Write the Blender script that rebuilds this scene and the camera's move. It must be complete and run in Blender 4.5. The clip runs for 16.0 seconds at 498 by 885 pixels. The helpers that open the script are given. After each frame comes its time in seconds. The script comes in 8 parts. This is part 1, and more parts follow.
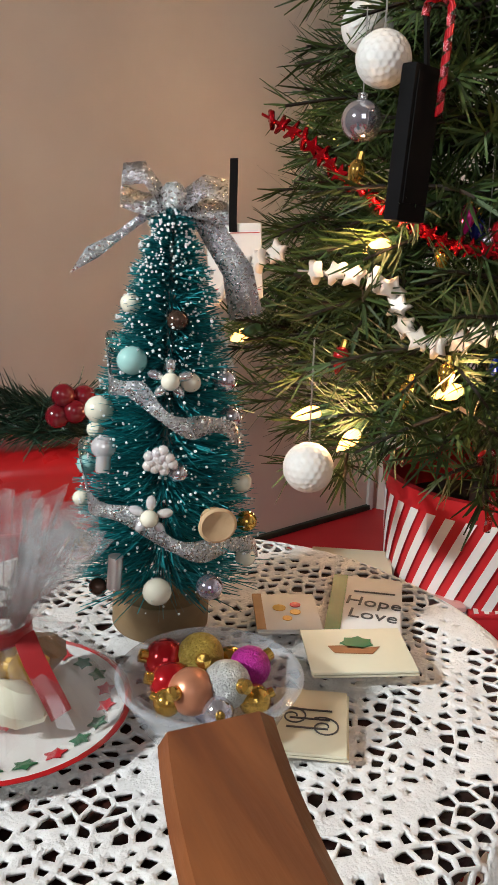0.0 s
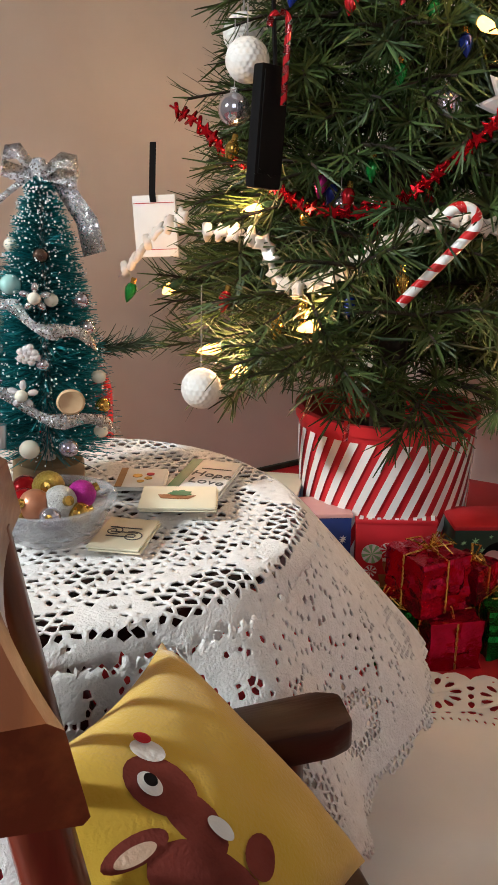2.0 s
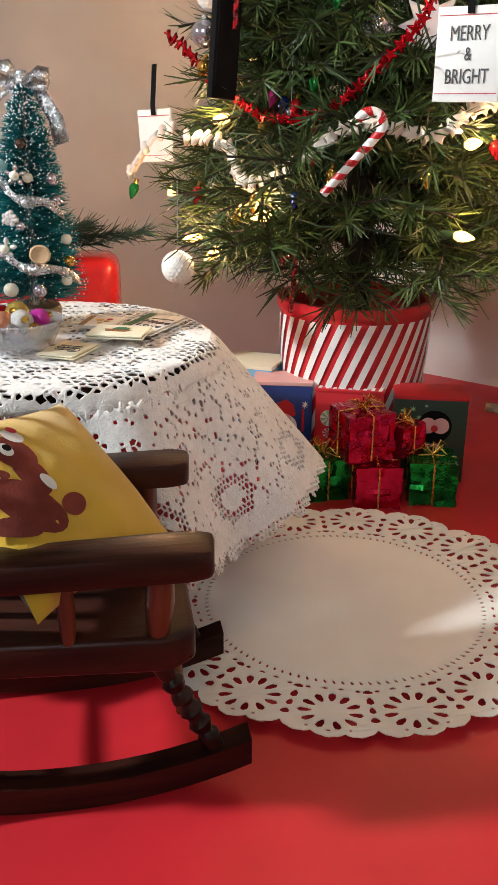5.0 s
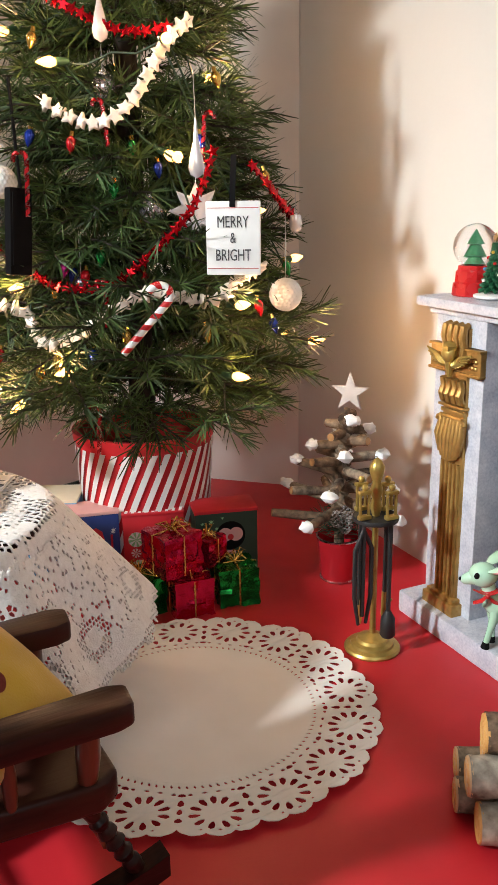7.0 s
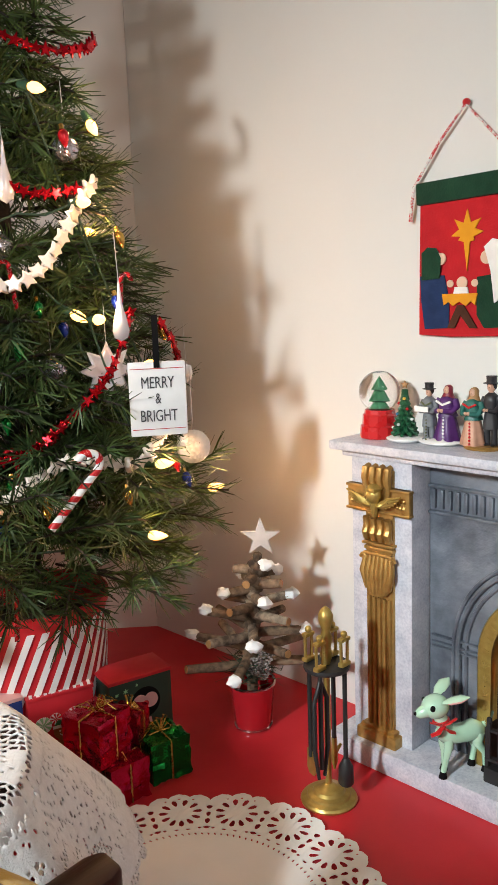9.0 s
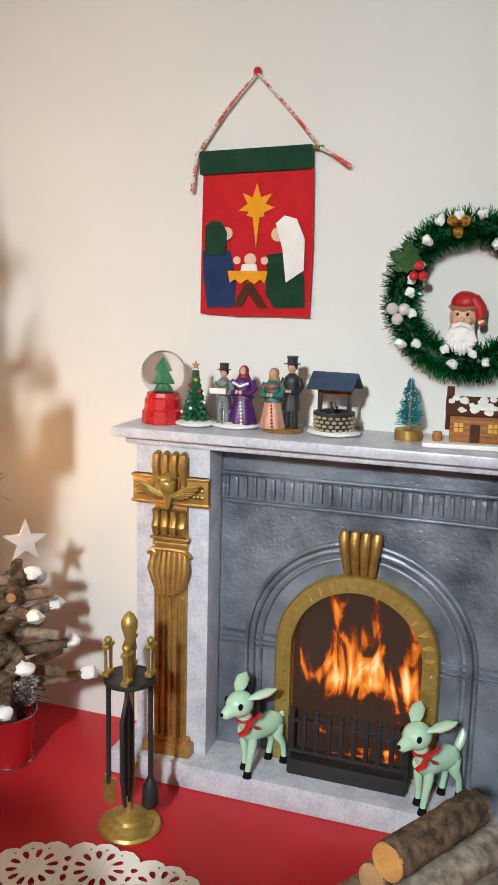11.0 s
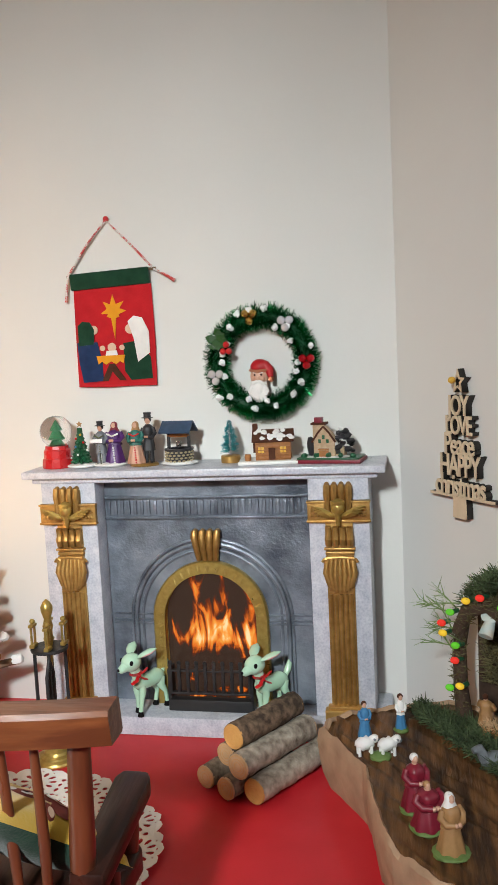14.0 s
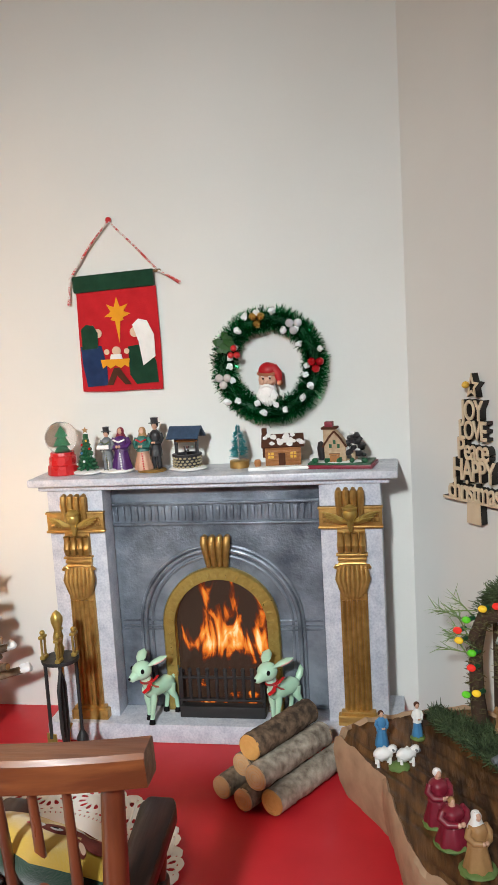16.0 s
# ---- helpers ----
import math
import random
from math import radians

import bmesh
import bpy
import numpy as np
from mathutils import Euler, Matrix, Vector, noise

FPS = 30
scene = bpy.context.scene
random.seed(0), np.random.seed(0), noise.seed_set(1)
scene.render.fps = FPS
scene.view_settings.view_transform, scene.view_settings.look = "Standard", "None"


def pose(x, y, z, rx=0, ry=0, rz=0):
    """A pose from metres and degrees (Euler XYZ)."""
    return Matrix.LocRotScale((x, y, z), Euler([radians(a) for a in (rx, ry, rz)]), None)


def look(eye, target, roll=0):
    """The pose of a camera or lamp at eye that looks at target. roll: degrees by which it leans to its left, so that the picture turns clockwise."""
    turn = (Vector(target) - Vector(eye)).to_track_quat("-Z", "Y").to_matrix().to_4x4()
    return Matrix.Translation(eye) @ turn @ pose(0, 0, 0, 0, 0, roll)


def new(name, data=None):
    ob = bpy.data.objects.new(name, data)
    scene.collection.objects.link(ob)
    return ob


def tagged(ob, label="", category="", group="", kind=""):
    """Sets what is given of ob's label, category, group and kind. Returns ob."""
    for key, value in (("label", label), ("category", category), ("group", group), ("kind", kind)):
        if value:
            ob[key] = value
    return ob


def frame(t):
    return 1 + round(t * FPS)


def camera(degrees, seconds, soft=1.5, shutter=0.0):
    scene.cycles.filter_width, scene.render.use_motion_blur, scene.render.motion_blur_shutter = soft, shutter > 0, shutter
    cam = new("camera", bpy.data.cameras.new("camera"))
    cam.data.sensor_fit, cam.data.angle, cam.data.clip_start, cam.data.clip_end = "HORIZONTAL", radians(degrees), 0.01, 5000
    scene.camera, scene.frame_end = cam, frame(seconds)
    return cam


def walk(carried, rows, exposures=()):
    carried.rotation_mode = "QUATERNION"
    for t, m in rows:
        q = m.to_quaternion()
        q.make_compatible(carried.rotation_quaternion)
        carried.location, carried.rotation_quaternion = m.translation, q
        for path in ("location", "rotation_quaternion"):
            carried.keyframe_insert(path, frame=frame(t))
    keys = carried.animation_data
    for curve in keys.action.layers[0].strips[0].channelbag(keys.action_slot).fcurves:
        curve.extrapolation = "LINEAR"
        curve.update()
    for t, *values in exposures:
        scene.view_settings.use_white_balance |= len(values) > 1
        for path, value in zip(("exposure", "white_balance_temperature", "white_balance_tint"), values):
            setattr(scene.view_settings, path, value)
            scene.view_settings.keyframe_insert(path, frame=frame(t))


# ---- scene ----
cam = camera(32.6, 16.0)
PATH = [
    (0, (0.314, 0.226, 0.273), (0.909, 2.047, -0.302), 1.5),
    (0.5, (0.338, 0.206, 0.27), (0.917, 2.027, -0.323), 0.4),
    (1, (0.36, 0.18, 0.271), (0.916, 2.003, -0.34), -0.3),
    (1.5, (0.367, 0.142, 0.27), (0.872, 1.98, -0.335), 0.1),
    (2, (0.365, 0.107, 0.268), (0.826, 1.958, -0.332), 0.5),
    (2.5, (0.369, 0.077, 0.271), (0.8, 1.935, -0.334), 1.0),
    (3, (0.385, 0.053, 0.271), (0.742, 1.919, -0.355), 1.6),
    (3.2, (0.394, 0.05, 0.271), (0.692, 1.925, -0.356), 1.7),
    (5.3, (0.446, -0.047, 0.25), (0.617, 1.812, -0.469), 0.3),
    (5.5, (0.439, -0.057, 0.252), (0.674, 1.798, -0.458), 0.1),
    (6, (0.424, -0.065, 0.265), (0.854, 1.773, -0.397), -0.3),
    (6.5, (0.4, -0.071, 0.28), (1.02, 1.729, -0.331), -0.7),
    (7, (0.373, -0.069, 0.309), (1.173, 1.68, -0.239), -0.8),
    (7.5, (0.356, -0.059, 0.334), (1.272, 1.657, -0.132), -0.6),
    (8, (0.322, -0.045, 0.344), (1.362, 1.614, -0.062), -1.4),
    (8.2, (0.312, -0.038, 0.355), (1.408, 1.592, -0.024), -1.9),
    (10.3, (0.206, 0.161, 0.344), (1.981, 1.0, -0.037), 0.3),
    (10.5, (0.21, 0.163, 0.347), (2.019, 0.926, -0.038), 0.5),
    (11, (0.242, 0.172, 0.333), (2.108, 0.797, -0.021), 1.4),
    (11.5, (0.27, 0.179, 0.314), (2.186, 0.656, -0.003), 1.5),
    (12, (0.231, 0.171, 0.332), (2.174, 0.543, 0.04), 0.2),
    (12.5, (0.18, 0.154, 0.338), (2.135, 0.478, 0.063), -1.2),
    (13, (0.12, 0.129, 0.347), (2.073, 0.485, 0.099), -2.4),
    (13.5, (0.066, 0.098, 0.34), (2.016, 0.486, 0.121), -3.0),
    (14, (0.021, 0.078, 0.345), (1.972, 0.465, 0.126), -2.8),
    (14.5, (-0.002, 0.061, 0.349), (1.949, 0.448, 0.136), -2.1),
    (15, (0.0, 0.074, 0.356), (1.947, 0.482, 0.148), -1.2),
    (15.5, (0.003, 0.095, 0.362), (1.953, 0.49, 0.16), -2.2),
    (16, (0.03, 0.099, 0.368), (1.979, 0.456, 0.098), -3.4),
]
walk(cam, [(t, look(eye, target, roll)) for t, eye, target, roll in PATH],
     exposures=((0, -0.65), (1, -0.55), (3, -0.5), (5.5, -0.15), (8, -0.4), (10.5, -0.55), (12.5, -0.6), (16, -0.55)))

# ---- world, window light and added fill ----
world = bpy.data.worlds.new("world")
scene.world = world
world.use_nodes = True
wn = world.node_tree.nodes
sky = wn.new("ShaderNodeTexSky")
sky.sky_type = 'NISHITA'
sky.sun_disc = False
sky.sun_elevation, sky.sun_rotation = radians(19), radians(282)
world.node_tree.links.new(sky.outputs[0], wn["Background"].inputs[0])
wn["Background"].inputs[1].default_value = 0.12

# daylight from the left, placed by its cast shadows; its small window is added
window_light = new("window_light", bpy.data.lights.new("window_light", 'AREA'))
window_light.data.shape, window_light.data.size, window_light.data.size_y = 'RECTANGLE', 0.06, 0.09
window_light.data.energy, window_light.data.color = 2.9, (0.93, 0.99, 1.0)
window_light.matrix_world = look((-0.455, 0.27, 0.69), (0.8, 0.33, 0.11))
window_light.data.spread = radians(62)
# wide, dim fill lamp added behind the viewer; no window is known there
back_light = new("back_fill_light", bpy.data.lights.new("back_fill_light", 'AREA'))
back_light.data.shape, back_light.data.size, back_light.data.size_y = 'RECTANGLE', 0.75, 0.8
back_light.data.energy, back_light.data.color = 2.5, (0.95, 0.97, 1.0)
back_light.matrix_world = look((-0.015, -1.19, 1.0), (0.35, 0.75, 0.38))
back_light.data.spread = radians(110)

# ---- mesh helpers ----


class Mesh:
    """A growing list of points and faces."""

    def __init__(self):
        self.v, self.f = [], []

    def add(self, v, f, m=None):
        n = len(self.v)
        self.v += [tuple(m @ Vector(p)) for p in v] if m is not None else [tuple(p) for p in v]
        self.f += [tuple(i + n for i in q) for q in f]
        return self

    def box(self, c, s, m=None, bevel=0.0):
        bm = bmesh.new()
        bmesh.ops.create_cube(bm, size=1)
        for p in bm.verts:
            p.co = Vector((p.co.x * s[0] + c[0], p.co.y * s[1] + c[1], p.co.z * s[2] + c[2]))
        if bevel:
            bmesh.ops.bevel(bm, geom=bm.edges[:], offset=min(bevel, min(s) * 0.45), segments=2, profile=0.6, affect='EDGES')
        return self.bm(bm, m)

    def bm(self, bm, m=None):
        bm.verts.index_update()
        self.add([p.co[:] for p in bm.verts], [[p.index for p in q.verts] for q in bm.faces], m)
        bm.free()
        return self

    def tube(self, pts, radii, seg=8, m=None, caps=True, flat=1.0):
        pts = [Vector(p) for p in pts]
        if not hasattr(radii, "__len__"):
            radii = [radii] * len(pts)
        v, f = [], []
        up = Vector((0, 0, 1))
        side = None
        for i, p in enumerate(pts):
            d = (pts[min(i + 1, len(pts) - 1)] - pts[max(i - 1, 0)]).normalized()
            if side is None:
                side = d.cross(up if abs(d.z) < 0.9 else Vector((1, 0, 0))).normalized()
            side = (side - d * side.dot(d)).normalized()
            b = d.cross(side)
            for k in range(seg):
                a = 2 * math.pi * k / seg
                v.append(p + (side * math.cos(a) + b * math.sin(a) * flat) * radii[i])
        for i in range(len(pts) - 1):
            for k in range(seg):
                f.append((i * seg + k, i * seg + (k + 1) % seg, (i + 1) * seg + (k + 1) % seg, (i + 1) * seg + k))
        if caps:
            f.append(tuple(reversed(range(seg))))
            f.append(tuple(range((len(pts) - 1) * seg, len(pts) * seg)))
        return self.add(v, f, m)

    def lathe(self, prof, seg=24, m=None, wob=0.0, ring=False):
        """Turns (radius, height) pairs about z; ring: the outline closes on itself."""
        if ring:
            prof = list(prof) + [prof[0]]
        v, f = [], []
        for i, (r, z) in enumerate(prof):
            for k in range(seg):
                a = 2 * math.pi * k / seg
                q = r * (1 + wob * math.sin(3 * a + i))
                v.append((q * math.cos(a), q * math.sin(a), z))
        for i in range(len(prof) - 1):
            for k in range(seg):
                f.append((i * seg + k, i * seg + (k + 1) % seg, (i + 1) * seg + (k + 1) % seg, (i + 1) * seg + k))
        if prof[0][0] > 1e-5 and not ring:
            f.append(tuple(reversed(range(seg))))
        if prof[-1][0] > 1e-5 and not ring:
            f.append(tuple(range((len(prof) - 1) * seg, len(prof) * seg)))
        return self.add(v, f, m)

    def ball(self, c, r, seg=12, scale=(1, 1, 1), m=None, bump=0.0):
        n = max(4, seg // 2)
        v, f = [(0, 0, -1)], []
        for i in range(1, n):
            t = math.pi * i / n
            v += [(math.sin(t) * math.cos(2 * math.pi * k / seg), math.sin(t) * math.sin(2 * math.pi * k / seg), -math.cos(t)) for k in range(seg)]
        v.append((0, 0, 1))
        f += [(0, 1 + (k + 1) % seg, 1 + k) for k in range(seg)]
        for i in range(n - 2):
            f += [(1 + i * seg + k, 1 + i * seg + (k + 1) % seg, 1 + (i + 1) * seg + (k + 1) % seg, 1 + (i + 1) * seg + k) for k in range(seg)]
        top = len(v) - 1
        f += [(1 + (n - 2) * seg + k, 1 + (n - 2) * seg + (k + 1) % seg, top) for k in range(seg)]
        out = []
        for p in v:
            q = r * (1 + (bump * noise.noise(Vector(p) * 3 + Vector(c) * 90) if bump else 0))
            out.append((c[0] + p[0] * q * scale[0], c[1] + p[1] * q * scale[1], c[2] + p[2] * q * scale[2]))
        return self.add(out, f, m)

    def prism(self, outline, depth, m=None):
        """An outline in x, y pushed up along z by depth."""
        n = len(outline)
        v = [(x, y, 0) for x, y in outline] + [(x, y, depth) for x, y in outline]
        f = [tuple(reversed(range(n))), tuple(range(n, 2 * n))] + [(i, (i + 1) % n, n + (i + 1) % n, n + i) for i in range(n)]
        return self.add(v, f, m)

    def ribbon(self, pts, wide, width, m=None):
        """A strip along pts; wide: the direction of its width at each point, or one for all."""
        v, f = [], []
        for i, p in enumerate(pts):
            w = Vector(wide[i] if isinstance(wide, list) else wide).normalized() * ((width[i] if isinstance(width, list) else width) / 2)
            v += [Vector(p) - w, Vector(p) + w]
        f = [(2 * i, 2 * i + 1, 2 * i + 3, 2 * i + 2) for i in range(len(pts) - 1)]
        return self.add(v, f, m)


def part(name, mesh, material, parent=None, label="", at=None, smooth=40):
    """Links a Mesh, or a Blender mesh, as one object, under a thing if given."""
    if isinstance(mesh, Mesh):
        me = bpy.data.meshes.new(name)
        me.from_pydata(mesh.v, [], mesh.f)
        me.update()
        if smooth:
            me.polygons.foreach_set("use_smooth", [True] * len(me.polygons))
            me.set_sharp_from_angle(angle=radians(smooth))
    else:
        me = mesh
    if material is not None and not me.materials:
        me.materials.append(material)
    ob = new(name, me)
    if parent is not None:
        ob.parent = parent
    if at is not None:
        ob.matrix_basis = at
    if label:
        ob["label"] = label
    return ob


def thing(name, label, category, m=None, group="", kind=""):
    ob = new(name)
    ob.empty_display_size = 0.01
    if m is not None:
        ob.matrix_basis = m
    return tagged(ob, label, category, group, kind)


def flat(polys, thick, bevel=0.0, text=None, size=1.0, spacing=1.0, align='CENTER'):
    """A Blender mesh from closed outlines, inner ones becoming holes, or from text; thick along z, centred on z = 0."""
    if text is None:
        cu = bpy.data.curves.new("outline", 'CURVE')
        cu.dimensions = '2D'
        for poly in polys:
            sp = cu.splines.new('POLY')
            sp.points.add(len(poly) - 1)
            for q, (x, y) in zip(sp.points, poly):
                q.co = (x, y, 0, 1)
            sp.use_cyclic_u = True
    else:
        cu = bpy.data.curves.new("outline", 'FONT')
        cu.body, cu.size, cu.align_x, cu.align_y, cu.space_character, cu.resolution_u = text, size, align, 'CENTER', spacing, 3
    cu.fill_mode, cu.extrude, cu.bevel_depth, cu.bevel_resolution = 'BOTH', thick / 2, bevel, 0
    tmp = bpy.data.objects.new("outline", cu)
    me = bpy.data.meshes.new_from_object(tmp)
    bpy.data.objects.remove(tmp)
    bpy.data.curves.remove(cu)
    return me


def circle(r, n=24, cx=0.0, cy=0.0, a0=0.0):
    return [(cx + r * math.cos(a0 + 2 * math.pi * k / n), cy + r * math.sin(a0 + 2 * math.pi * k / n)) for k in range(n)]


def star(r, q, n=5, a0=math.pi / 2):
    return [((r if k % 2 == 0 else q) * math.cos(a0 + math.pi * k / n), (r if k % 2 == 0 else q) * math.sin(a0 + math.pi * k / n)) for k in range(2 * n)]


def frame_to(x, y, z, ox, oy, oz):
    """A pose whose columns are the given axes."""
    m = Matrix.Identity(4)
    for i, a in enumerate((x, y, z)):
        m.col[i][:3] = Vector(a).normalized()
    m.translation = (ox, oy, oz)
    return m


def joined(name, pieces, label, category, m=None, group=""):
    """Pieces of Mesh and material as one mesh object."""
    me = bpy.data.meshes.new(name)
    v, f, idx = [], [], []
    for k, (ms, mt) in enumerate(pieces):
        f += [tuple(i + len(v) for i in q) for q in ms.f]
        idx += [k] * len(ms.f)
        v += ms.v
        me.materials.append(mt)
    me.from_pydata(v, [], f)
    me.update()
    me.polygons.foreach_set("material_index", idx)
    me.polygons.foreach_set("use_smooth", [True] * len(me.polygons))
    me.set_sharp_from_angle(angle=radians(50))
    ob = new(name, me)
    if m is not None:
        ob.matrix_basis = m
    return tagged(ob, label, category, group)


# ---- materials ----


def mat(name, c1, c2=None, scale=60.0, rough=0.5, metal=0.0, bump=0.0, bscale=300.0, stretch=(1, 1, 1), coat=0.0, spec=0.5,
        glow=None, power=0.0, clear=0.0, ior=1.45, sheen=0.0, thin=0.0, contrast=0.5, island=0.0, rvar=0.15):
    """A surface: two colours mixed by noise at two scales, fine relief and uneven gloss."""
    m = bpy.data.materials.new(name)
    m.use_nodes = True
    nt = m.node_tree
    b = nt.nodes["Principled BSDF"]
    co = nt.nodes.new("ShaderNodeTexCoord")
    mp = nt.nodes.new("ShaderNodeMapping")
    mp.inputs["Scale"].default_value = stretch
    nt.links.new(co.outputs["Object"], mp.inputs["Vector"])
    b.inputs["Roughness"].default_value, b.inputs["Metallic"].default_value = rough, metal
    b.inputs["Specular IOR Level"].default_value, b.inputs["Coat Weight"].default_value = spec, coat
    b.inputs["Coat Roughness"].default_value = 0.12
    b.inputs["Transmission Weight"].default_value, b.inputs["IOR"].default_value = clear, ior
    b.inputs["Sheen Weight"].default_value = sheen
    c1 = (*c1, 1)
    c2 = (*(c2 or [x * 0.8 for x in c1[:3]]), 1)
    n1 = nt.nodes.new("ShaderNodeTexNoise")
    n1.inputs["Scale"].default_value, n1.inputs["Detail"].default_value = scale, 6
    n2 = nt.nodes.new("ShaderNodeTexNoise")
    n2.inputs["Scale"].default_value, n2.inputs["Detail"].default_value = scale / 7, 3
    nt.links.new(mp.outputs[0], n1.inputs["Vector"])
    nt.links.new(mp.outputs[0], n2.inputs["Vector"])
    add = nt.nodes.new("ShaderNodeMath")
    add.operation = 'ADD'
    nt.links.new(n1.outputs[0], add.inputs[0])
    nt.links.new(n2.outputs[0], add.inputs[1])
    ramp = nt.nodes.new("ShaderNodeMapRange")
    ramp.inputs["From Min"].default_value, ramp.inputs["From Max"].default_value = 1 - contrast * 0.5, 1 + contrast * 0.5
    nt.links.new(add.outputs[0], ramp.inputs["Value"])
    mix = nt.nodes.new("ShaderNodeMix")
    mix.data_type = 'RGBA'
    mix.inputs["A"].default_value, mix.inputs["B"].default_value = c1, c2
    nt.links.new(ramp.outputs[0], mix.inputs["Factor"])
    out = mix.outputs["Result"]
    if island:
        geo = nt.nodes.new("ShaderNodeNewGeometry")
        hsv = nt.nodes.new("ShaderNodeHueSaturation")
        mr = nt.nodes.new("ShaderNodeMapRange")
        mr.inputs["To Min"].default_value, mr.inputs["To Max"].default_value = 1 - island, 1 + island
        nt.links.new(geo.outputs["Random Per Island"], mr.inputs["Value"])
        nt.links.new(mr.outputs[0], hsv.inputs["Value"])
        nt.links.new(out, hsv.inputs["Color"])
        out = hsv.outputs[0]
    nt.links.new(out, b.inputs["Base Color"])
    if rvar:
        rr = nt.nodes.new("ShaderNodeMapRange")
        rr.inputs["To Min"].default_value, rr.inputs["To Max"].default_value = max(0, rough - rvar), min(1, rough + rvar)
        nt.links.new(n1.outputs[0], rr.inputs["Value"])
        nt.links.new(rr.outputs[0], b.inputs["Roughness"])
    if bump:
        n3 = nt.nodes.new("ShaderNodeTexNoise")
        n3.inputs["Scale"].default_value, n3.inputs["Detail"].default_value = bscale, 4
        nt.links.new(mp.outputs[0], n3.inputs["Vector"])
        bp = nt.nodes.new("ShaderNodeBump")
        bp.inputs["Strength"].default_value, bp.inputs["Distance"].default_value = bump, 0.001
        nt.links.new(n3.outputs[0], bp.inputs["Height"])
        nt.links.new(bp.outputs[0], b.inputs["Normal"])
    if glow:
        b.inputs["Emission Color"].default_value, b.inputs["Emission Strength"].default_value = (*glow, 1), power
    if thin:
        tr = nt.nodes.new("ShaderNodeBsdfTransparent")
        ms = nt.nodes.new("ShaderNodeMixShader")
        ms.inputs[0].default_value = thin
        o = nt.nodes["Material Output"]
        nt.links.new(b.outputs[0], ms.inputs[1])
        nt.links.new(tr.outputs[0], ms.inputs[2])
        nt.links.new(ms.outputs[0], o.inputs[0])
    return m


WALL = mat("wall_paint", (0.74, 0.74, 0.71), (0.66, 0.66, 0.63), 9, 0.75, bump=0.12, bscale=160, contrast=1.2)
WALL_BACK = mat("mottled_wall_paint", (0.82, 0.77, 0.71), (0.68, 0.60, 0.54), 16, 0.75, bump=0.12, bscale=140, contrast=0.9)
EDGE = mat("panel_edge", (0.05, 0.07, 0.05), (0.02, 0.03, 0.02), 80, 0.6)
ROOM = mat("room_paint", (0.80, 0.75, 0.69), (0.76, 0.71, 0.65), 3, 0.8)
RED_CLOTH = mat("red_sheet", (0.58, 0.022, 0.032), (0.50, 0.017, 0.025), 25, 0.42, bump=0.05, bscale=700, rvar=0.08, spec=0.4)
MARBLE = mat("grey_veined_marble", (0.70, 0.71, 0.75), (0.30, 0.33, 0.42), 520, 0.32, bump=0.03, contrast=0.95)
CAST = mat("cast_grey_metal", (0.28, 0.32, 0.38), (0.030, 0.040, 0.058), 34, 0.36, 0.35, bump=0.8, bscale=340, contrast=0.5)
GOLD = mat("gold_paint", (0.52, 0.32, 0.10), (0.34, 0.19, 0.055), 160, 0.40, 0.7, bump=0.25, bscale=420)
ANTIQUE = mat("antique_brass", (0.54, 0.40, 0.12), (0.40, 0.28, 0.075), 200, 0.34, 0.7, bump=0.1, bscale=300)
BLACK = mat("black_iron", (0.018, 0.018, 0.02), (0.03, 0.028, 0.027), 120, 0.5, 0.2, bump=0.15)
BLACK_PLASTIC = mat("black_plastic", (0.006, 0.006, 0.006), (0.010, 0.009, 0.010), 80, 0.7, spec=0.06)
WOOD = mat("dark_stained_wood", (0.045, 0.014, 0.009), (0.014, 0.005, 0.004), 60, 0.34, bump=0.2, bscale=220, stretch=(0.25, 2, 2), coat=0.0, spec=0.25, contrast=0.3)
WOOD_RED = mat("red_stained_wood", (0.24, 0.080, 0.026), (0.12, 0.034, 0.012), 80, 0.36, bump=0.2, bscale=220, stretch=(2, 0.25, 2), coat=0.25, contrast=0.3)
WOOD_SPIN = mat("stained_spindle_wood", (0.16, 0.046, 0.018), (0.075, 0.020, 0.009), 60, 0.34, bump=0.1, bscale=220, stretch=(2, 2, 0.25), coat=0.4, contrast=0.3)
LACE = mat("white_cotton_lace", (0.84, 0.83, 0.82), (0.72, 0.70, 0.69), 300, 0.9, bump=0.7, bscale=900, sheen=0.3, spec=0.2)
PAPER = mat("white_paper", (0.84, 0.83, 0.80), (0.78, 0.77, 0.74), 30, 0.75, bump=0.06, bscale=500)
YELLOW_FELT = mat("yellow_fabric", (0.62, 0.40, 0.035), (0.52, 0.32, 0.03), 40, 0.9, bump=0.3, bscale=900, sheen=0.4, spec=0.2)
BROWN_FELT = mat("brown_printed_fabric", (0.25, 0.055, 0.040), (0.13, 0.026, 0.020), 60, 0.9, bump=0.3, bscale=900, spec=0.2)
GREEN_FELT = mat("dark_green_felt", (0.012, 0.055, 0.028), (0.007, 0.035, 0.018), 90, 0.95, bump=0.4, bscale=800, sheen=0.2, spec=0.2)
RED_FELT = mat("red_felt", (0.52, 0.016, 0.022), (0.42, 0.012, 0.018), 90, 0.95, bump=0.4, bscale=800, sheen=0.2, spec=0.2)
BLUE_FELT = mat("navy_felt", (0.022, 0.045, 0.12), (0.015, 0.03, 0.085), 90, 0.95, bump=0.4, bscale=800, spec=0.2)
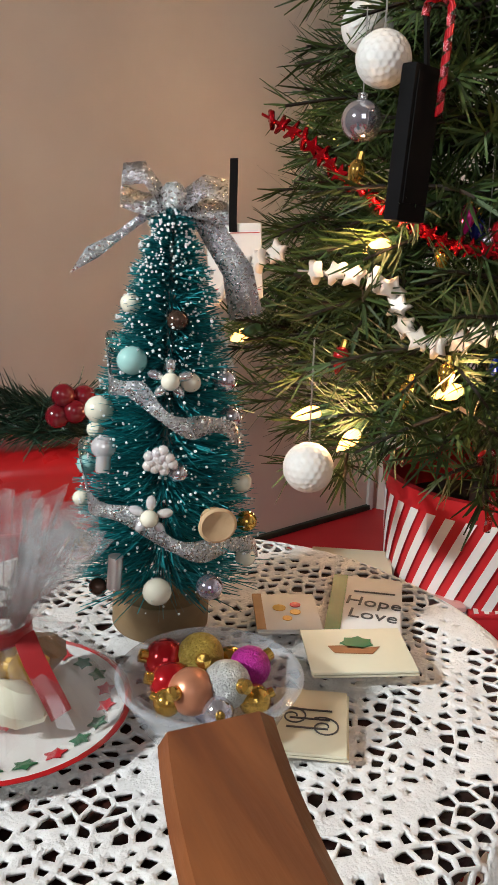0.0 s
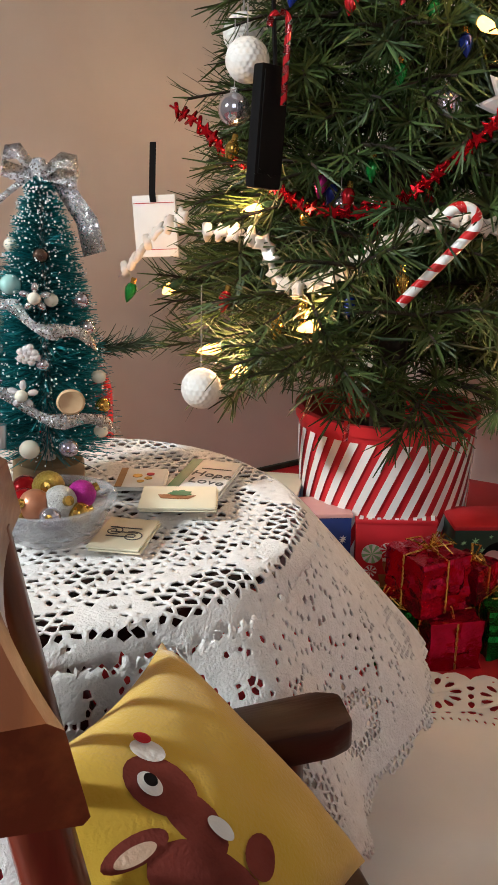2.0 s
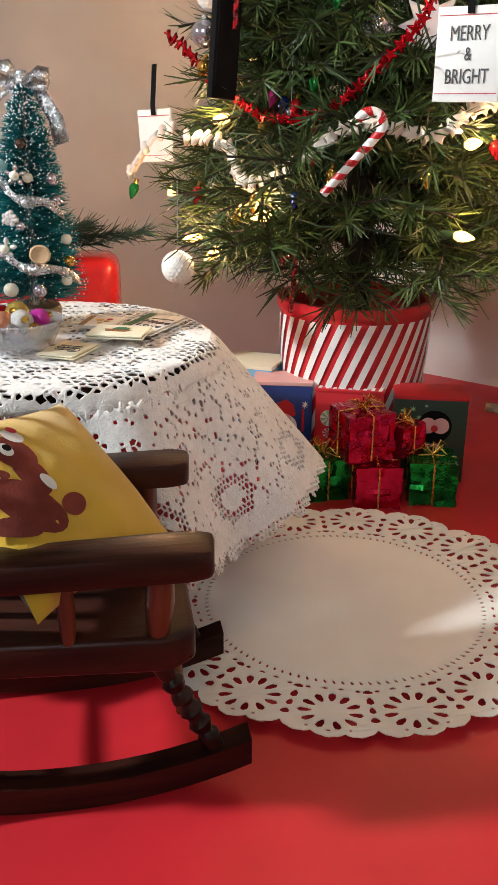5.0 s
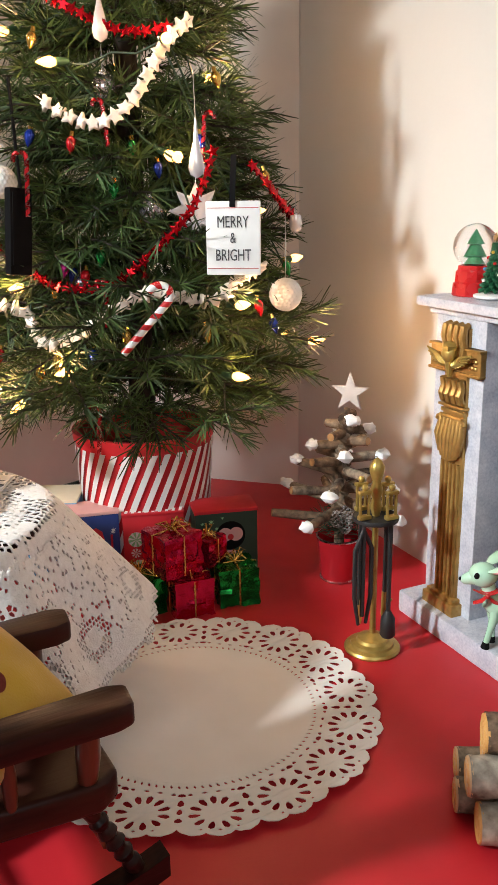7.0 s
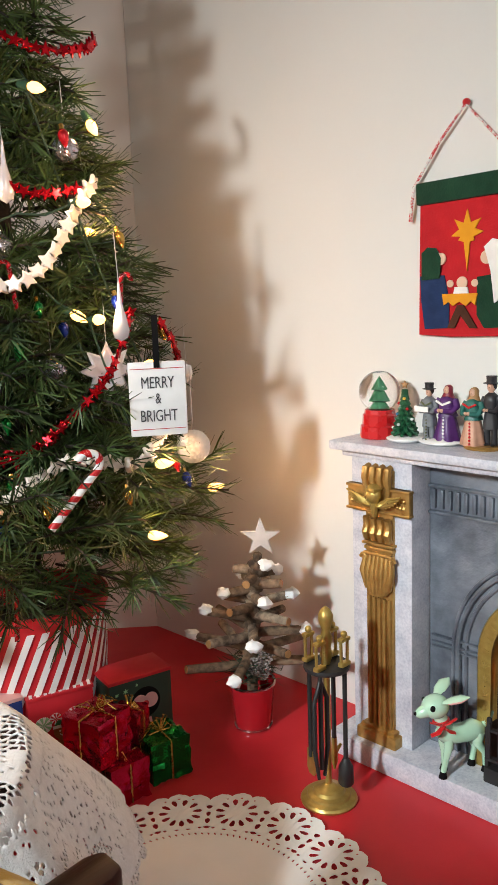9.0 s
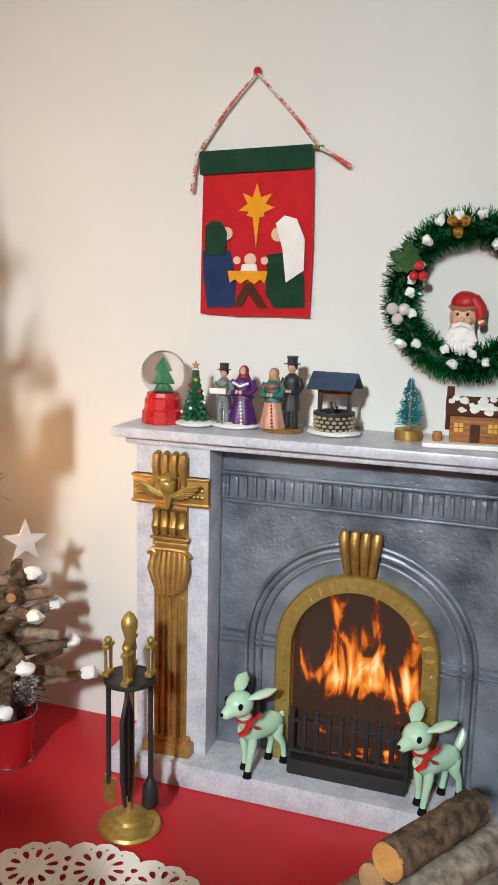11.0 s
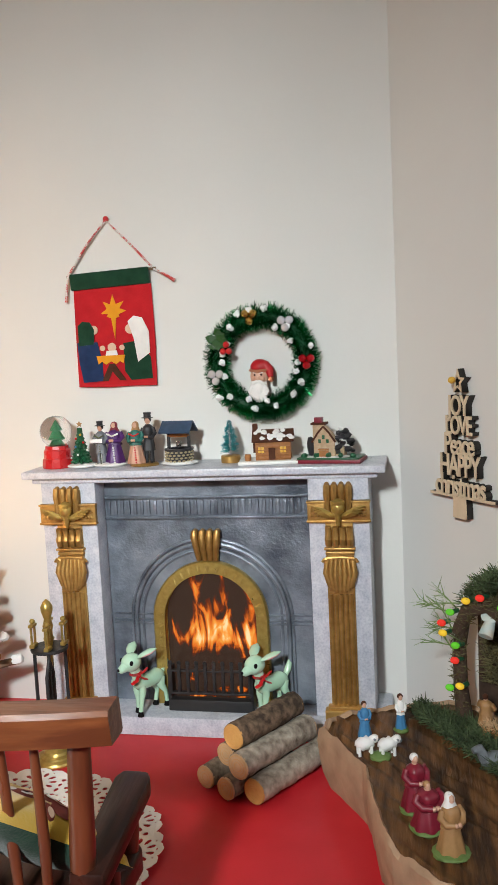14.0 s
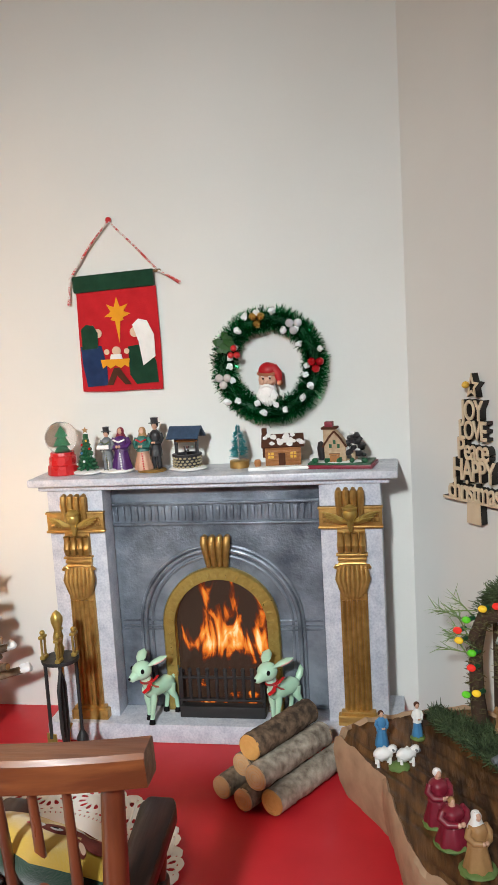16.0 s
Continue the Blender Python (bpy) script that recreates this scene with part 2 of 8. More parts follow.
GOLD_FELT = mat("golden_yellow_felt", (0.75, 0.34, 0.02), (0.65, 0.28, 0.02), 90, 0.95, bump=0.4, bscale=800, spec=0.2)
WHITE_FELT = mat("white_felt", (0.82, 0.81, 0.78), (0.72, 0.70, 0.68), 90, 0.95, bump=0.4, bscale=800, spec=0.2)
SKIN_FELT = mat("cream_felt", (0.72, 0.52, 0.38), (0.64, 0.44, 0.32), 90, 0.95, bump=0.4, bscale=800, spec=0.2)
BROWN_DARK = mat("dark_brown_felt", (0.09, 0.035, 0.02), (0.06, 0.024, 0.014), 90, 0.95, bump=0.4, bscale=800, spec=0.2)
NEEDLE = mat("green_plastic_needles", (0.058, 0.090, 0.022), (0.024, 0.050, 0.016), 30, 0.5, island=0.6, spec=0.3)
BARK_DARK = mat("brown_trunk_wrap", (0.035, 0.025, 0.018), (0.015, 0.012, 0.010), 80, 0.85, bump=0.6)
WHITE_PAINT = mat("white_paint", (0.82, 0.82, 0.80), (0.74, 0.73, 0.71), 60, 0.5, bump=0.1)
RED_PAINT = mat("red_paint", (0.55, 0.016, 0.018), (0.45, 0.012, 0.014), 60, 0.3, coat=0.4)
RED_STRIPE = mat("red_wrapping", (0.58, 0.022, 0.030), (0.50, 0.018, 0.024), 40, 0.4)
WHITE_STRIPE = mat("white_wrapping", (0.82, 0.81, 0.80), (0.76, 0.75, 0.74), 40, 0.45)
SILVER = mat("silver_foil", (0.80, 0.81, 0.83), (0.55, 0.56, 0.58), 500, 0.25, 1.0, bump=0.9, bscale=900)

# ---- the place: red-covered stand, panels round it, added room beyond ----
FLOOR_LINE = [(0.80, 0.094), (0.80, 0.73), (0.64, 0.874), (0.27, 0.735), (-0.10, 0.735), (-0.35, 0.5), (-0.35, -0.35), (0.45, -0.35), (0.553, -0.099)]
floor = part("floor", Mesh().prism(FLOOR_LINE, 0.02, pose(0, 0, -0.02)), RED_CLOTH)
tagged(floor, "smooth bright red sheet covering the display stand", "floor", kind="structure")


def panel(name, a, b, mt, label, h=1.0, t=0.012):
    a, b = Vector((*a, 0)), Vector((*b, 0))
    d = (b - a).normalized()
    n = Vector((-d.y, d.x, 0))
    m = Mesh()
    v = []
    for z in (-0.02, h):
        v += [(a.x, a.y, z), (b.x, b.y, z), (b.x + n.x * t, b.y + n.y * t, z), (a.x + n.x * t, a.y + n.y * t, z)]
    m.add(v, [(3, 2, 1, 0), (4, 5, 6, 7), (0, 1, 5, 4), (1, 2, 6, 5), (2, 3, 7, 6), (3, 0, 4, 7)])
    return tagged(part(name, m, mt, smooth=0), label, "wall", kind="structure")


panel("wall_east", (0.7985, 0.73), (0.7985, 0.093), WALL, "plain off-white painted wall behind the fireplace")
panel("wall_northeast", (0.642, 0.874), (0.7985, 0.7305), WALL_BACK, "off-white mottled wall behind the decorated tree")
panel("wall_north", (0.27, 0.7335), (0.640, 0.872), WALL_BACK, "pinkish off-white mottled wall panel with a dark lower edge")
panel("wall_southeast", (0.7985, 0.0932), (0.554, -0.098), WALL, "beige painted wall beside the fireplace")
m = Mesh()
d = Vector((0.640 - 0.27, 0.872 - 0.7335, 0)).normalized()
n = Vector((d.y, -d.x, 0))
m.box((0, 0, 0), (0.394, 0.004, 0.005), frame_to(d, -n, (0, 0, 1), 0.455 + n.x * 0.002, 0.8027 + n.y * 0.002, 0.0025), 0.001)
tagged(part("baseboard", m, EDGE), "thin dark green edging along the foot of the wall", "baseboard", kind="structure")
tagged(part("trim", Mesh().box((0.6385, 0.8695, 0.3), (0.005, 0.005, 0.6), None, 0.001), WALL), "pale edge strip where two wall panels meet", "trim", kind="structure")

# unseen dim room, added to close the place and bounce light; open at lamps
RX0, RX1, RY0, RY1, RZ0, RZ1 = -0.47, 1.3, -1.2, 1.6, -0.75, 1.6


def slab(name, lo, hi, label, category):
    c = [(p + q) / 2 for p, q in zip(lo, hi)]
    s = [q - p for p, q in zip(lo, hi)]
    return tagged(part(name, Mesh().box(c, s), ROOM), label, category, kind="structure")


slab("room_floor", (RX0, RY0, RZ0 - 0.05), (RX1, RY1, RZ0), "unseen plain floor of the added room", "floor")
slab("ceiling", (RX0, RY0, RZ1), (RX1, RY1, RZ1 + 0.05), "unseen plain pale room ceiling", "ceiling")
slab("room_wall_east", (RX1, RY0, RZ0), (RX1 + 0.05, RY1, RZ1), "unseen plain pale room wall", "wall")
slab("room_wall_north", (RX0, RY1, RZ0), (RX1, RY1 + 0.05, RZ1), "unseen plain pale room wall", "wall")
# south wall in four pieces round the opening made for the fill lamp
for lo, hi in (((RX0, RZ0), (-0.40, RZ1)), ((0.37, RZ0), (RX1, RZ1)), ((-0.40, RZ0), (0.37, 0.58)), ((-0.40, 1.42), (0.37, RZ1))):
    slab("room_wall_south", (lo[0], RY0 - 0.05, lo[1]), (hi[0], RY0, hi[1]), "unseen plain pale room wall round an added opening", "wall")
# west wall in four pieces round the small opening added for window_light
WY0, WY1, WZ0, WZ1 = 0.16, 0.38, 0.58, 0.80
for lo, hi in (((RY0, RZ0), (WY0, RZ1)), ((WY1, RZ0), (RY1, RZ1)), ((WY0, RZ0), (WY1, WZ0)), ((WY0, WZ1), (WY1, RZ1))):
    slab("room_wall_west", (RX0 - 0.05, lo[0], lo[1]), (RX0, hi[0], hi[1]), "unseen plain pale room wall round an added opening", "wall")

# ---- fireplace ----
FY = 0.2685


def fire_material():
    m = bpy.data.materials.new("glowing_fire_picture")
    m.use_nodes = True
    nt = m.node_tree
    b = nt.nodes["Principled BSDF"]
    b.inputs["Base Color"].default_value, b.inputs["Roughness"].default_value = (0.01, 0.006, 0.004, 1), 0.25
    co = nt.nodes.new("ShaderNodeTexCoord")
    sep = nt.nodes.new("ShaderNodeSeparateXYZ")
    nt.links.new(co.outputs["Object"], sep.inputs[0])

    def math_(op, a, c=None, d=None):
        n = nt.nodes.new("ShaderNodeMath")
        n.operation = op
        for i, x in enumerate((a, c, d)):
            if x is None:
                continue
            if isinstance(x, (int, float)):
                n.inputs[i].default_value = x
            else:
                nt.links.new(x, n.inputs[i])
        return n.outputs[0]

    def nz(sy, sz, off, detail=3, warp=0.8):
        mp = nt.nodes.new("ShaderNodeMapping")
        mp.inputs["Scale"].default_value, mp.inputs["Location"].default_value = (sy, sz, 1), (off, off, off)
        nt.links.new(co.outputs["Object"], mp.inputs[0])
        n = nt.nodes.new("ShaderNodeTexNoise")
        n.inputs["Scale"].default_value, n.inputs["Detail"].default_value, n.inputs["Distortion"].default_value = 1, detail, warp
        nt.links.new(mp.outputs[0], n.inputs["Vector"])
        return n.outputs[0]

    tall = nz(60, 7, 3.1, 2, 0.3)
    tongue = nz(70, 24, 7.7, 4, 1.4)
    # height of the flames varies along y; they thin out upwards
    rise = math_('MULTIPLY_ADD', sep.outputs[1], -14.5, 2.25)
    heat = math_('ADD', rise, math_('MULTIPLY_ADD', tall, 2.8, -1.60))
    heat = math_('ADD', heat, math_('MULTIPLY_ADD', tongue, 2.4, -1.25))
    side = math_('ABSOLUTE', math_('SUBTRACT', sep.outputs[0], 0.004))
    heat = math_('SUBTRACT', heat, math_('MULTIPLY', math_('POWER', math_('MULTIPLY', side, 24.0), 3.0), 0.30))
    logs = nz(22, 95, 1.9, 4, 0.4)
    low = math_('SUBTRACT', 1.0, math_('MULTIPLY', math_('ABSOLUTE', math_('SUBTRACT', sep.outputs[1], 0.036)), 24.0))
    dark = math_('MULTIPLY', math_('MAXIMUM', low, 0.0), math_('MULTIPLY_ADD', logs, 5.0, -0.6))
    heat = math_('SUBTRACT', heat, math_('MAXIMUM', dark, 0.0))
    ramp = nt.nodes.new("ShaderNodeValToRGB")
    e = ramp.color_ramp.elements
    # lowest stop: smoky brown ground, lifted by a glow for the glass glare
    e[0].position, e[0].color = 0.10, (0.034, 0.019, 0.013, 1)
    e[1].position, e[1].color = 0.98, (1.0, 0.80, 0.42, 1)
    for pos, col in ((0.28, (0.14, 0.02, 0.004, 1)), (0.48, (0.72, 0.15, 0.012, 1)), (0.72, (1.0, 0.36, 0.05, 1))):
        e.new(pos).color = col
    nt.links.new(heat, ramp.inputs[0])
    nt.links.new(ramp.outputs[0], b.inputs["Emission Color"])
    b.inputs["Emission Strength"].default_value = 1.5
    return m


FIRE = fire_material()


def arch_outline(r, spring, foot, n=28):
    """An upright round-headed outline in (y, z), anticlockwise from the foot."""
    return [(r, foot)] + [(r * math.cos(math.pi * k / n), spring + r * math.sin(math.pi * k / n)) for k in range(n + 1)] + [(-r, foot)]


def upright(x):
    """Turns an outline drawn in (y, z) to stand facing -x at x, mirrored so that +x of the outline is -y of the world."""
    return frame_to((0, -1, 0), (0, 0, 1), (-1, 0, 0), x, FY, 0)


def build_fireplace():
    fp = thing("fireplace", "marble-look toy fireplace with gold pilasters and grey cast insert", "fireplace")
    # hearth slab and shelf
    part("hearth", Mesh().box((0.7628, FY, 0.009), (0.0715, 0.325, 0.018), None, 0.0025), MARBLE, fp, "pale marble hearth slab")
    shelf = Mesh().box((0.7655, FY, 0.2395), (0.064, 0.328, 0.007), None, 0.002).box((0.768, FY, 0.2335), (0.056, 0.314, 0.005), None, 0.002)
    part("mantel_shelf", shelf, MARBLE, fp, "pale marble mantel shelf")
    back = Mesh().box((0.789, FY, 0.1245), (0.015, 0.298, 0.213))
    part("back_panel", back, MARBLE, fp)
    # insert: cast plate with an arched opening
    outer = [(-0.0965, 0.0185), (0.0965, 0.0185), (0.0965, 0.2305), (-0.0965, 0.2305)]
    part("insert_plate", flat([outer, arch_outline(0.0515, 0.098, 0.0186)], 0.008), CAST, fp, "blue-grey cast metal plate", at=upright(0.768))
    rim = Mesh()
    for r, w, x in ((0.076, 0.0016, 0.7630), (0.072, 0.0022, 0.7625), (0.066, 0.0014, 0.7632)):
        pts = [(x, FY - r * math.cos(math.pi * k / 36), 0.098 + r * math.sin(math.pi * k / 36)) for k in range(37)]
        pts = [(x, FY - r, 0.02)] + pts + [(x, FY + r, 0.02)]
        rim.tube(pts, w, 8)
    part("arch_moulding", rim, CAST, fp)
    fr = Mesh()
    fr.box((0.7625, FY, 0.2135), (0.005, 0.192, 0.0022), None, 0.0008).box((0.7625, FY, 0.1945), (0.005, 0.192, 0.0022), None, 0.0008)
    for k in range(30):
        fr.box((0.7632, FY - 0.0925 + k * 0.00638, 0.204), (0.0035, 0.0034, 0.014), None, 0.0012)
    part("dentil_frieze", fr, CAST, fp)
    for s in (-1, 1):
        sd = Mesh()
        for z in (0.098, 0.0945, 0.103):
            sd.box((0.7632, FY + s * 0.0845, z), (0.004, 0.0185, 0.0014), None, 0.0006)
            sd.box((0.7632, FY + s * 0.0615, z), (0.004, 0.018, 0.0014), None, 0.0006)
        for q in (0.0715, 0.0755):
            sd.box((0.7632, FY + s * q, 0.056), (0.004, 0.0012, 0.074), None, 0.0005)
        part("side_moulding", sd, CAST, fp)
    # gold arch round the fire
    part("gold_arch", flat([arch_outline(0.0530, 0.1, 0.0188), arch_outline(0.0432, 0.1, 0.0187)], 0.007, 0.0012), ANTIQUE, fp, "embossed gold arch round the fire", at=upright(0.7615))
    orn = Mesh()
    for k in range(17):
        a = math.pi * (k + 0.5) / 17
        c = Vector((0.7572, FY - 0.0481 * math.cos(a), 0.1 + 0.0481 * math.sin(a)))
        for j in range(-2, 3):
            b = a + j * 0.35
            orn.tube([c - Vector((0, -math.cos(a), math.sin(a))) * 0.003, c + Vector((0, -math.cos(b), math.sin(b))) * 0.0032], [0.0013, 0.0005], 5)
    for s in (-1, 1):
        for k in range(7):
            c = Vector((0.7572, FY + s * 0.0481, 0.03 + k * 0.0105))
            for j in range(-2, 3):
                orn.tube([c, c + Vector((0, math.sin(j * 0.6) * 0.0045, math.cos(j * 0.6) * 0.0055))], [0.0013, 0.0005], 5)
    part("arch_ornament", orn, ANTIQUE, fp)
    key = Mesh()
    for k in range(4):
        y = FY - 0.0105 + k * 0.0070
        key.tube([(0.760, FY + (y - FY) * 0.74, 0.155), (0.7575, FY + (y - FY) * 0.86, 0.166), (0.7560, y, 0.177), (0.7575, y, 0.181), (0.762, y, 0.1815)], [0.0026, 0.0031, 0.0035, 0.0033, 0.0028], 10)
    part("keystone", key, GOLD, fp, "ribbed gold keystone")
    part("fire_picture", flat([arch_outline(0.0440, 0.1, 0.0188)], 0.002), FIRE, fp, "glowing picture of burning logs", at=upright(0.7690))
    # grate in front of the fire
    gr = Mesh()
    gr.box((0.7465, FY, 0.0235), (0.010, 0.079, 0.011), None, 0.0015).box((0.7455, FY, 0.0345), (0.005, 0.079, 0.0022), None, 0.0008).box((0.7455, FY, 0.0555), (0.004, 0.079, 0.002), None, 0.0008)
    for k in range(10):
        y = FY - 0.037 + k * 0.00822
        gr.box((0.7448, y, 0.047), (0.003, 0.0032, 0.028), None, 0.0008)
        gr.ball((0.7448, y, 0.0625), 0.0022, 8, (0.7, 1, 1.2))
    for s in (-1, 1):
        gr.box((0.752, FY + s * 0.0385, 0.038), (0.016, 0.003, 0.038), None, 0.0008)
    part("fire_grate", gr, BLACK, fp, "black slatted fire grate")
    # pilasters
    for s in (-1, 1):
        y = FY + s * 0.1230
        pil = part("pilaster", Mesh().box((0.7655, y, 0.1245), (0.047, 0.052, 0.213), None, 0.0008), MARBLE, fp)
        fl = Mesh().box((0.7415, y, 0.1225), (0.004, 0.0235, 0.205), None, 0.0006)
        for k in range(5):
            fl.tube([(0.7392, y - 0.0088 + k * 0.0044, 0.026), (0.7392, y - 0.0088 + k * 0.0044, 0.130)], 0.0016, 8)
        part("fluted_strip", fl, GOLD, pil, "gold fluted strip")
        part("plinth", Mesh().box((0.7385, y, 0.0225), (0.011, 0.035, 0.009), None, 0.001).box((0.7395, y, 0.0285), (0.009, 0.030, 0.003), None, 0.0008), GOLD, pil, "gold plinth block")
        sh = Mesh()
        for k in range(7):
            a = (k - 3) * 0.20
            tip = Vector((0.7372, y + math.sin(a) * 0.0150, 0.1625 - math.cos(a) * 0.0300))
            base = Vector((0.7385, y + (k - 3) * 0.0036, 0.1620))
            mid = (base + tip) / 2 + Vector((-0.0016, (k - 3) * 0.0010, 0))
            sh.tube([base, mid, tip, tip + Vector((0.0030, 0, -0.0006))], [0.0019, 0.0026, 0.0029, 0.0016], 9)
        for q in (-1, 1):
            pts = [(0.7372, y + q * (0.0118 + 0.0034 * (1 - u / 9) * math.cos(u * 0.9)), 0.1590 + 0.0034 * (1 - u / 9) * math.sin(u * 0.9)) for u in range(9)]
            sh.tube(pts, [0.0014] * 8 + [0.0018], 7)
        sh.tube([(0.7378, y - 0.0120, 0.1625), (0.7370, y, 0.1632), (0.7378, y + 0.0120, 0.1625)], 0.0016, 8)
        part("shell", sh, GOLD, pil, "gold scallop shell")
        cp = Mesh()
        cp.box((0.7405, y, 0.1665), (0.006, 0.025, 0.003), None, 0.001).box((0.7395, y, 0.1705), (0.007, 0.027, 0.002), None, 0.0008)
        for k in range(4):
            q = y - 0.0093 + k * 0.0062
            cp.tube([(0.741, q, 0.173), (0.7375, q, 0.1745), (0.7362, q, 0.179), (0.738, q, 0.184), (0.7365, q, 0.19)], [0.002, 0.0029, 0.0032, 0.0028, 0.0026], 8)
            cp.tube([(0.7365, q, 0.2), (0.738, q, 0.212), (0.7362, q, 0.219), (0.7372, q, 0.2255), (0.741, q, 0.227)], [0.0026, 0.0028, 0.0032, 0.003, 0.002], 8)
        cp.box((0.7405, y, 0.203), (0.005, 0.0535, 0.019), None, 0.001)
        for z in (0.1945, 0.2115):
            cp.box((0.7395, y, z), (0.006, 0.055, 0.002), None, 0.0007)
        for q in (-1, 1):
            for k in range(6):
                cp.ball((0.738, y + q * (0.0165 + 0.003 * (k % 3)), 0.2 + 0.0045 * (k // 3)), 0.0017, 8)
        part("capital", cp, GOLD, pil, "gold capital block")
        an = Mesh().ball((0.733, y, 0.2075), 0.0062, 12, (0.8, 1, 1.05)).ball((0.733, y, 0.2115), 0.0058, 10, (0.85, 1.1, 0.7), None, 0.3)
        for q in (-1, 1):
            for k in range(7):
                a = 0.15 + k * 0.17
                ln = 0.021 - 0.002 * k
                p0 = Vector((0.734, y + q * 0.003, 0.2))
                p1 = p0 + Vector((-0.0015, q * math.cos(a - 0.35) * ln, math.sin(a * 0.6 - 0.15) * ln * -0.9 + 0.008 - k * 0.0008))
                an.tube([p0, (p0 + p1) / 2 + Vector((-0.0012, 0, 0.0012)), p1], [0.0016, 0.0019, 0.0006], 6)
        an.tube([(0.734, y, 0.203), (0.734, y, 0.1915)], [0.004, 0.0015], 8)
        part("winged_relief", an, ANTIQUE, pil, "winged gold relief ornament")
    return fp


build_fireplace()

# ---- round side table, its lace cloth ----
TX, TY, TR, TZ = 0.365, 0.445, 0.0985, 0.1335
tb = thing("side_table", "round dark table mostly hidden under a lace cloth", "table")
part("tabletop", Mesh().lathe([(0.0, TZ - 0.01), (TR - 0.003, TZ - 0.01), (TR, TZ - 0.007), (TR, TZ - 0.002), (TR - 0.002, TZ), (0.0, TZ)], 64, pose(TX, TY, 0)), WOOD, tb)
part("pedestal", Mesh().lathe([(0.012, 0.018), (0.016, 0.03), (0.010, 0.05), (0.014, 0.08), (0.011, 0.11), (0.03, TZ - 0.009)], 24, pose(TX, TY, 0)), WOOD, tb)
for k in range(3):
    a = k * 2.094 + 0.4
    part("foot", Mesh().tube([(TX, TY, 0.03), (TX + 0.03 * math.cos(a), TY + 0.03 * math.sin(a), 0.02), (TX + 0.055 * math.cos(a), TY + 0.055 * math.sin(a), 0.0065)], [0.009, 0.008, 0.006], 10), WOOD, tb)


def drape(s, a):
    """The place of the cloth's point at flat radius s and angle a."""
    if s <= TR + 0.001:
        z = TZ + 0.0016 + 0.0004 * math.sin(9 * a + s * 300)
        return (TX + s * math.cos(a), TY + s * math.sin(a), z)
    q = s - TR
    fold = math.sin(7 * a + 1.9) * 0.6 + math.sin(11 * a + 0.4) * 0.3
    lean = 0.42 + 0.20 * fold + 0.22 * math.exp(-((a + 0.30) / 0.35) ** 2)
    soft = 1 - math.exp(-q / 0.012)
    out = q * lean * (0.4 + 0.6 * soft) + 0.0035 * (1 - math.exp(-q / 0.004))
    down = math.sqrt(max(q * q - (out * 0.9) ** 2, 0)) * soft
    return (TX + (TR + out) * math.cos(a), TY + (TR + out) * math.sin(a), max(TZ + 0.0016 - down, 0.004))


def openness(s, a):
    """How open the crochet is at flat radius s, angle a: solid petals, open rings, a denser skirt with roses."""
    if s < 0.108:
        q = abs(((a * 9 / math.pi + (0.5 if s < 0.055 else 0)) % 2) - 1)
        w = (s % 0.036) / 0.036
        petal = math.exp(-((w - 0.5) / 0.30) ** 2) * (1 - q)
        h = 0.80 - 0.85 * petal
        if w < 0.12:
            h = 0.42
        if 0.088 < s < 0.104:
            h = 0.86 if q < 0.6 else 0.25
        return h
    if s < 0.114:
        return 0.18
    if s > 0.193:
        return 0.70
    if s > 0.187:
        return 0.12
    w = (s - 0.172) / 0.014
    rose = math.hypot(w, ((a * 15 / (2 * math.pi)) % 1 - 0.5) * 3.6)
    if 0.45 < rose < 0.85:
        return 0.84
    if rose < 0.45 or s > 0.180:
        return 0.22
    # sparse small holes in a close ground
    h = math.sin(s * 9137.1 + math.floor(a * 160) * 78.233) * 43758.5453
    return 0.74 if (h - math.floor(h)) < 0.24 else 0.10


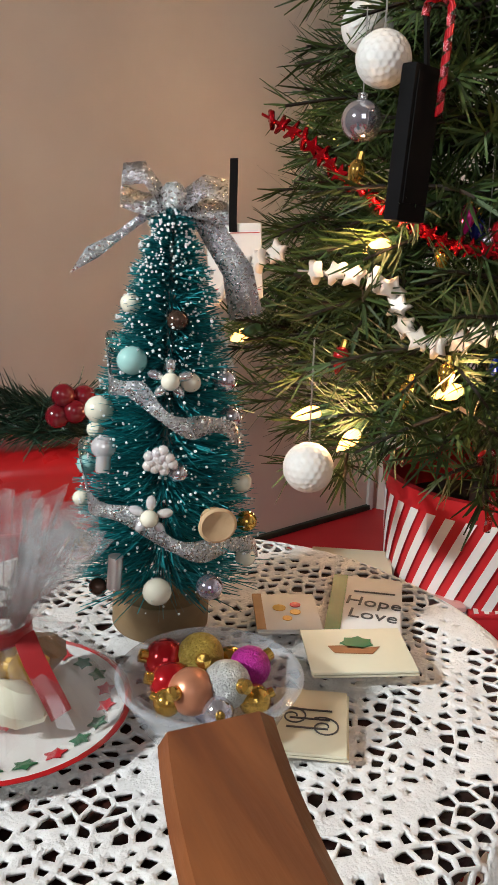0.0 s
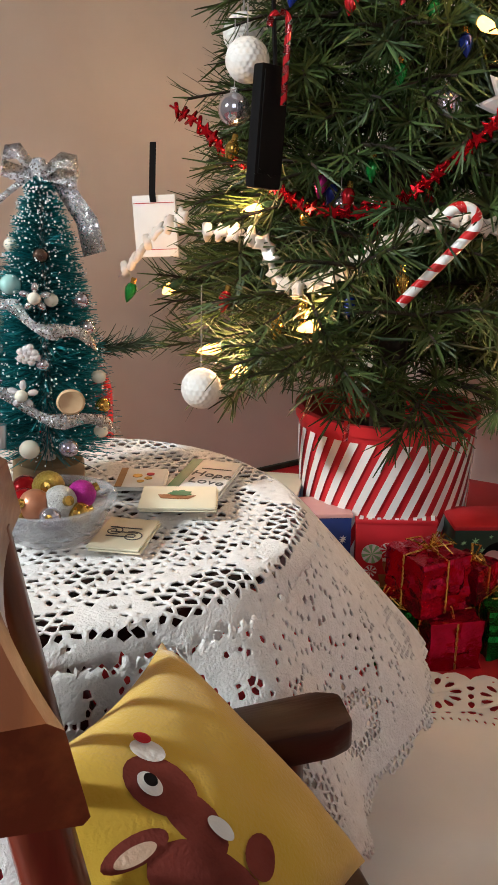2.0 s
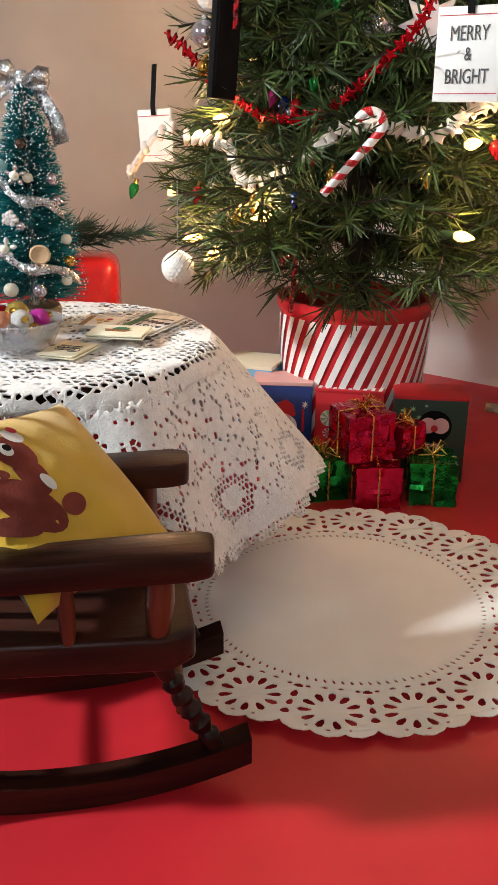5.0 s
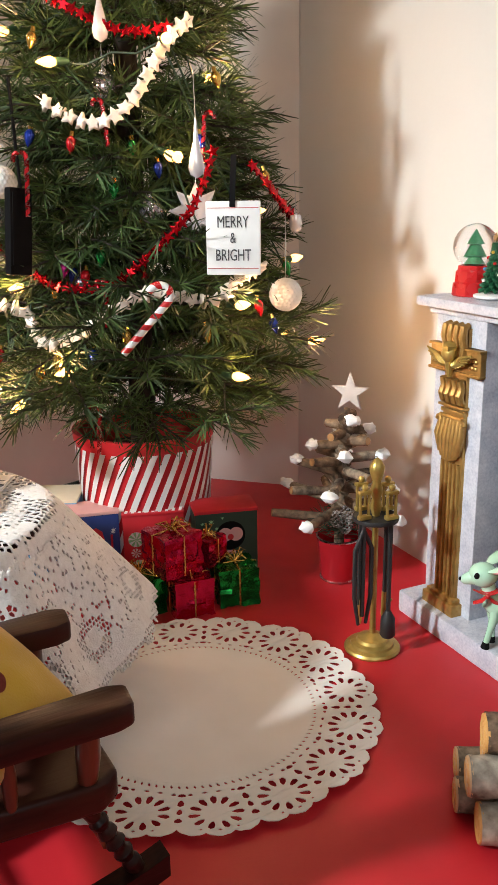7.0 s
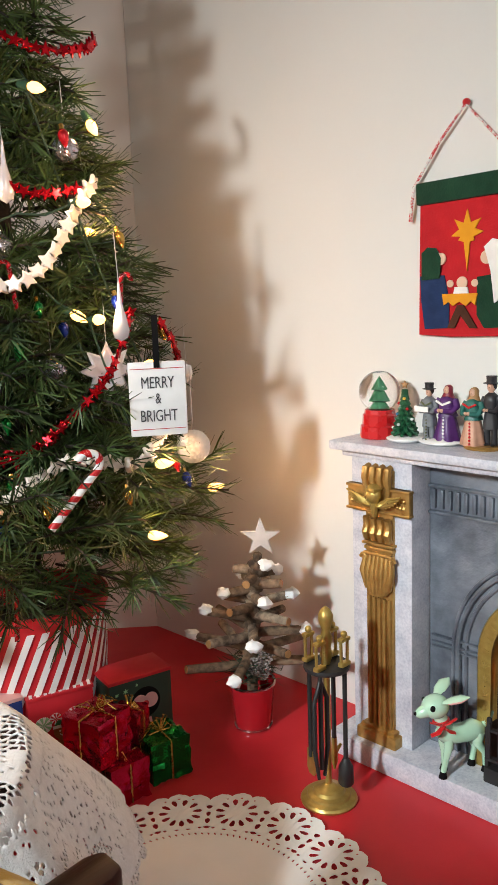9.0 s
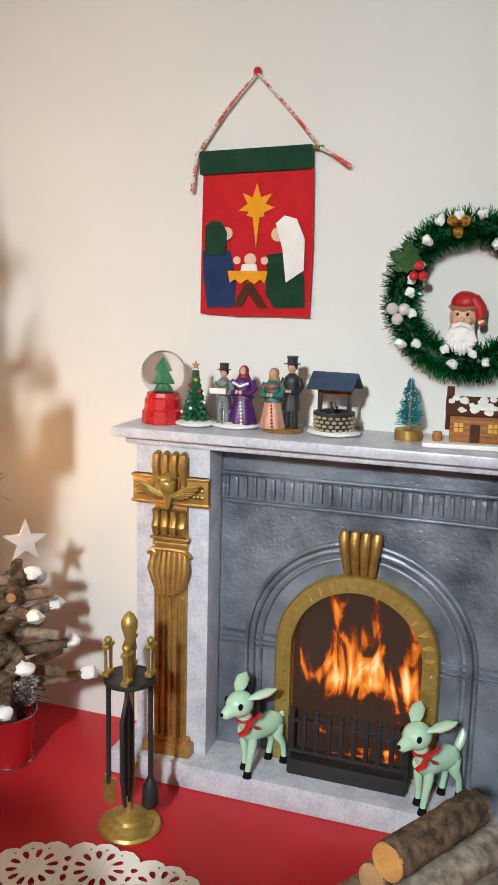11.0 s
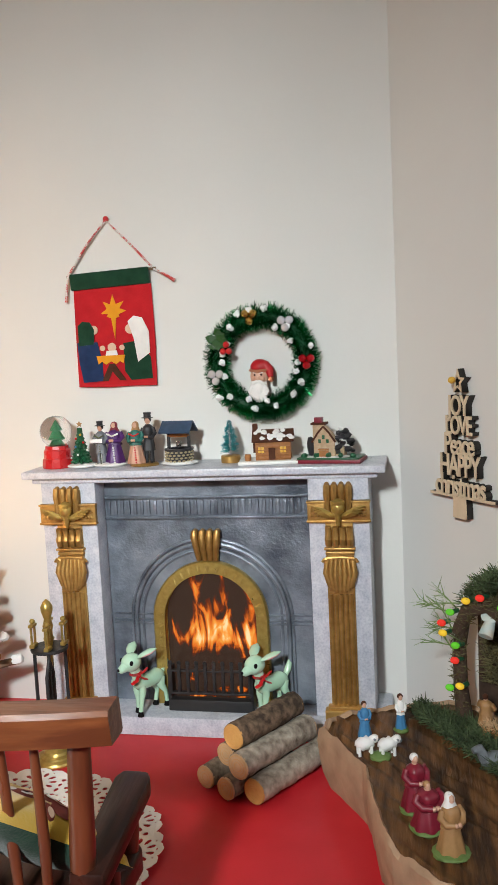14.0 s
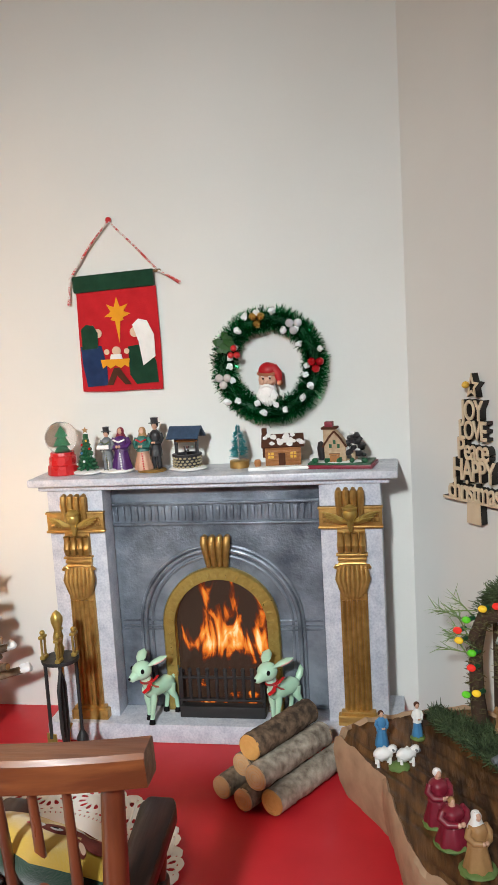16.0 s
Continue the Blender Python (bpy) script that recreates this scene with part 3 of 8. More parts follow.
def lace_cloth():
    rnd = random.Random(11)
    m = Mesh()
    R, seam = 0.199, 0.116
    for c, lo, hi in ((0.0029, 0.0, seam), (0.0018, seam, R)):
        dx, dy = c * math.sqrt(3), c * 1.5
        made = {}

        def corner(x, y):
            key = (round(x / c * 8), round(y / c * 8))
            if key not in made:
                made[key] = (x + rnd.uniform(-0.40, 0.40) * c, y + rnd.uniform(-0.40, 0.40) * c)
            return made[key]

        n = int(R / dy) + 1
        for j in range(-n, n + 1):
            for i in range(-n, n + 1):
                cx, cy = (i + 0.5 * (j % 2)) * dx, j * dy
                s = math.hypot(cx, cy)
                a = math.atan2(cy, cx)
                if s < lo - 0.001 or s > hi + 0.001 or s > R - 0.004 + 0.004 * abs(math.sin(20 * a)):
                    continue
                h = min(max(openness(s, a) + rnd.uniform(-0.26, 0.12), 0.0), 0.84)
                out = [corner(cx + c * math.sin(k * math.pi / 3), cy + c * math.cos(k * math.pi / 3)) for k in range(6)]
                mx, my = sum(p for p, q in out) / 6, sum(q for p, q in out) / 6
                inn = [(mx + (p - mx) * h * rnd.uniform(0.88, 1.10), my + (q - my) * h * rnd.uniform(0.88, 1.10)) for p, q in out]
                if h < 0.24:
                    v = [drape(math.hypot(p, q), math.atan2(q, p)) for p, q in out]
                    m.add(v, [(0, 1, 2, 3), (0, 3, 4, 5)])
                    continue
                v = [drape(math.hypot(p, q), math.atan2(q, p)) for p, q in out + inn]
                m.add(v, [(k, (k + 1) % 6, 6 + (k + 1) % 6, 6 + k) for k in range(6)])
    bm = bmesh.new()
    vs = [bm.verts.new(p) for p in m.v]
    for q in m.f:
        bm.faces.new([vs[i] for i in q])
    bmesh.ops.remove_doubles(bm, verts=bm.verts[:], dist=0.00002)
    ob = part("tablecloth", Mesh().bm(bm), LACE, smooth=180)
    md = ob.modifiers.new("thickness", 'SOLIDIFY')
    md.thickness, md.offset = 0.0009, 0
    return tagged(ob, "white crocheted lace cloth draped over the round table", "tablecloth")


lace_cloth()


# ---- paper doily ----
def build_doily():
    n = 16
    step = 2 * math.pi / n
    outer = []
    for k in range(n):
        for j in range(30):
            u = j / 30
            a = (k + u - 0.5) * step
            lobe = abs(math.sin(math.pi * u)) ** 0.8
            r = 0.1075 + 0.0040 * lobe + 0.0026 * abs(math.sin(math.pi * u * 3)) + 0.0006 * abs(math.sin(math.pi * u * 9))
            outer.append((r * math.cos(a), r * math.sin(a)))
    polys = [outer]

    def slot(a, r, la, lr, tilt=0.0, pts=7):
        c, s = math.cos(a), math.sin(a)
        o = []
        for j in range(pts):
            b = 2 * math.pi * j / pts
            p, q = lr * math.cos(b), la * math.sin(b) * (1 + 0.35 * math.cos(b))
            p, q = p * math.cos(tilt) - q * math.sin(tilt), p * math.sin(tilt) + q * math.cos(tilt)
            o.append(((r + p) * c - q * s, (r + p) * s + q * c))
        polys.append(o)

    for k in range(112):
        slot(2 * math.pi * k / 112, 0.0735, 0.0007, 0.0016, 0.4, 5)
    for k in range(n):
        a = k * step
        rc = 0.0955
        for j in range(11):
            b = 2 * math.pi * j / 11 + 0.28
            x, y = rc + 0.0104 * math.cos(b), 0.0112 * math.sin(b)
            slot(a + y / rc, x, 0.0018, 0.0035, b)
        for u, r, w, h in ((0.5, 0.0800, 0.0024, 0.0016), (0.36, 0.0795, 0.0013, 0.0011), (0.64, 0.0795, 0.0013, 0.0011), (0.5, 0.0865, 0.0018, 0.0030),
                           (0.5, 0.0935, 0.0016, 0.0026), (0.5, 0.1005, 0.0022, 0.0022), (0.12, 0.0785, 0.0016, 0.0009), (-0.12, 0.0785, 0.0016, 0.0009),
                           (0.0, 0.1098, 0.0012, 0.0008), (0.22, 0.1085, 0.0009, 0.0008), (-0.22, 0.1085, 0.0009, 0.0008)):
            slot(a + u * step, r, w, h)
    polys.append(circle(0.0702, 96))
    me = flat(polys, 0.0005)
    for p in me.vertices:
        r = math.hypot(p.co.x, p.co.y)
        a = math.atan2(p.co.y, p.co.x)
        p.co.z += 0.0016 + 0.0028 * max(0, (r - 0.07) / 0.043) ** 2 * (0.7 + 0.5 * math.sin(3 * a + 0.6) + 0.3 * math.sin(8 * a))
    d = thing("paper_doily", "round white paper doily with pierced scalloped border", "doily", pose(0.535, 0.374, 0.0, 0, 0, 8) @ Matrix.Diagonal((1.03, 1.03, 1, 1)))
    part("border", me, PAPER, d, "pierced lace-pattern border")
    part("centre", Mesh().lathe([(0.0, 0.0019), (0.0703, 0.0019), (0.0703, 0.0013), (0.0, 0.0013)], 96), PAPER, d, smooth=30)
    return d


build_doily()


# ---- rocking chair (front along local +x) ----
def build_chair():
    ch = thing("rocking_chair", "dark-stained wooden rocking chair holding a yellow cushion", "chair", pose(0.407, 0.276, 0, 0, 0, 5))
    # seat, slightly dished, rounded front
    o = [(-0.047, -0.040), (0.030, -0.047), (0.040, -0.040), (0.041, 0.040), (0.030, 0.047), (-0.047, 0.040)]
    bm = bmesh.new()
    vs = [bm.verts.new((x, y, 0.061)) for x, y in o]
    f = bm.faces.new(vs)
    g = bmesh.ops.extrude_face_region(bm, geom=[f])
    for e in g["geom"]:
        if isinstance(e, bmesh.types.BMVert):
            e.co.z = 0.076
    bmesh.ops.recalc_face_normals(bm, faces=bm.faces[:])
    bmesh.ops.bevel(bm, geom=bm.edges[:], offset=0.0028, segments=3, profile=0.5, affect='EDGES')
    part("seat", Mesh().bm(bm), WOOD, ch)
    for s in (-1, 1):
        arm = [(-0.050, s * 0.041 - 0.0085), (0.038, s * 0.041 - 0.0105), (0.046, s * 0.041 - 0.008), (0.048, s * 0.041 + 0.007), (0.040, s * 0.041 + 0.0105), (-0.050, s * 0.041 + 0.0085)]
        bm = bmesh.new()
        f = bm.faces.new([bm.verts.new((x, y, 0.1)) for x, y in arm])
        g = bmesh.ops.extrude_face_region(bm, geom=[f])
        for e in g["geom"]:
            if isinstance(e, bmesh.types.BMVert):
                e.co.z = 0.1115
        bmesh.ops.recalc_face_normals(bm, faces=bm.faces[:])
        bmesh.ops.bevel(bm, geom=bm.edges[:], offset=0.0022, segments=2, profile=0.5, affect='EDGES')
        part("armrest", Mesh().bm(bm), WOOD, ch)
        part("arm_post", Mesh().tube([(0.026, s * 0.041, 0.0745), (0.027, s * 0.041, 0.088), (0.028, s * 0.041, 0.102)], [0.0042, 0.0055, 0.0046], 12), WOOD_SPIN, ch)
        part("arm_spindle", Mesh().tube([(-0.006, s * 0.041, 0.0745), (-0.006, s * 0.041, 0.088), (-0.006, s * 0.041, 0.102)], [0.0026, 0.0034, 0.0026], 10), WOOD_SPIN, ch)
        # rockers, curved up at both ends
        rk = []
        for k in range(19):
            x = -0.085 + k * 0.0081
            rk.append((x, 0.20 - math.sqrt(0.20 ** 2 - (x + 0.008) ** 2)))
        out = [(x, z) for x, z in rk] + [(x, z + 0.0115) for x, z in reversed(rk)]
        part("rocker", Mesh().prism(out, 0.011, frame_to((1, 0, 0), (0, 0, 1), (0, -1, 0), 0, s * 0.0375 + 0.0055, 0)), WOOD, ch, smooth=30)
        for x0, x1, z1 in ((0.024, 0.048, 0.0165), (-0.036, -0.048, 0.0135)):
            pts, rad = [], []
            for k in range(25):
                u = k / 24
                pts.append((x0 + (x1 - x0) * u, s * (0.034 + 0.0035 * u), 0.0625 + (z1 - 0.0625) * u))
                rad.append(0.0040 + 0.0009 * math.sin(u * 46) * (0.2 < u < 0.9))
            part("leg", Mesh().tube(pts, rad, 12), WOOD, ch)
        # back posts
        part("back_post", Mesh().tube([(-0.038, s * 0.034, 0.074), (-0.045, s * 0.039, 0.12), (-0.054, s * 0.044, 0.182)], [0.0048, 0.0062, 0.0052], 12), WOOD_SPIN, ch)
    for z, x in ((0.035, 0.0345), (0.032, -0.041)):
        part("stretcher", Mesh().tube([(x, -0.035, z), (x, 0, z), (x, 0.035, z)], [0.0024, 0.0032, 0.0024], 10), WOOD_RED, ch)
    for k in range(4):
        y = -0.0225 + k * 0.015
        part("back_spindle", Mesh().tube([(-0.040, y * 0.85, 0.074), (-0.0485, y, 0.125), (-0.0565, y * 1.05, 0.182)], [0.0020, 0.0028, 0.0020], 10), WOOD_SPIN, ch)
    # bowed top rail, leaning back
    m = Mesh()
    v, f = [], []
    N = 20
    for k in range(N + 1):
        u = k / N * 2 - 1
        y = u * 0.0615
        x = -0.0545 - 0.008 * (1 - u * u)
        for dx, dz in ((-0.0095, -0.0075), (0.0072, -0.0090), (0.0085, -0.0078), (0.0080, 0.0075), (0.0058, 0.0092), (-0.0090, 0.0092), (-0.0108, 0.0070)):
            v.append((x + dx - dz * 0.15, y, 0.188 + dz - 0.0012 * u * u))
    for k in range(N):
        for j in range(7):
            f.append((k * 7 + j, k * 7 + (j + 1) % 7, (k + 1) * 7 + (j + 1) % 7, (k + 1) * 7 + j))
    f += [tuple(reversed(range(7))), tuple(range(N * 7, N * 7 + 7))]
    part("top_rail", m.add(v, f), WOOD_RED, ch, "reddish-brown bowed top rail", smooth=30)
    return ch


build_chair()


def build_cushion():
    """A square pillow standing on one corner against the chair's back."""
    N, h = 22, 0.041
    cu = thing("cushion", "yellow fabric cushion with brown fawn print, green back", "cushion",
               frame_to((0.587, -0.514, -0.605), (0.567, 0.812, -0.125), (0.557, -0.27, 0.77), 0.396, 0.277, 0.1125))
    for side, mt, name in ((1, YELLOW_FELT, "front"), (-1, GREEN_FELT, "back")):
        v, f = [], []
        for i in range(N + 1):
            for j in range(N + 1):
                a, b = i / N * 2 - 1, j / N * 2 - 1
                puff = (max(0, (1 - a * a) * (1 - b * b))) ** 0.42
                wx, wy = 1.04 - 0.13 * (1 - b * b) * abs(a) ** 3, 1.04 - 0.13 * (1 - a * a) * abs(b) ** 3
                z = side * (0.0155 * puff + 0.0013 * noise.noise(Vector((a * 3, b * 3, side * 2))) * puff)
                v.append((a * h * wx, b * h * wy, z))
        for i in range(N):
            for j in range(N):
                q = (i * (N + 1) + j, (i + 1) * (N + 1) + j, (i + 1) * (N + 1) + j + 1, i * (N + 1) + j + 1)
                f.append(q if side > 0 else tuple(reversed(q)))
        part(name, Mesh().add(v, f), mt, cu, smooth=60)

    def patch(name, cx, cy, rx, ry, rot, mt, lift, label=""):
        v, f = [(0, 0)], []
        for r in (0.5, 1.0):
            v += [(r * math.cos(2 * math.pi * k / 20), r * math.sin(2 * math.pi * k / 20)) for k in range(20)]
        f += [(0, 1 + k, 1 + (k + 1) % 20) for k in range(20)] + [(1 + k, 21 + k, 21 + (k + 1) % 20, 1 + (k + 1) % 20) for k in range(20)]
        o = []
        for x, y in v:
            x, y = x * rx, y * ry
            x, y = cx + x * math.cos(rot) - y * math.sin(rot), cy + x * math.sin(rot) + y * math.cos(rot)
            a, b = min(1, abs(x / h)), min(1, abs(y / h))
            puff = (max(0, (1 - a * a) * (1 - b * b))) ** 0.42
            o.append((x, y, 0.0155 * puff + 0.0013 * noise.noise(Vector((x / h * 3, y / h * 3, 2))) * puff + lift))
        part(name, Mesh().add(o, f), mt, cu, label)

    patch("printed_body", 0.006, -0.024, 0.015, 0.0085, 0.5, BROWN_FELT, 0.0003)
    patch("printed_neck", -0.006, -0.016, 0.011, 0.0055, 0.1, BROWN_FELT, 0.0004)
    patch("printed_head", -0.016, -0.016, 0.0095, 0.0075, 0.4, BROWN_FELT, 0.0005)
    patch("printed_muzzle", -0.0235, -0.0105, 0.0045, 0.0032, 0.6, WHITE_FELT, 0.0007)
    patch("printed_nose", -0.0265, -0.0085, 0.0022, 0.0017, 0.6, RED_FELT, 0.0010)
    patch("printed_eye", -0.018, -0.0185, 0.0034, 0.0028, 0.0, WHITE_FELT, 0.0009)
    patch("printed_pupil", -0.0185, -0.0178, 0.0018, 0.0018, 0.0, BLACK_PLASTIC, 0.0012)
    patch("printed_ear", -0.0105, -0.031, 0.0032, 0.0078, -0.35, BROWN_FELT, 0.0005)
    patch("ear_lining", -0.0100, -0.0320, 0.0018, 0.0050, -0.35, SKIN_FELT, 0.0008, "pale pink ear lining")
    patch("printed_chest", 0.0005, -0.0125, 0.0040, 0.0020, 0.3, WHITE_FELT, 0.0008)
    patch("printed_tail", 0.012, -0.008, 0.0045, 0.006, 0.3, BROWN_FELT, 0.0005)
    patch("printed_leg", 0.011, -0.033, 0.009, 0.0036, 0.9, BROWN_FELT, 0.0004)
    return cu


build_cushion()

# ---- decorated tree ----
CX, CY = 0.587, 0.618
PROFILE = [(0.125, 0.09), (0.155, 0.148), (0.20, 0.160), (0.28, 0.138), (0.36, 0.118), (0.43, 0.095), (0.52, 0.070), (0.62, 0.045), (0.70, 0.018), (0.74, 0.005)]


def reach(z):
    for (z0, r0), (z1, r1) in zip(PROFILE, PROFILE[1:]):
        if z0 <= z <= z1:
            return r0 + (r1 - r0) * (z - z0) / (z1 - z0)
    return 0.0


def build_tree():
    rnd = random.Random(5)
    tr = thing("christmas_tree", "green artificial fir tree covered in small ornaments", "tree")
    part("trunk", Mesh().tube([(CX, CY, 0.03), (CX, CY, 0.4), (CX, CY, 0.73)], [0.012, 0.009, 0.003], 10), BARK_DARK, tr)
    wood, needles = Mesh(), Mesh()
    nv, nf = needles.v, needles.f

    def twig(p, d, ln, dens, sag):
        pts = []
        for k in range(6):
            u = k / 5
            pts.append(p + d * ln * u + Vector((0, 0, -sag * u * u)))
        wood.tube(pts, [0.0012 - 0.0001 * k for k in range(6)], 4, None, False)
        n = int(dens * ln)
        for k in range(n):
            u = (k + rnd.random()) / n
            i = min(int(u * 5), 4)
            q = pts[i].lerp(pts[i + 1], u * 5 - i)
            ax = (pts[i + 1] - pts[i]).normalized()
            s = ax.orthogonal().normalized()
            s = (Matrix.Rotation(rnd.uniform(0, 6.283), 3, ax) @ s)
            lean = rnd.uniform(0.55, 1.05)
            nd = (ax * math.cos(lean) + s * math.sin(lean)).normalized()
            L = rnd.uniform(0.014, 0.026) * (1 - 0.2 * u)
            w = ax.cross(nd).normalized() * 0.00052
            tip = q + nd * L
            b = len(nv)
            mid = q + nd * L * 0.6 + ax * 0.0008
            nv.extend([(q - w)[:], (q + w)[:], (mid + w)[:], (mid - w)[:], (tip + w * 0.5 + ax * 0.002)[:], (tip - w * 0.5 + ax * 0.002)[:]])
            nf.extend([(b, b + 1, b + 2, b + 3), (b + 3, b + 2, b + 4, b + 5)])

    z = 0.158
    tier = 0
    while z < 0.715:
        r = reach(z)
        n = max(4, int(6 + r * 62))
        for k in range(n):
            a = 2 * math.pi * (k + 0.5 * (tier % 2) + rnd.uniform(-0.25, 0.25)) / n
            R = r * rnd.uniform(0.77, 1.01)
            up = rnd.uniform(-0.04, 0.22) if z > 0.17 else rnd.uniform(-0.06, 0.10) if z > 0.15 else rnd.uniform(-0.02, 0.16)
            d = Vector((math.cos(a), math.sin(a), up)).normalized()
            p = Vector((CX, CY, z + rnd.uniform(-0.012, 0.012)))
            twig(p + d * R * 0.22, d, R * 0.80, 760, 0.012)
            for u in (0.35, 0.55, 0.75):
                for s in (-1, 1):
                    if rnd.random() < 0.86:
                        e = (Matrix.Rotation(s * rnd.uniform(0.5, 0.9), 3, 'Z') @ d + Vector((0, 0, rnd.uniform(-0.25, 0.3)))).normalized()
                        twig(p + d * R * u, e, R * rnd.uniform(0.22, 0.38), 950, 0.004)
        z += 0.026 if z < 0.5 else 0.03
        tier += 1
    part("bough_frame", wood, BARK_DARK, tr)
    cr = part("needles", needles, NEEDLE, tr, "dark green flat plastic needles", smooth=0)
    return tr


build_tree()


# ---- striped bucket round the foot of the tree ----
def build_bucket():
    bk = thing("tree_bucket", "red and white striped bucket round the tree's foot", "bucket", pose(CX, CY, 0, 0, 0, 0))
    r0, r1, h = 0.0530, 0.0600, 0.122
    part("body", Mesh().lathe([(0.0, 0.0005), (r0 - 0.001, 0.0005), (r1 - 0.001, h), (r1 - 0.003, h), (r0 - 0.004, 0.004), (0.0, 0.004)], 64), RED_STRIPE, bk)
    n = 34
    for k in range(n):
        m = Mesh()
        v, f = [], []
        for j in range(9):
            u = j / 8
            z = 0.002 + (h - 0.012) * u
            r = r0 + (r1 - r0) * z / h + 0.0003
            a0 = 2 * math.pi * (k + 0.0) / n + u * 0.80
            for i in range(3):
                a = a0 + i / 2 * (2 * math.pi / n) * 0.5
                v.append((r * math.cos(a), r * math.sin(a), z))
        for j in range(8):
            for i in range(2):
                f.append((j * 3 + i, j * 3 + i + 1, j * 3 + i + 4, j * 3 + i + 3))
        part("stripe", m.add(v, f), WHITE_STRIPE, bk, "white diagonal stripe" if k == 0 else "")
    part("rim", Mesh().lathe([(r1 - 0.003, h - 0.006), (r1 + 0.0006, h - 0.006), (r1 + 0.0012, h + 0.001), (r1 - 0.0035, h + 0.001)], 64, ring=True), RED_STRIPE, bk, "plain red rim")
    part("filling", Mesh().lathe([(0.0, 0.104), (0.03, 0.102), (r1 - 0.004, 0.098)], 24), BARK_DARK, bk)
    return bk


build_bucket()

# ---- more surfaces ----
RED_GLASS = mat("red_glass", (0.62, 0.012, 0.02), (0.45, 0.008, 0.015), 200, 0.12, 0.6, coat=0.6)
GREEN_GLASS = mat("green_glass", (0.01, 0.30, 0.05), (0.008, 0.2, 0.035), 200, 0.12, 0.6, coat=0.6)
BLUE_GLASS = mat("blue_glass", (0.015, 0.05, 0.40), (0.01, 0.03, 0.28), 200, 0.12, 0.6, coat=0.6)
GOLD_GLASS = mat("gold_glass", (0.75, 0.48, 0.12), (0.55, 0.32, 0.07), 200, 0.14, 0.9)
PINK_GLASS = mat("magenta_glass", (0.55, 0.02, 0.28), (0.42, 0.015, 0.2), 200, 0.14, 0.6, coat=0.5)
CLEAR = mat("clear_glass", (0.95, 0.95, 0.95), (0.9, 0.9, 0.92), 80, 0.03, clear=1.0, rvar=0)
PEARLY = mat("pearly_glass", (0.78, 0.72, 0.68), (0.66, 0.66, 0.74), 150, 0.10, 0.4, coat=0.7)
TINSEL_RED = mat("red_tinsel", (0.66, 0.010, 0.022), (0.42, 0.006, 0.012), 600, 0.2, 0.85)
STAR_BEAD = mat("pearl_star_bead", (0.86, 0.78, 0.70), (0.76, 0.66, 0.58), 150, 0.35, coat=0.4)
BULB = mat("lit_bulb", (0.5, 0.28, 0.08), (0.45, 0.24, 0.06), 50, 0.2, glow=(1.0, 0.45, 0.12), power=8.0)
SOCKET = mat("green_bulb_socket", (0.03, 0.08, 0.04), (0.02, 0.06, 0.03), 90, 0.5)
WIRE = mat("green_wire", (0.02, 0.05, 0.025), (0.012, 0.035, 0.018), 90, 0.5)
THREAD = mat("silver_thread", (0.6, 0.6, 0.6), (0.4, 0.4, 0.4), 300, 0.35, 0.7)
GOLF = mat("dimpled_white_plastic", (0.84, 0.83, 0.80), (0.78, 0.77, 0.74), 80, 0.4)
INK = mat("dark_grey_print", (0.05, 0.05, 0.055), (0.08, 0.08, 0.085), 90, 0.6)
RED_INK = mat("red_print", (0.5, 0.03, 0.03), (0.42, 0.025, 0.025), 90, 0.6)
GREEN_PAPER = mat("green_printed_paper", (0.03, 0.17, 0.07), (0.02, 0.12, 0.05), 60, 0.45)
RED_PAPER = mat("red_printed_paper", (0.55, 0.02, 0.03), (0.46, 0.016, 0.024), 60, 0.45)
BLUE_PAPER = mat("blue_printed_paper", (0.02, 0.05, 0.22), (0.016, 0.04, 0.17), 60, 0.45)
SKY_PAPER = mat("light_blue_printed_paper", (0.22, 0.48, 0.75), (0.18, 0.42, 0.68), 60, 0.45)
DARK_PAPER = mat("dark_green_printed_paper", (0.018, 0.05, 0.032), (0.012, 0.038, 0.025), 60, 0.45)
PINK_PAPER = mat("pink_printed_paper", (0.72, 0.42, 0.40), (0.66, 0.36, 0.35), 60, 0.5)
BROWN_PAPER = mat("gingerbread_brown_paper", (0.32, 0.13, 0.05), (0.26, 0.10, 0.04), 60, 0.5)
MINT_PAPER = mat("mint_printed_paper", (0.30, 0.58, 0.30), (0.24, 0.50, 0.25), 60, 0.5)
CREAM_PAPER = mat("cream_card", (0.80, 0.76, 0.58), (0.74, 0.70, 0.53), 60, 0.6)
FOIL_RED = mat("crimson_foil", (0.60, 0.010, 0.06), (0.40, 0.006, 0.035), 130, 0.16, 0.85, bump=1.0, bscale=150)
FOIL_GREEN = mat("green_foil", (0.012, 0.30, 0.05), (0.008, 0.19, 0.03), 130, 0.16, 0.85, bump=1.0, bscale=150)
GOLD_CORD = mat("gold_cord", (0.80, 0.50, 0.12), (0.5, 0.3, 0.06), 400, 0.25, 0.9)


def axes_facing(n):
    """Axes for something upright that faces the horizontal direction n: its right as seen, up, and out."""
    z = Vector((n[0], n[1], 0)).normalized()
    return Vector((0, 0, 1)).cross(z), Vector((0, 0, 1)), z


def cord(a, b, r=0.0004, sag=0.0):
    a, b = Vector(a), Vector(b)
    return Mesh().tube([a.lerp(b, k / 6) + Vector((0, 0, -sag * math.sin(math.pi * k / 6))) for k in range(7)], r, 5)


def out_from_tree(p):
    return Vector((p[0] - CX, p[1] - CY, 0)).normalized()


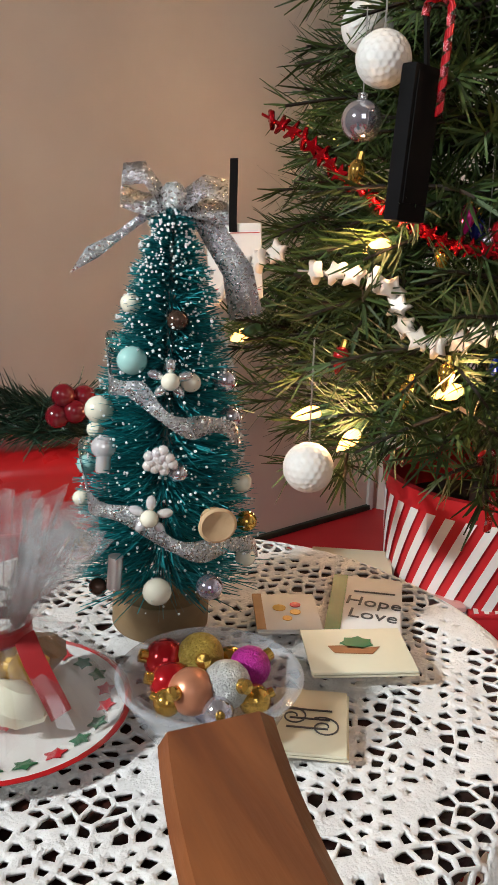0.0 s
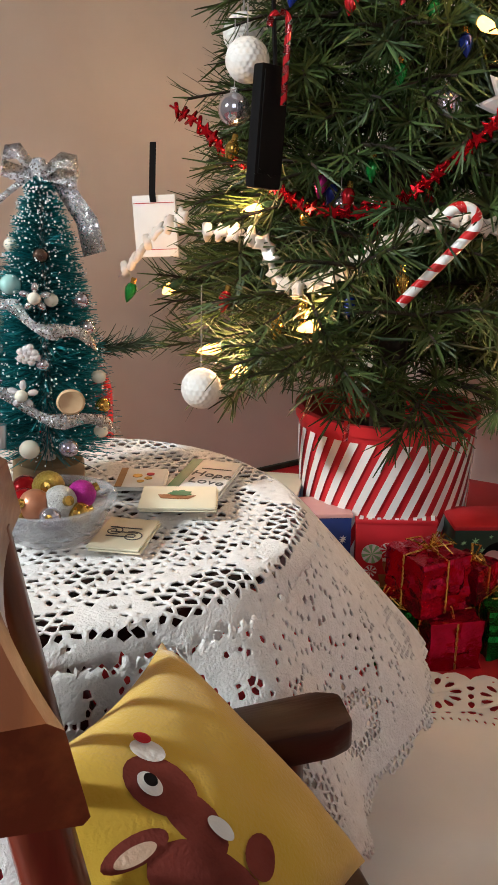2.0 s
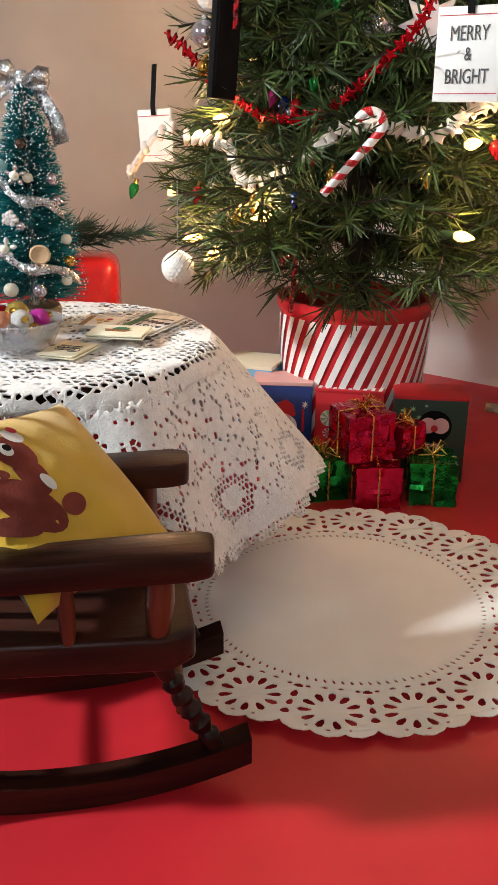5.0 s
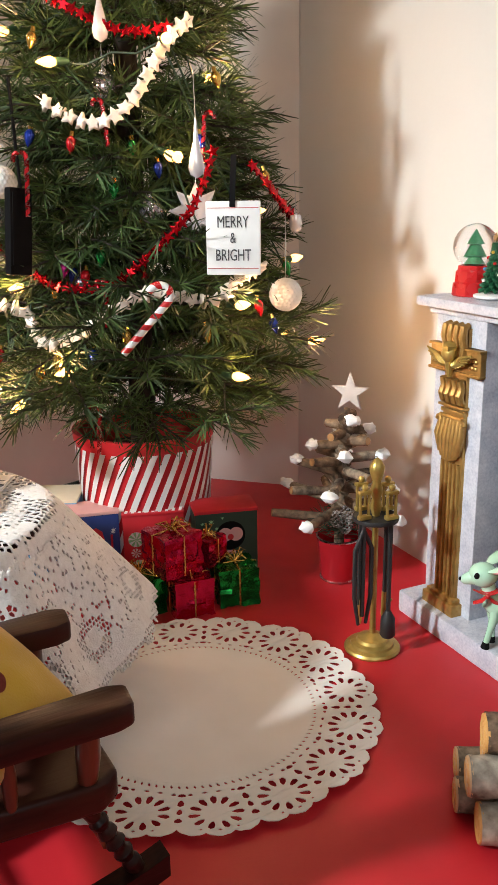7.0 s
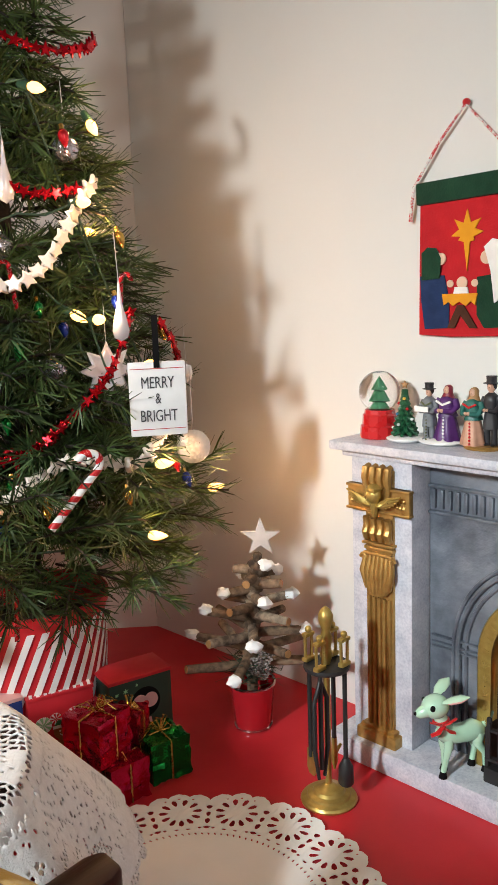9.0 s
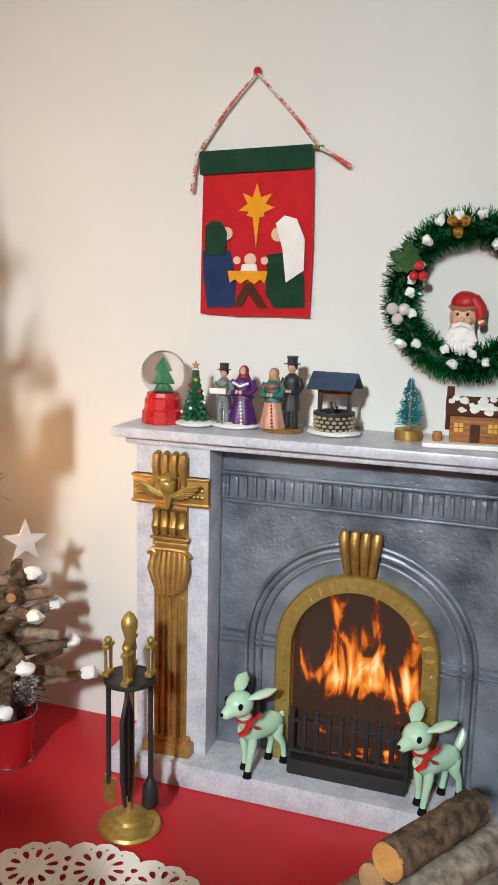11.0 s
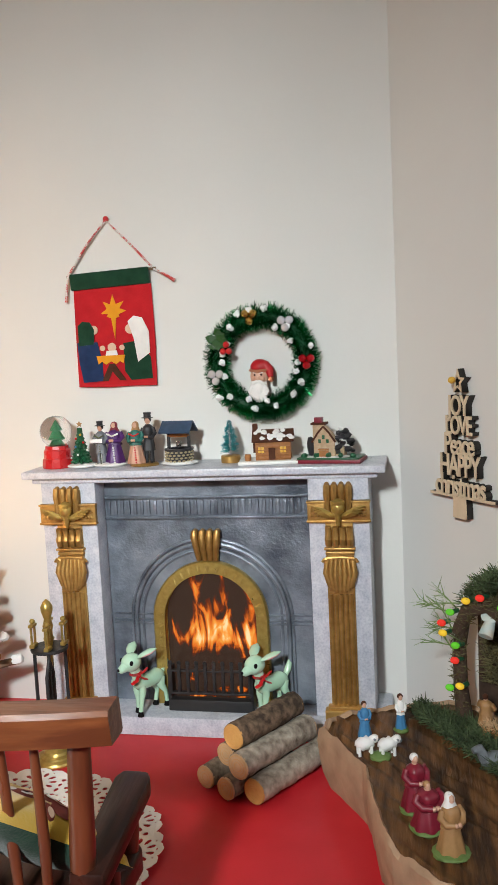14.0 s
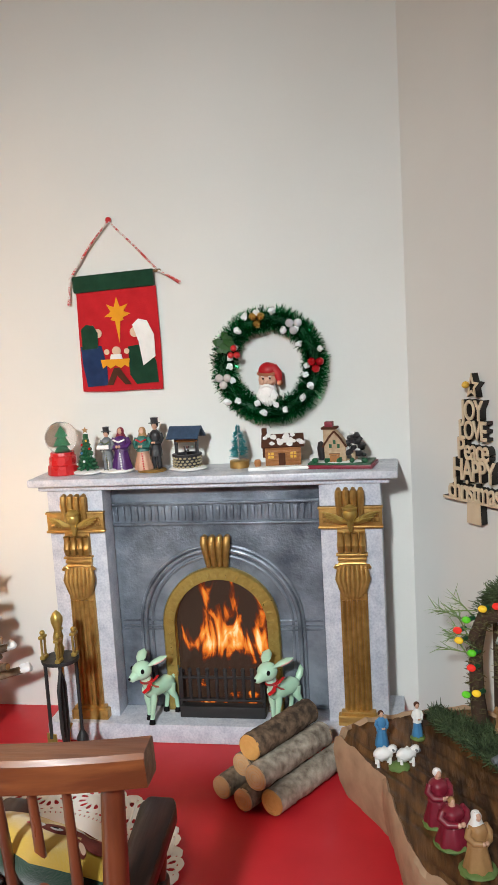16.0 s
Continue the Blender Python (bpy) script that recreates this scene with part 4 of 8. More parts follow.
# ---- gift boxes under the tree ----
def face_art(box, m, w, h, kind):
    """Printed shapes on a box's front, laid just proud of it; x right and y up from the face's centre."""
    def put(name, polys, mt, lift, label=""):
        part(name, flat(polys, 0.0003), mt, box, label, at=m @ pose(0, 0, 0.0003 + lift))

    rnd = random.Random(len(kind))
    if kind == "snow":
        for k in range(9):
            x, y, r = rnd.uniform(-0.45, 0.45) * w, rnd.uniform(-0.42, 0.42) * h, rnd.uniform(0.0012, 0.0028)
            put("snowflake", [[(x + p, y + q) for p, q in star(r, r * 0.3, 6)]], WHITE_PAINT, 0)
        put("printed_cap", [[(-0.006, 0.008), (0.010, 0.008), (0.008, 0.017), (0.003, 0.021), (-0.004, 0.018)]], RED_PAPER, 0.0002)
        put("printed_beard", [circle(0.0090, 20, 0.002, 0.000)], WHITE_PAINT, 0.0002)
        put("printed_face", [circle(0.0048, 16, 0.002, 0.005)], PINK_PAPER, 0.0005)
        put("printed_cane", [[(0.0145, 0.014), (0.0162, 0.014), (0.0162, -0.004), (0.0145, -0.004)]], RED_PAPER, 0.0004)
    elif kind == "candy":
        for x, y, r in ((-0.0145, 0.010, 0.0065), (-0.005, 0.013, 0.0045), (-0.015, -0.002, 0.004), (-0.013, -0.014, 0.006), (0.009, 0.014, 0.005), (0.017, 0.011, 0.004)):
            put("mint_disc", [circle(r, 20, x, y)], WHITE_PAINT, 0.0002)
            mt = MINT_PAPER if r > 0.0055 else RED_PAPER
            for k in range(8):
                a = k * 0.785
                put("mint_swirl", [[(x, y), (x + r * math.cos(a), y + r * math.sin(a)), (x + r * math.cos(a + 0.4), y + r * math.sin(a + 0.4))]], mt, 0.0005)
        put("gingerbread", [circle(0.0075, 20, 0.0, 0.003)], BROWN_PAPER, 0.0006)
        put("gingerbread", [[(-0.010, -0.004), (0.010, -0.004), (0.007, -0.017), (-0.007, -0.017)]], BROWN_PAPER, 0.0006)
        put("printed_hat", [[(-0.007, 0.007), (0.007, 0.007), (0.004, 0.0115), (-0.004, 0.0115)]], GREEN_PAPER, 0.0009)
        put("hat_band", [[(-0.0078, 0.0055), (0.0078, 0.0055), (0.0078, 0.0078), (-0.0078, 0.0078)]], WHITE_PAINT, 0.0012)
        for x in (-0.0028, 0.0028):
            put("eye", [circle(0.0007, 8, x, 0.003)], WHITE_PAINT, 0.0011)
        put("smile", [[(0.0035 * math.cos(a), 0.002 + 0.0035 * math.sin(a)) for a in (3.5, 4.1, 4.7, 5.3, 5.9)] + [(0.0027 * math.cos(a), 0.002 + 0.0027 * math.sin(a)) for a in (5.9, 5.3, 4.7, 4.1, 3.5)]], WHITE_PAINT, 0.0011)
    elif kind == "penguin":
        for k in range(7):
            x, y, r = rnd.uniform(-0.45, 0.45) * w, rnd.uniform(0.25, 0.46) * h, rnd.uniform(0.0012, 0.0026)
            put("snowflake", [[(x + p, y + q) for p, q in star(r, r * 0.3, 6)]], MINT_PAPER, 0)
        put("printed_head", [circle(0.0125, 24, 0.003, 0.011)], BLACK_PLASTIC, 0.0001)
        for x in (-0.0045, 0.0045):
            put("printed_cheek", [circle(0.0060, 18, x + 0.003, 0.012)], PINK_PAPER, 0.0004)
        put("beak", [circle(0.0026, 12, 0.003, 0.010)], RED_PAPER, 0.0008)
        put("printed_belly", [[(-0.001, -0.002), (0.007, -0.002), (0.010, -0.020), (-0.004, -0.020)]], PINK_PAPER, 0.0004)


def gift_box(label, x, y, w, d, h, rz, body, lid, kind, lid_stripes=False):
    b = thing("gift_box", label, "box", pose(x, y, 0, 0, 0, rz), "printed gift boxes under the tree")
    part("body", Mesh().box((0, 0, h / 2), (w, d, h), None, 0.0008), body, b)
    ld = part("lid", Mesh().box((0, 0, h + 0.001), (w + 0.0014, d + 0.0014, 0.003), None, 0.0008), lid, b, "printed lid")
    if lid_stripes:
        for k in range(9):
            u = -w / 2 + (k + 0.5) * w / 9
            part("lid_stripe", Mesh().prism([(u - 0.0012, -d / 2), (u + 0.0012, -d / 2), (u + 0.0062, d / 2), (u + 0.0038, d / 2)], 0.0003, pose(0, 0, h + 0.0026)), WHITE_PAINT, ld)
    face_art(b, frame_to((1, 0, 0), (0, 0, 1), (0, -1, 0), 0, -d / 2, h / 2), w, h, kind)
    return b


gift_box("dark blue gift box printed with snowflakes beside the tablecloth", 0.5285, 0.590, 0.044, 0.030, 0.064, -10, BLUE_PAPER, PINK_PAPER, "snow")
gift_box("red gift box printed with mints and gingerbread", 0.5775, 0.575, 0.050, 0.028, 0.061, -16, RED_PAPER, RED_PAPER, "candy", True)
gift_box("dark green gift box printed with a penguin", 0.6315, 0.551, 0.052, 0.032, 0.063, -12, DARK_PAPER, RED_PAPER, "penguin")
gift_box("light blue gift box with zigzag printed lid", 0.508, 0.628, 0.044, 0.040, 0.068, -24, SKY_PAPER, CREAM_PAPER, "none")


def foil_gift(x, y, z, s, rz, foil, label):
    g = thing("foil_gift", label, "gift", pose(x, y, z, 0, 0, rz), "small foil-wrapped gifts")
    bm = bmesh.new()
    bmesh.ops.create_cube(bm, size=1)
    bmesh.ops.subdivide_edges(bm, edges=bm.edges[:], cuts=9, use_grid_fill=True)
    for p in bm.verts:
        q = p.co.copy()
        p.co = Vector((q.x * s, q.y * s, (q.z + 0.5) * s * 0.97))
        r = noise.noise(p.co * 190 + Vector((x * 50, y * 90, 3)))
        p.co += q.normalized() * r * s * 0.085
        p.co.z = max(p.co.z, 0)
    part("wrapping", Mesh().bm(bm), foil, g, smooth=25)
    h = s * 0.5 + 0.0006
    for ax in (0, 1):
        pts = [(h, 0, 0.001), (h, 0, s * 0.97), (0, 0, s + 0.0002), (-h, 0, s * 0.97), (-h, 0, 0.001)]
        if ax:
            pts = [(b, a, c) for a, b, c in pts]
        part("cord", Mesh().tube(pts, 0.0007, 6), GOLD_CORD, g, "thin gold cord")
    rnd = random.Random(int(x * 1e4))
    bow = Mesh()
    for k in range(8):
        a = rnd.uniform(0, 6.28)
        L = rnd.uniform(0.25, 0.55) * s
        top = rnd.uniform(0.08, 0.25) * s
        c = Vector((0, 0, s))
        e = Vector((math.cos(a) * L, math.sin(a) * L, s + top * rnd.uniform(-0.2, 1)))
        mid = (c + e) / 2 + Vector((0, 0, top))
        side = Vector((-math.sin(a), math.cos(a), 0)) * L * 0.25
        if k < 4:
            bow.tube([c, mid + side, e, mid - side, c], 0.0005, 5)
        else:
            bow.tube([c, mid, e], [0.0005, 0.0005, 0.0003], 5)
    part("bow", bow, GOLD_CORD, g, "curly gold cord bow")
    return g


foil_gift(0.5475, 0.521, 0.0, 0.031, 8, FOIL_GREEN, "small green foil gift tied with gold cord")
foil_gift(0.5825, 0.505, 0.0, 0.031, -4, FOIL_RED, "small crimson foil gift tied with gold cord")
foil_gift(0.6225, 0.507, 0.0, 0.032, -10, FOIL_GREEN, "small green foil gift tied with gold cord")
foil_gift(0.573, 0.515, 0.0315, 0.034, 14, FOIL_RED, "crimson foil gift stacked on two others")
foil_gift(0.6035, 0.5385 - 0.02, 0.0315, 0.022, 30, FOIL_RED, "small crimson foil gift resting on the others")

# ---- ornaments hung on the tree ----


def golf_ornament(p, r):
    g = thing("golf_ball_ornament", "white dimpled ball ornament hanging on a thread", "ornament", pose(*p), "ball ornaments on the tree")
    bm = bmesh.new()
    bmesh.ops.create_icosphere(bm, subdivisions=5, radius=r)
    c = [Vector(q) for q in ico_points()]
    for v in bm.verts:
        n = v.co.normalized()
        d = min((n - q).length for q in c)
        v.co = n * r * (1 - 0.055 * max(0, 1 - (d / 0.125) ** 2))
    part("ball", Mesh().bm(bm), GOLF, g, smooth=80)
    part("thread", cord((0, 0, r), (0.001, 0.002, r + 0.045)), THREAD, g)
    return g


def ico_points():
    bm = bmesh.new()
    bmesh.ops.create_icosphere(bm, subdivisions=3, radius=1)
    pts = [v.co.normalized()[:] for v in bm.verts]
    bm.free()
    return pts


golf_ornament((0.4495, 0.556, 0.1555), 0.0112)
golf_ornament((0.4755, 0.561, 0.323), 0.0112)
golf_ornament((0.4800, 0.588, 0.339), 0.0110)
golf_ornament((0.669, 0.508, 0.240), 0.0125)


def striped_cane(top, foot, bend, r, red, white, label, turns=8):
    """A hooked stick from foot to top that bends over towards bend, with stripes wound round it."""
    top, foot, bend = Vector(top), Vector(foot), Vector(bend)
    c = thing("candy_cane", label, "ornament", None, "candy canes on the tree")
    ax = (top - foot).normalized()
    R = (bend - top).length / 2
    mid = (bend + top) / 2
    sd = (bend - top).normalized()
    pts = [foot.lerp(top, k / 24) for k in range(25)]
    pts += [mid - sd * R * math.cos(math.pi * k / 12) + ax * R * math.sin(math.pi * k / 12) for k in range(1, 13)]
    pts += [bend - ax * R * 0.35]
    part("stick", Mesh().tube(pts, r, 12), white, c)
    m = Mesh()
    side = ax.orthogonal().normalized()
    L = [0.0]
    for a, b in zip(pts, pts[1:]):
        L.append(L[-1] + (b - a).length)
    v, f = [], []
    N = 120
    for k in range(N + 1):
        u = k / N * L[-1]
        i = max(j for j in range(len(L) - 1) if L[j] <= u + 1e-9)
        w = (u - L[i]) / max(L[i + 1] - L[i], 1e-9)
        p = pts[i].lerp(pts[i + 1], min(1, w))
        d = (pts[i + 1] - pts[i]).normalized()
        s = (side - d * side.dot(d)).normalized()
        b = d.cross(s)
        for j in range(8):
            a = 2 * math.pi * turns * k / N + j * 0.40
            v.append(p + (s * math.cos(a) + b * math.sin(a)) * r * 1.07)
    for k in range(N):
        for j in range(7):
            f.append((k * 8 + j, k * 8 + j + 1, k * 8 + j + 9, k * 8 + j + 8))
    part("stripe", m.add(v, f), red, c, "wound red stripe")
    return c


striped_cane((0.567, 0.484, 0.243), (0.537, 0.495, 0.208), (0.556, 0.487, 0.252), 0.0026, RED_PAINT, WHITE_PAINT, "red and white striped candy cane ornament", 7)
striped_cane((0.489, 0.534, 0.337), (0.487, 0.534, 0.300), (0.481, 0.539, 0.337), 0.0016, RED_GLASS, CLEAR, "clear glass candy cane with red twist", 6)
striped_cane((0.5255, 0.525, 0.162), (0.523, 0.525, 0.130), (0.518, 0.529, 0.162), 0.0016, RED_GLASS, CLEAR, "clear glass candy cane with red twist", 6)
striped_cane((0.537, 0.530, 0.252), (0.536, 0.530, 0.222), (0.530, 0.533, 0.252), 0.0015, RED_GLASS, CLEAR, "clear glass candy cane with red twist", 6)
striped_cane((0.600, 0.492, 0.362), (0.598, 0.492, 0.332), (0.606, 0.489, 0.362), 0.0015, RED_GLASS, CLEAR, "clear glass candy cane with red twist", 6)
striped_cane((0.541, 0.528, 0.372), (0.543, 0.526, 0.345), (0.535, 0.531, 0.372), 0.0015, RED_GLASS, CLEAR, "clear glass candy cane with red twist", 6)

# battery box and hanging tags
o = Vector((0.40, -0.92, 0))
ax = axes_facing(o)
bp = thing("battery_box", "black plastic battery box hanging by a black cord", "battery box", frame_to(*ax, 0.481, 0.541, 0.290) @ pose(0, 0, 0, 0, 0, -5))
part("case", Mesh().box((0, 0, 0), (0.0175, 0.058, 0.0075), None, 0.0016), BLACK_PLASTIC, bp)
part("lid_seam", Mesh().box((0, 0.002, 0.0040), (0.014, 0.048, 0.0006), None, 0.0002), BLACK_PLASTIC, bp)
part("cord", cord((0.002, 0.029, 0), (0.0, 0.10, -0.01), 0.0012), BLACK_PLASTIC, bp, "black cord")


def tag(at, n, w, h, lines, label, tilt=0):
    ax = axes_facing(n)
    t = thing("hanging_tag", label, "sign", frame_to(*ax, *at) @ pose(0, 0, 0, 0, 0, tilt), "white hanging tags")
    part("board", Mesh().box((0, 0, 0), (w, h, 0.003), None, 0.0008), WHITE_PAINT, t)
    for s in (1, -1):
        part("red_line", Mesh().box((0, s * (h / 2 - 0.0045), 0.0017), (w * 0.94, 0.0004, 0.0003)), RED_INK, t)
    part("ribbon", Mesh().ribbon([(0, h / 2 - 0.004, 0.0022), (0, h / 2 + 0.002, 0.0026), (0.0005, h / 2 + 0.030, -0.004)], (1, 0, 0), 0.004), BLACK_PLASTIC, t, "black ribbon loop")
    for txt, y, size in lines:
        part("writing", flat(None, 0.0003, 0, txt, size, 0.98), INK, t, at=pose(0, y, 0.0019) @ Matrix.Diagonal((0.82, 1.25, 1, 1)))
    return t


tag((0.6130, 0.4765, 0.284), (-0.55, -0.83), 0.0375, 0.049, (("MERRY", 0.0105, 0.0088), ("&", 0.0, 0.0080), ("BRIGHT", -0.0115, 0.0088)), "white hanging tag lettered MERRY & BRIGHT in grey")
tag((0.437, 0.632, 0.238), (-0.45, -0.9), 0.027, 0.036, (), "white hanging tag half hidden among the branches", 3)


def bulb_shape(m, p, d, L, r):
    """A fluted teardrop lamp from p along d."""
    d = Vector(d).normalized()
    s = d.orthogonal().normalized()
    b = d.cross(s)
    fr = frame_to(s, b, d, *p)
    prof = [(0.25, 0), (0.7, 0.08), (1.0, 0.28), (0.95, 0.45), (0.7, 0.68), (0.35, 0.88), (0.05, 1.0)]
    return m.lathe([(q * r, z * L) for q, z in prof], 12, fr)


# lit string: each bulb in its socket, wires running between them over the branches
LIT = [(0.486, 0.566, 0.251), (0.480, 0.571, 0.166), (0.468, 0.588, 0.172), (0.512, 0.538, 0.192), (0.626, 0.513, 0.181), (0.701, 0.530, 0.199),
       (0.577, 0.500, 0.410), (0.515, 0.541, 0.399), (0.581, 0.496, 0.337), (0.622, 0.494, 0.236), (0.585, 0.530, 0.342), (0.655, 0.545, 0.300),
       (0.560, 0.520, 0.480), (0.620, 0.545, 0.470), (0.500, 0.620, 0.430), (0.545, 0.575, 0.560), (0.640, 0.590, 0.400), (0.715, 0.590, 0.260),
       (0.660, 0.655, 0.340), (0.730, 0.640, 0.190), (0.600, 0.700, 0.420), (0.520, 0.705, 0.300), (0.450, 0.650, 0.200), (0.590, 0.740, 0.220)]
ls = thing("light_string", "string of small warm white tree lights, switched on", "lights")
rnd = random.Random(3)
for p in LIT:
    o = out_from_tree(p)
    d = (o * 0.8 + Vector((rnd.uniform(-0.6, 0.6), rnd.uniform(-0.6, 0.6), rnd.uniform(-0.45, 0.15)))).normalized()
    b = part("bulb", bulb_shape(Mesh(), p, d, 0.0150, 0.0036), BULB, ls, "glowing warm white bulb")
    part("socket", Mesh().tube([Vector(p) - d * 0.009, Vector(p) - d * 0.003, Vector(p) + d * 0.0006], [0.0022, 0.0030, 0.0028], 10), SOCKET, b)
# the light that the lit bulbs shed, gathered in a few small lamps beside them
for i in (0, 1, 2, 3, 4, 5, 6, 7, 8, 9, 13, 14, 16, 21):
    p = Vector(LIT[i])
    gl_ = new("bulb_light", bpy.data.lights.new("bulb_light", 'POINT'))
    gl_.data.energy, gl_.data.color, gl_.data.shadow_soft_size = 0.17, (1.0, 0.56, 0.27), 0.006
    gl_.location = p + out_from_tree(p) * 0.014 + Vector((0, 0, 0.006))
for a, c in zip(LIT, LIT[1:]):
    a, c = Vector(a), Vector(c)
    a, c = a - out_from_tree(a) * 0.008, c - out_from_tree(c) * 0.008
    mid = (a + c) / 2
    w = mid - Vector((CX, CY, mid.z))
    if w.length > 1e-4:
        mid = Vector((CX, CY, mid.z)) + w.normalized() * max(w.length, reach(mid.z) * 0.72)
    part("wire", Mesh().tube([a, a.lerp(mid, 0.5) + Vector((0, 0, -0.004)), mid, mid.lerp(c, 0.5) + Vector((0, 0, -0.004)), c], 0.0008, 5), WIRE, ls)

# coloured miniature lamp-shaped ornaments
MINI = [((0.465, 0.560, 0.208), RED_GLASS, "red"), ((0.570, 0.542, 0.259), RED_GLASS, "red"), ((0.580, 0.533, 0.336), BLUE_GLASS, "blue"), ((0.550, 0.541, 0.322), GREEN_GLASS, "green"),
        ((0.520, 0.552, 0.264), BLUE_GLASS, "blue"), ((0.513, 0.548, 0.268), PINK_GLASS, "magenta"), ((0.508, 0.556, 0.251), GOLD_GLASS, "gold"), ((0.527, 0.545, 0.262), RED_GLASS, "red"),
        ((0.538, 0.541, 0.276), GREEN_GLASS, "green"), ((0.535, 0.536, 0.236), GREEN_GLASS, "green"), ((0.527, 0.536, 0.207), BLUE_GLASS, "blue"), ((0.421, 0.622, 0.206), GREEN_GLASS, "green"),
        ((0.640, 0.497, 0.239), RED_GLASS, "red"), ((0.655, 0.503, 0.224), BLUE_GLASS, "blue"), ((0.598, 0.497, 0.352), BLUE_GLASS, "blue"), ((0.562, 0.533, 0.350), GREEN_GLASS, "green"),
        ((0.687, 0.545, 0.262), GREEN_GLASS, "green"), ((0.490, 0.545, 0.195), GOLD_GLASS, "gold"), ((0.500, 0.532, 0.205), GOLD_GLASS, "gold"), ((0.600, 0.500, 0.222), GOLD_GLASS, "gold"),
        ((0.545, 0.512, 0.222), GOLD_GLASS, "gold"), ((0.496, 0.548, 0.357), BLUE_GLASS, "blue"), ((0.520, 0.533, 0.352), RED_GLASS, "red"), ((0.663, 0.533, 0.330), GOLD_GLASS, "gold"),
        ((0.575, 0.510, 0.455), RED_GLASS, "red"), ((0.505, 0.560, 0.420), GOLD_GLASS, "gold"), ((0.620, 0.520, 0.395), GOLD_GLASS, "gold"), ((0.470, 0.566, 0.285), GOLD_GLASS, "gold")]
for p, mt, col in MINI:
    o = out_from_tree(p)
    t = thing("mini_bulb_ornament", "small %s glass bulb-shaped ornament" % col, "ornament", None, "bulb-shaped ornaments on the tree")
    d = Vector((o.x * 0.35, o.y * 0.35, -1))
    part("glass", bulb_shape(Mesh(), p, d, 0.0125, 0.0037), mt, t)
    part("cap", Mesh().tube([Vector(p) - d.normalized() * 0.003, Vector(p) + d.normalized() * 0.0008], 0.0016, 8), GOLD_GLASS, t, "gold cap")


def glass_ball(p, r, mt, label):
    g = thing("glass_ball", label, "ornament", pose(*p), "glass balls on the tree")
    part("glass", Mesh().ball((0, 0, 0), r, 24), mt, g, smooth=90)
    part("cap", Mesh().lathe([(0.0, r * 1.28), (r * 0.25, r * 1.25), (r * 0.28, r * 0.93), (0.0, r * 0.93)], 10), SILVER, g, "silver cap")
    part("thread", cord((0, 0, r * 1.2), (0.001, 0.003, r + 0.035), 0.0003), THREAD, g)


IRID = mat("iridescent_glass", (0.72, 0.72, 0.74), (0.55, 0.50, 0.62), 120, 0.06, 0.85)
glass_ball((0.577, 0.545, 0.302), 0.0105, IRID, "silvery iridescent glass ball ornament")
glass_ball((0.550, 0.555, 0.385), 0.0095, IRID, "silvery iridescent glass ball ornament")
glass_ball((0.470, 0.566, 0.300), 0.0085, IRID, "silvery iridescent glass ball ornament")
glass_ball((0.524, 0.549, 0.253), 0.0048, IRID, "tiny silver glass ball ornament")
glass_ball((0.600, 0.545, 0.450), 0.0090, IRID, "silvery iridescent glass ball ornament")


def drop_ornament(p, L, label):
    g = thing("drop_ornament", label, "ornament", pose(*p), "drop ornaments on the tree")
    part("glass", Mesh().lathe([(0.0, -0.002), (0.0045, 0.0005), (0.0056, 0.005), (0.0042, 0.012), (0.0018, L * 0.6), (0.0006, L)], 16), PEARLY, g, smooth=80)
    part("thread", cord((0, 0, L), (0, 0.002, L + 0.03), 0.0003), THREAD, g)


drop_ornament((0.589, 0.480, 0.325), 0.036, "pearly white glass teardrop ornament")
drop_ornament((0.542, 0.526, 0.412), 0.036, "pearly pink glass teardrop ornament")
drop_ornament((0.697, 0.545, 0.285), 0.014, "small pearly glass drop ornament")
g = thing("star_ornament", "clear glittery star-shaped ornament", "ornament", frame_to(*axes_facing((-0.45, -0.9)), 0.6015, 0.515, 0.302))
part("star", flat([star(0.016, 0.009, 8)], 0.005, 0.0015), PEARLY, g)
part("thread", cord((0, 0.015, 0), (0, 0.045, -0.002), 0.0003), THREAD, g)


# garlands wound round the tree
def garland(name, label, knots, mt, bead, step, r_cord, cord_mat):
    g = thing(name, label, "garland")
    pts = [Vector(k) for k in knots]
    path = []
    for i in range(len(pts) - 1):
        p0, p1, p2, p3 = pts[max(i - 1, 0)], pts[i], pts[i + 1], pts[min(i + 2, len(pts) - 1)]
        n = max(2, int((p2 - p1).length / 0.002))
        for k in range(n):
            t = k / n
            path.append(0.5 * ((2 * p1) + (p2 - p0) * t + (2 * p0 - 5 * p1 + 4 * p2 - p3) * t * t + (3 * p1 - p0 - 3 * p2 + p3) * t ** 3))
    part("cord", Mesh().tube(path, r_cord, 5), cord_mat, g)
    acc, rn, k = 0.0, random.Random(7), 0
    for a, b in zip(path, path[1:]):
        acc += (b - a).length
        if acc >= step:
            acc = 0
            d = (b - a).normalized()
            o = out_from_tree(b)
            m = frame_to(d, o.cross(d), o, *b) if abs(o.dot(d)) < 0.95 else pose(*b)
            q = m @ pose(0, 0, 0, rn.uniform(-35, 35), rn.uniform(-35, 35), rn.uniform(0, 72))
            part("star_bead", bead, mt, g, at=q)
            k += 1
    return g


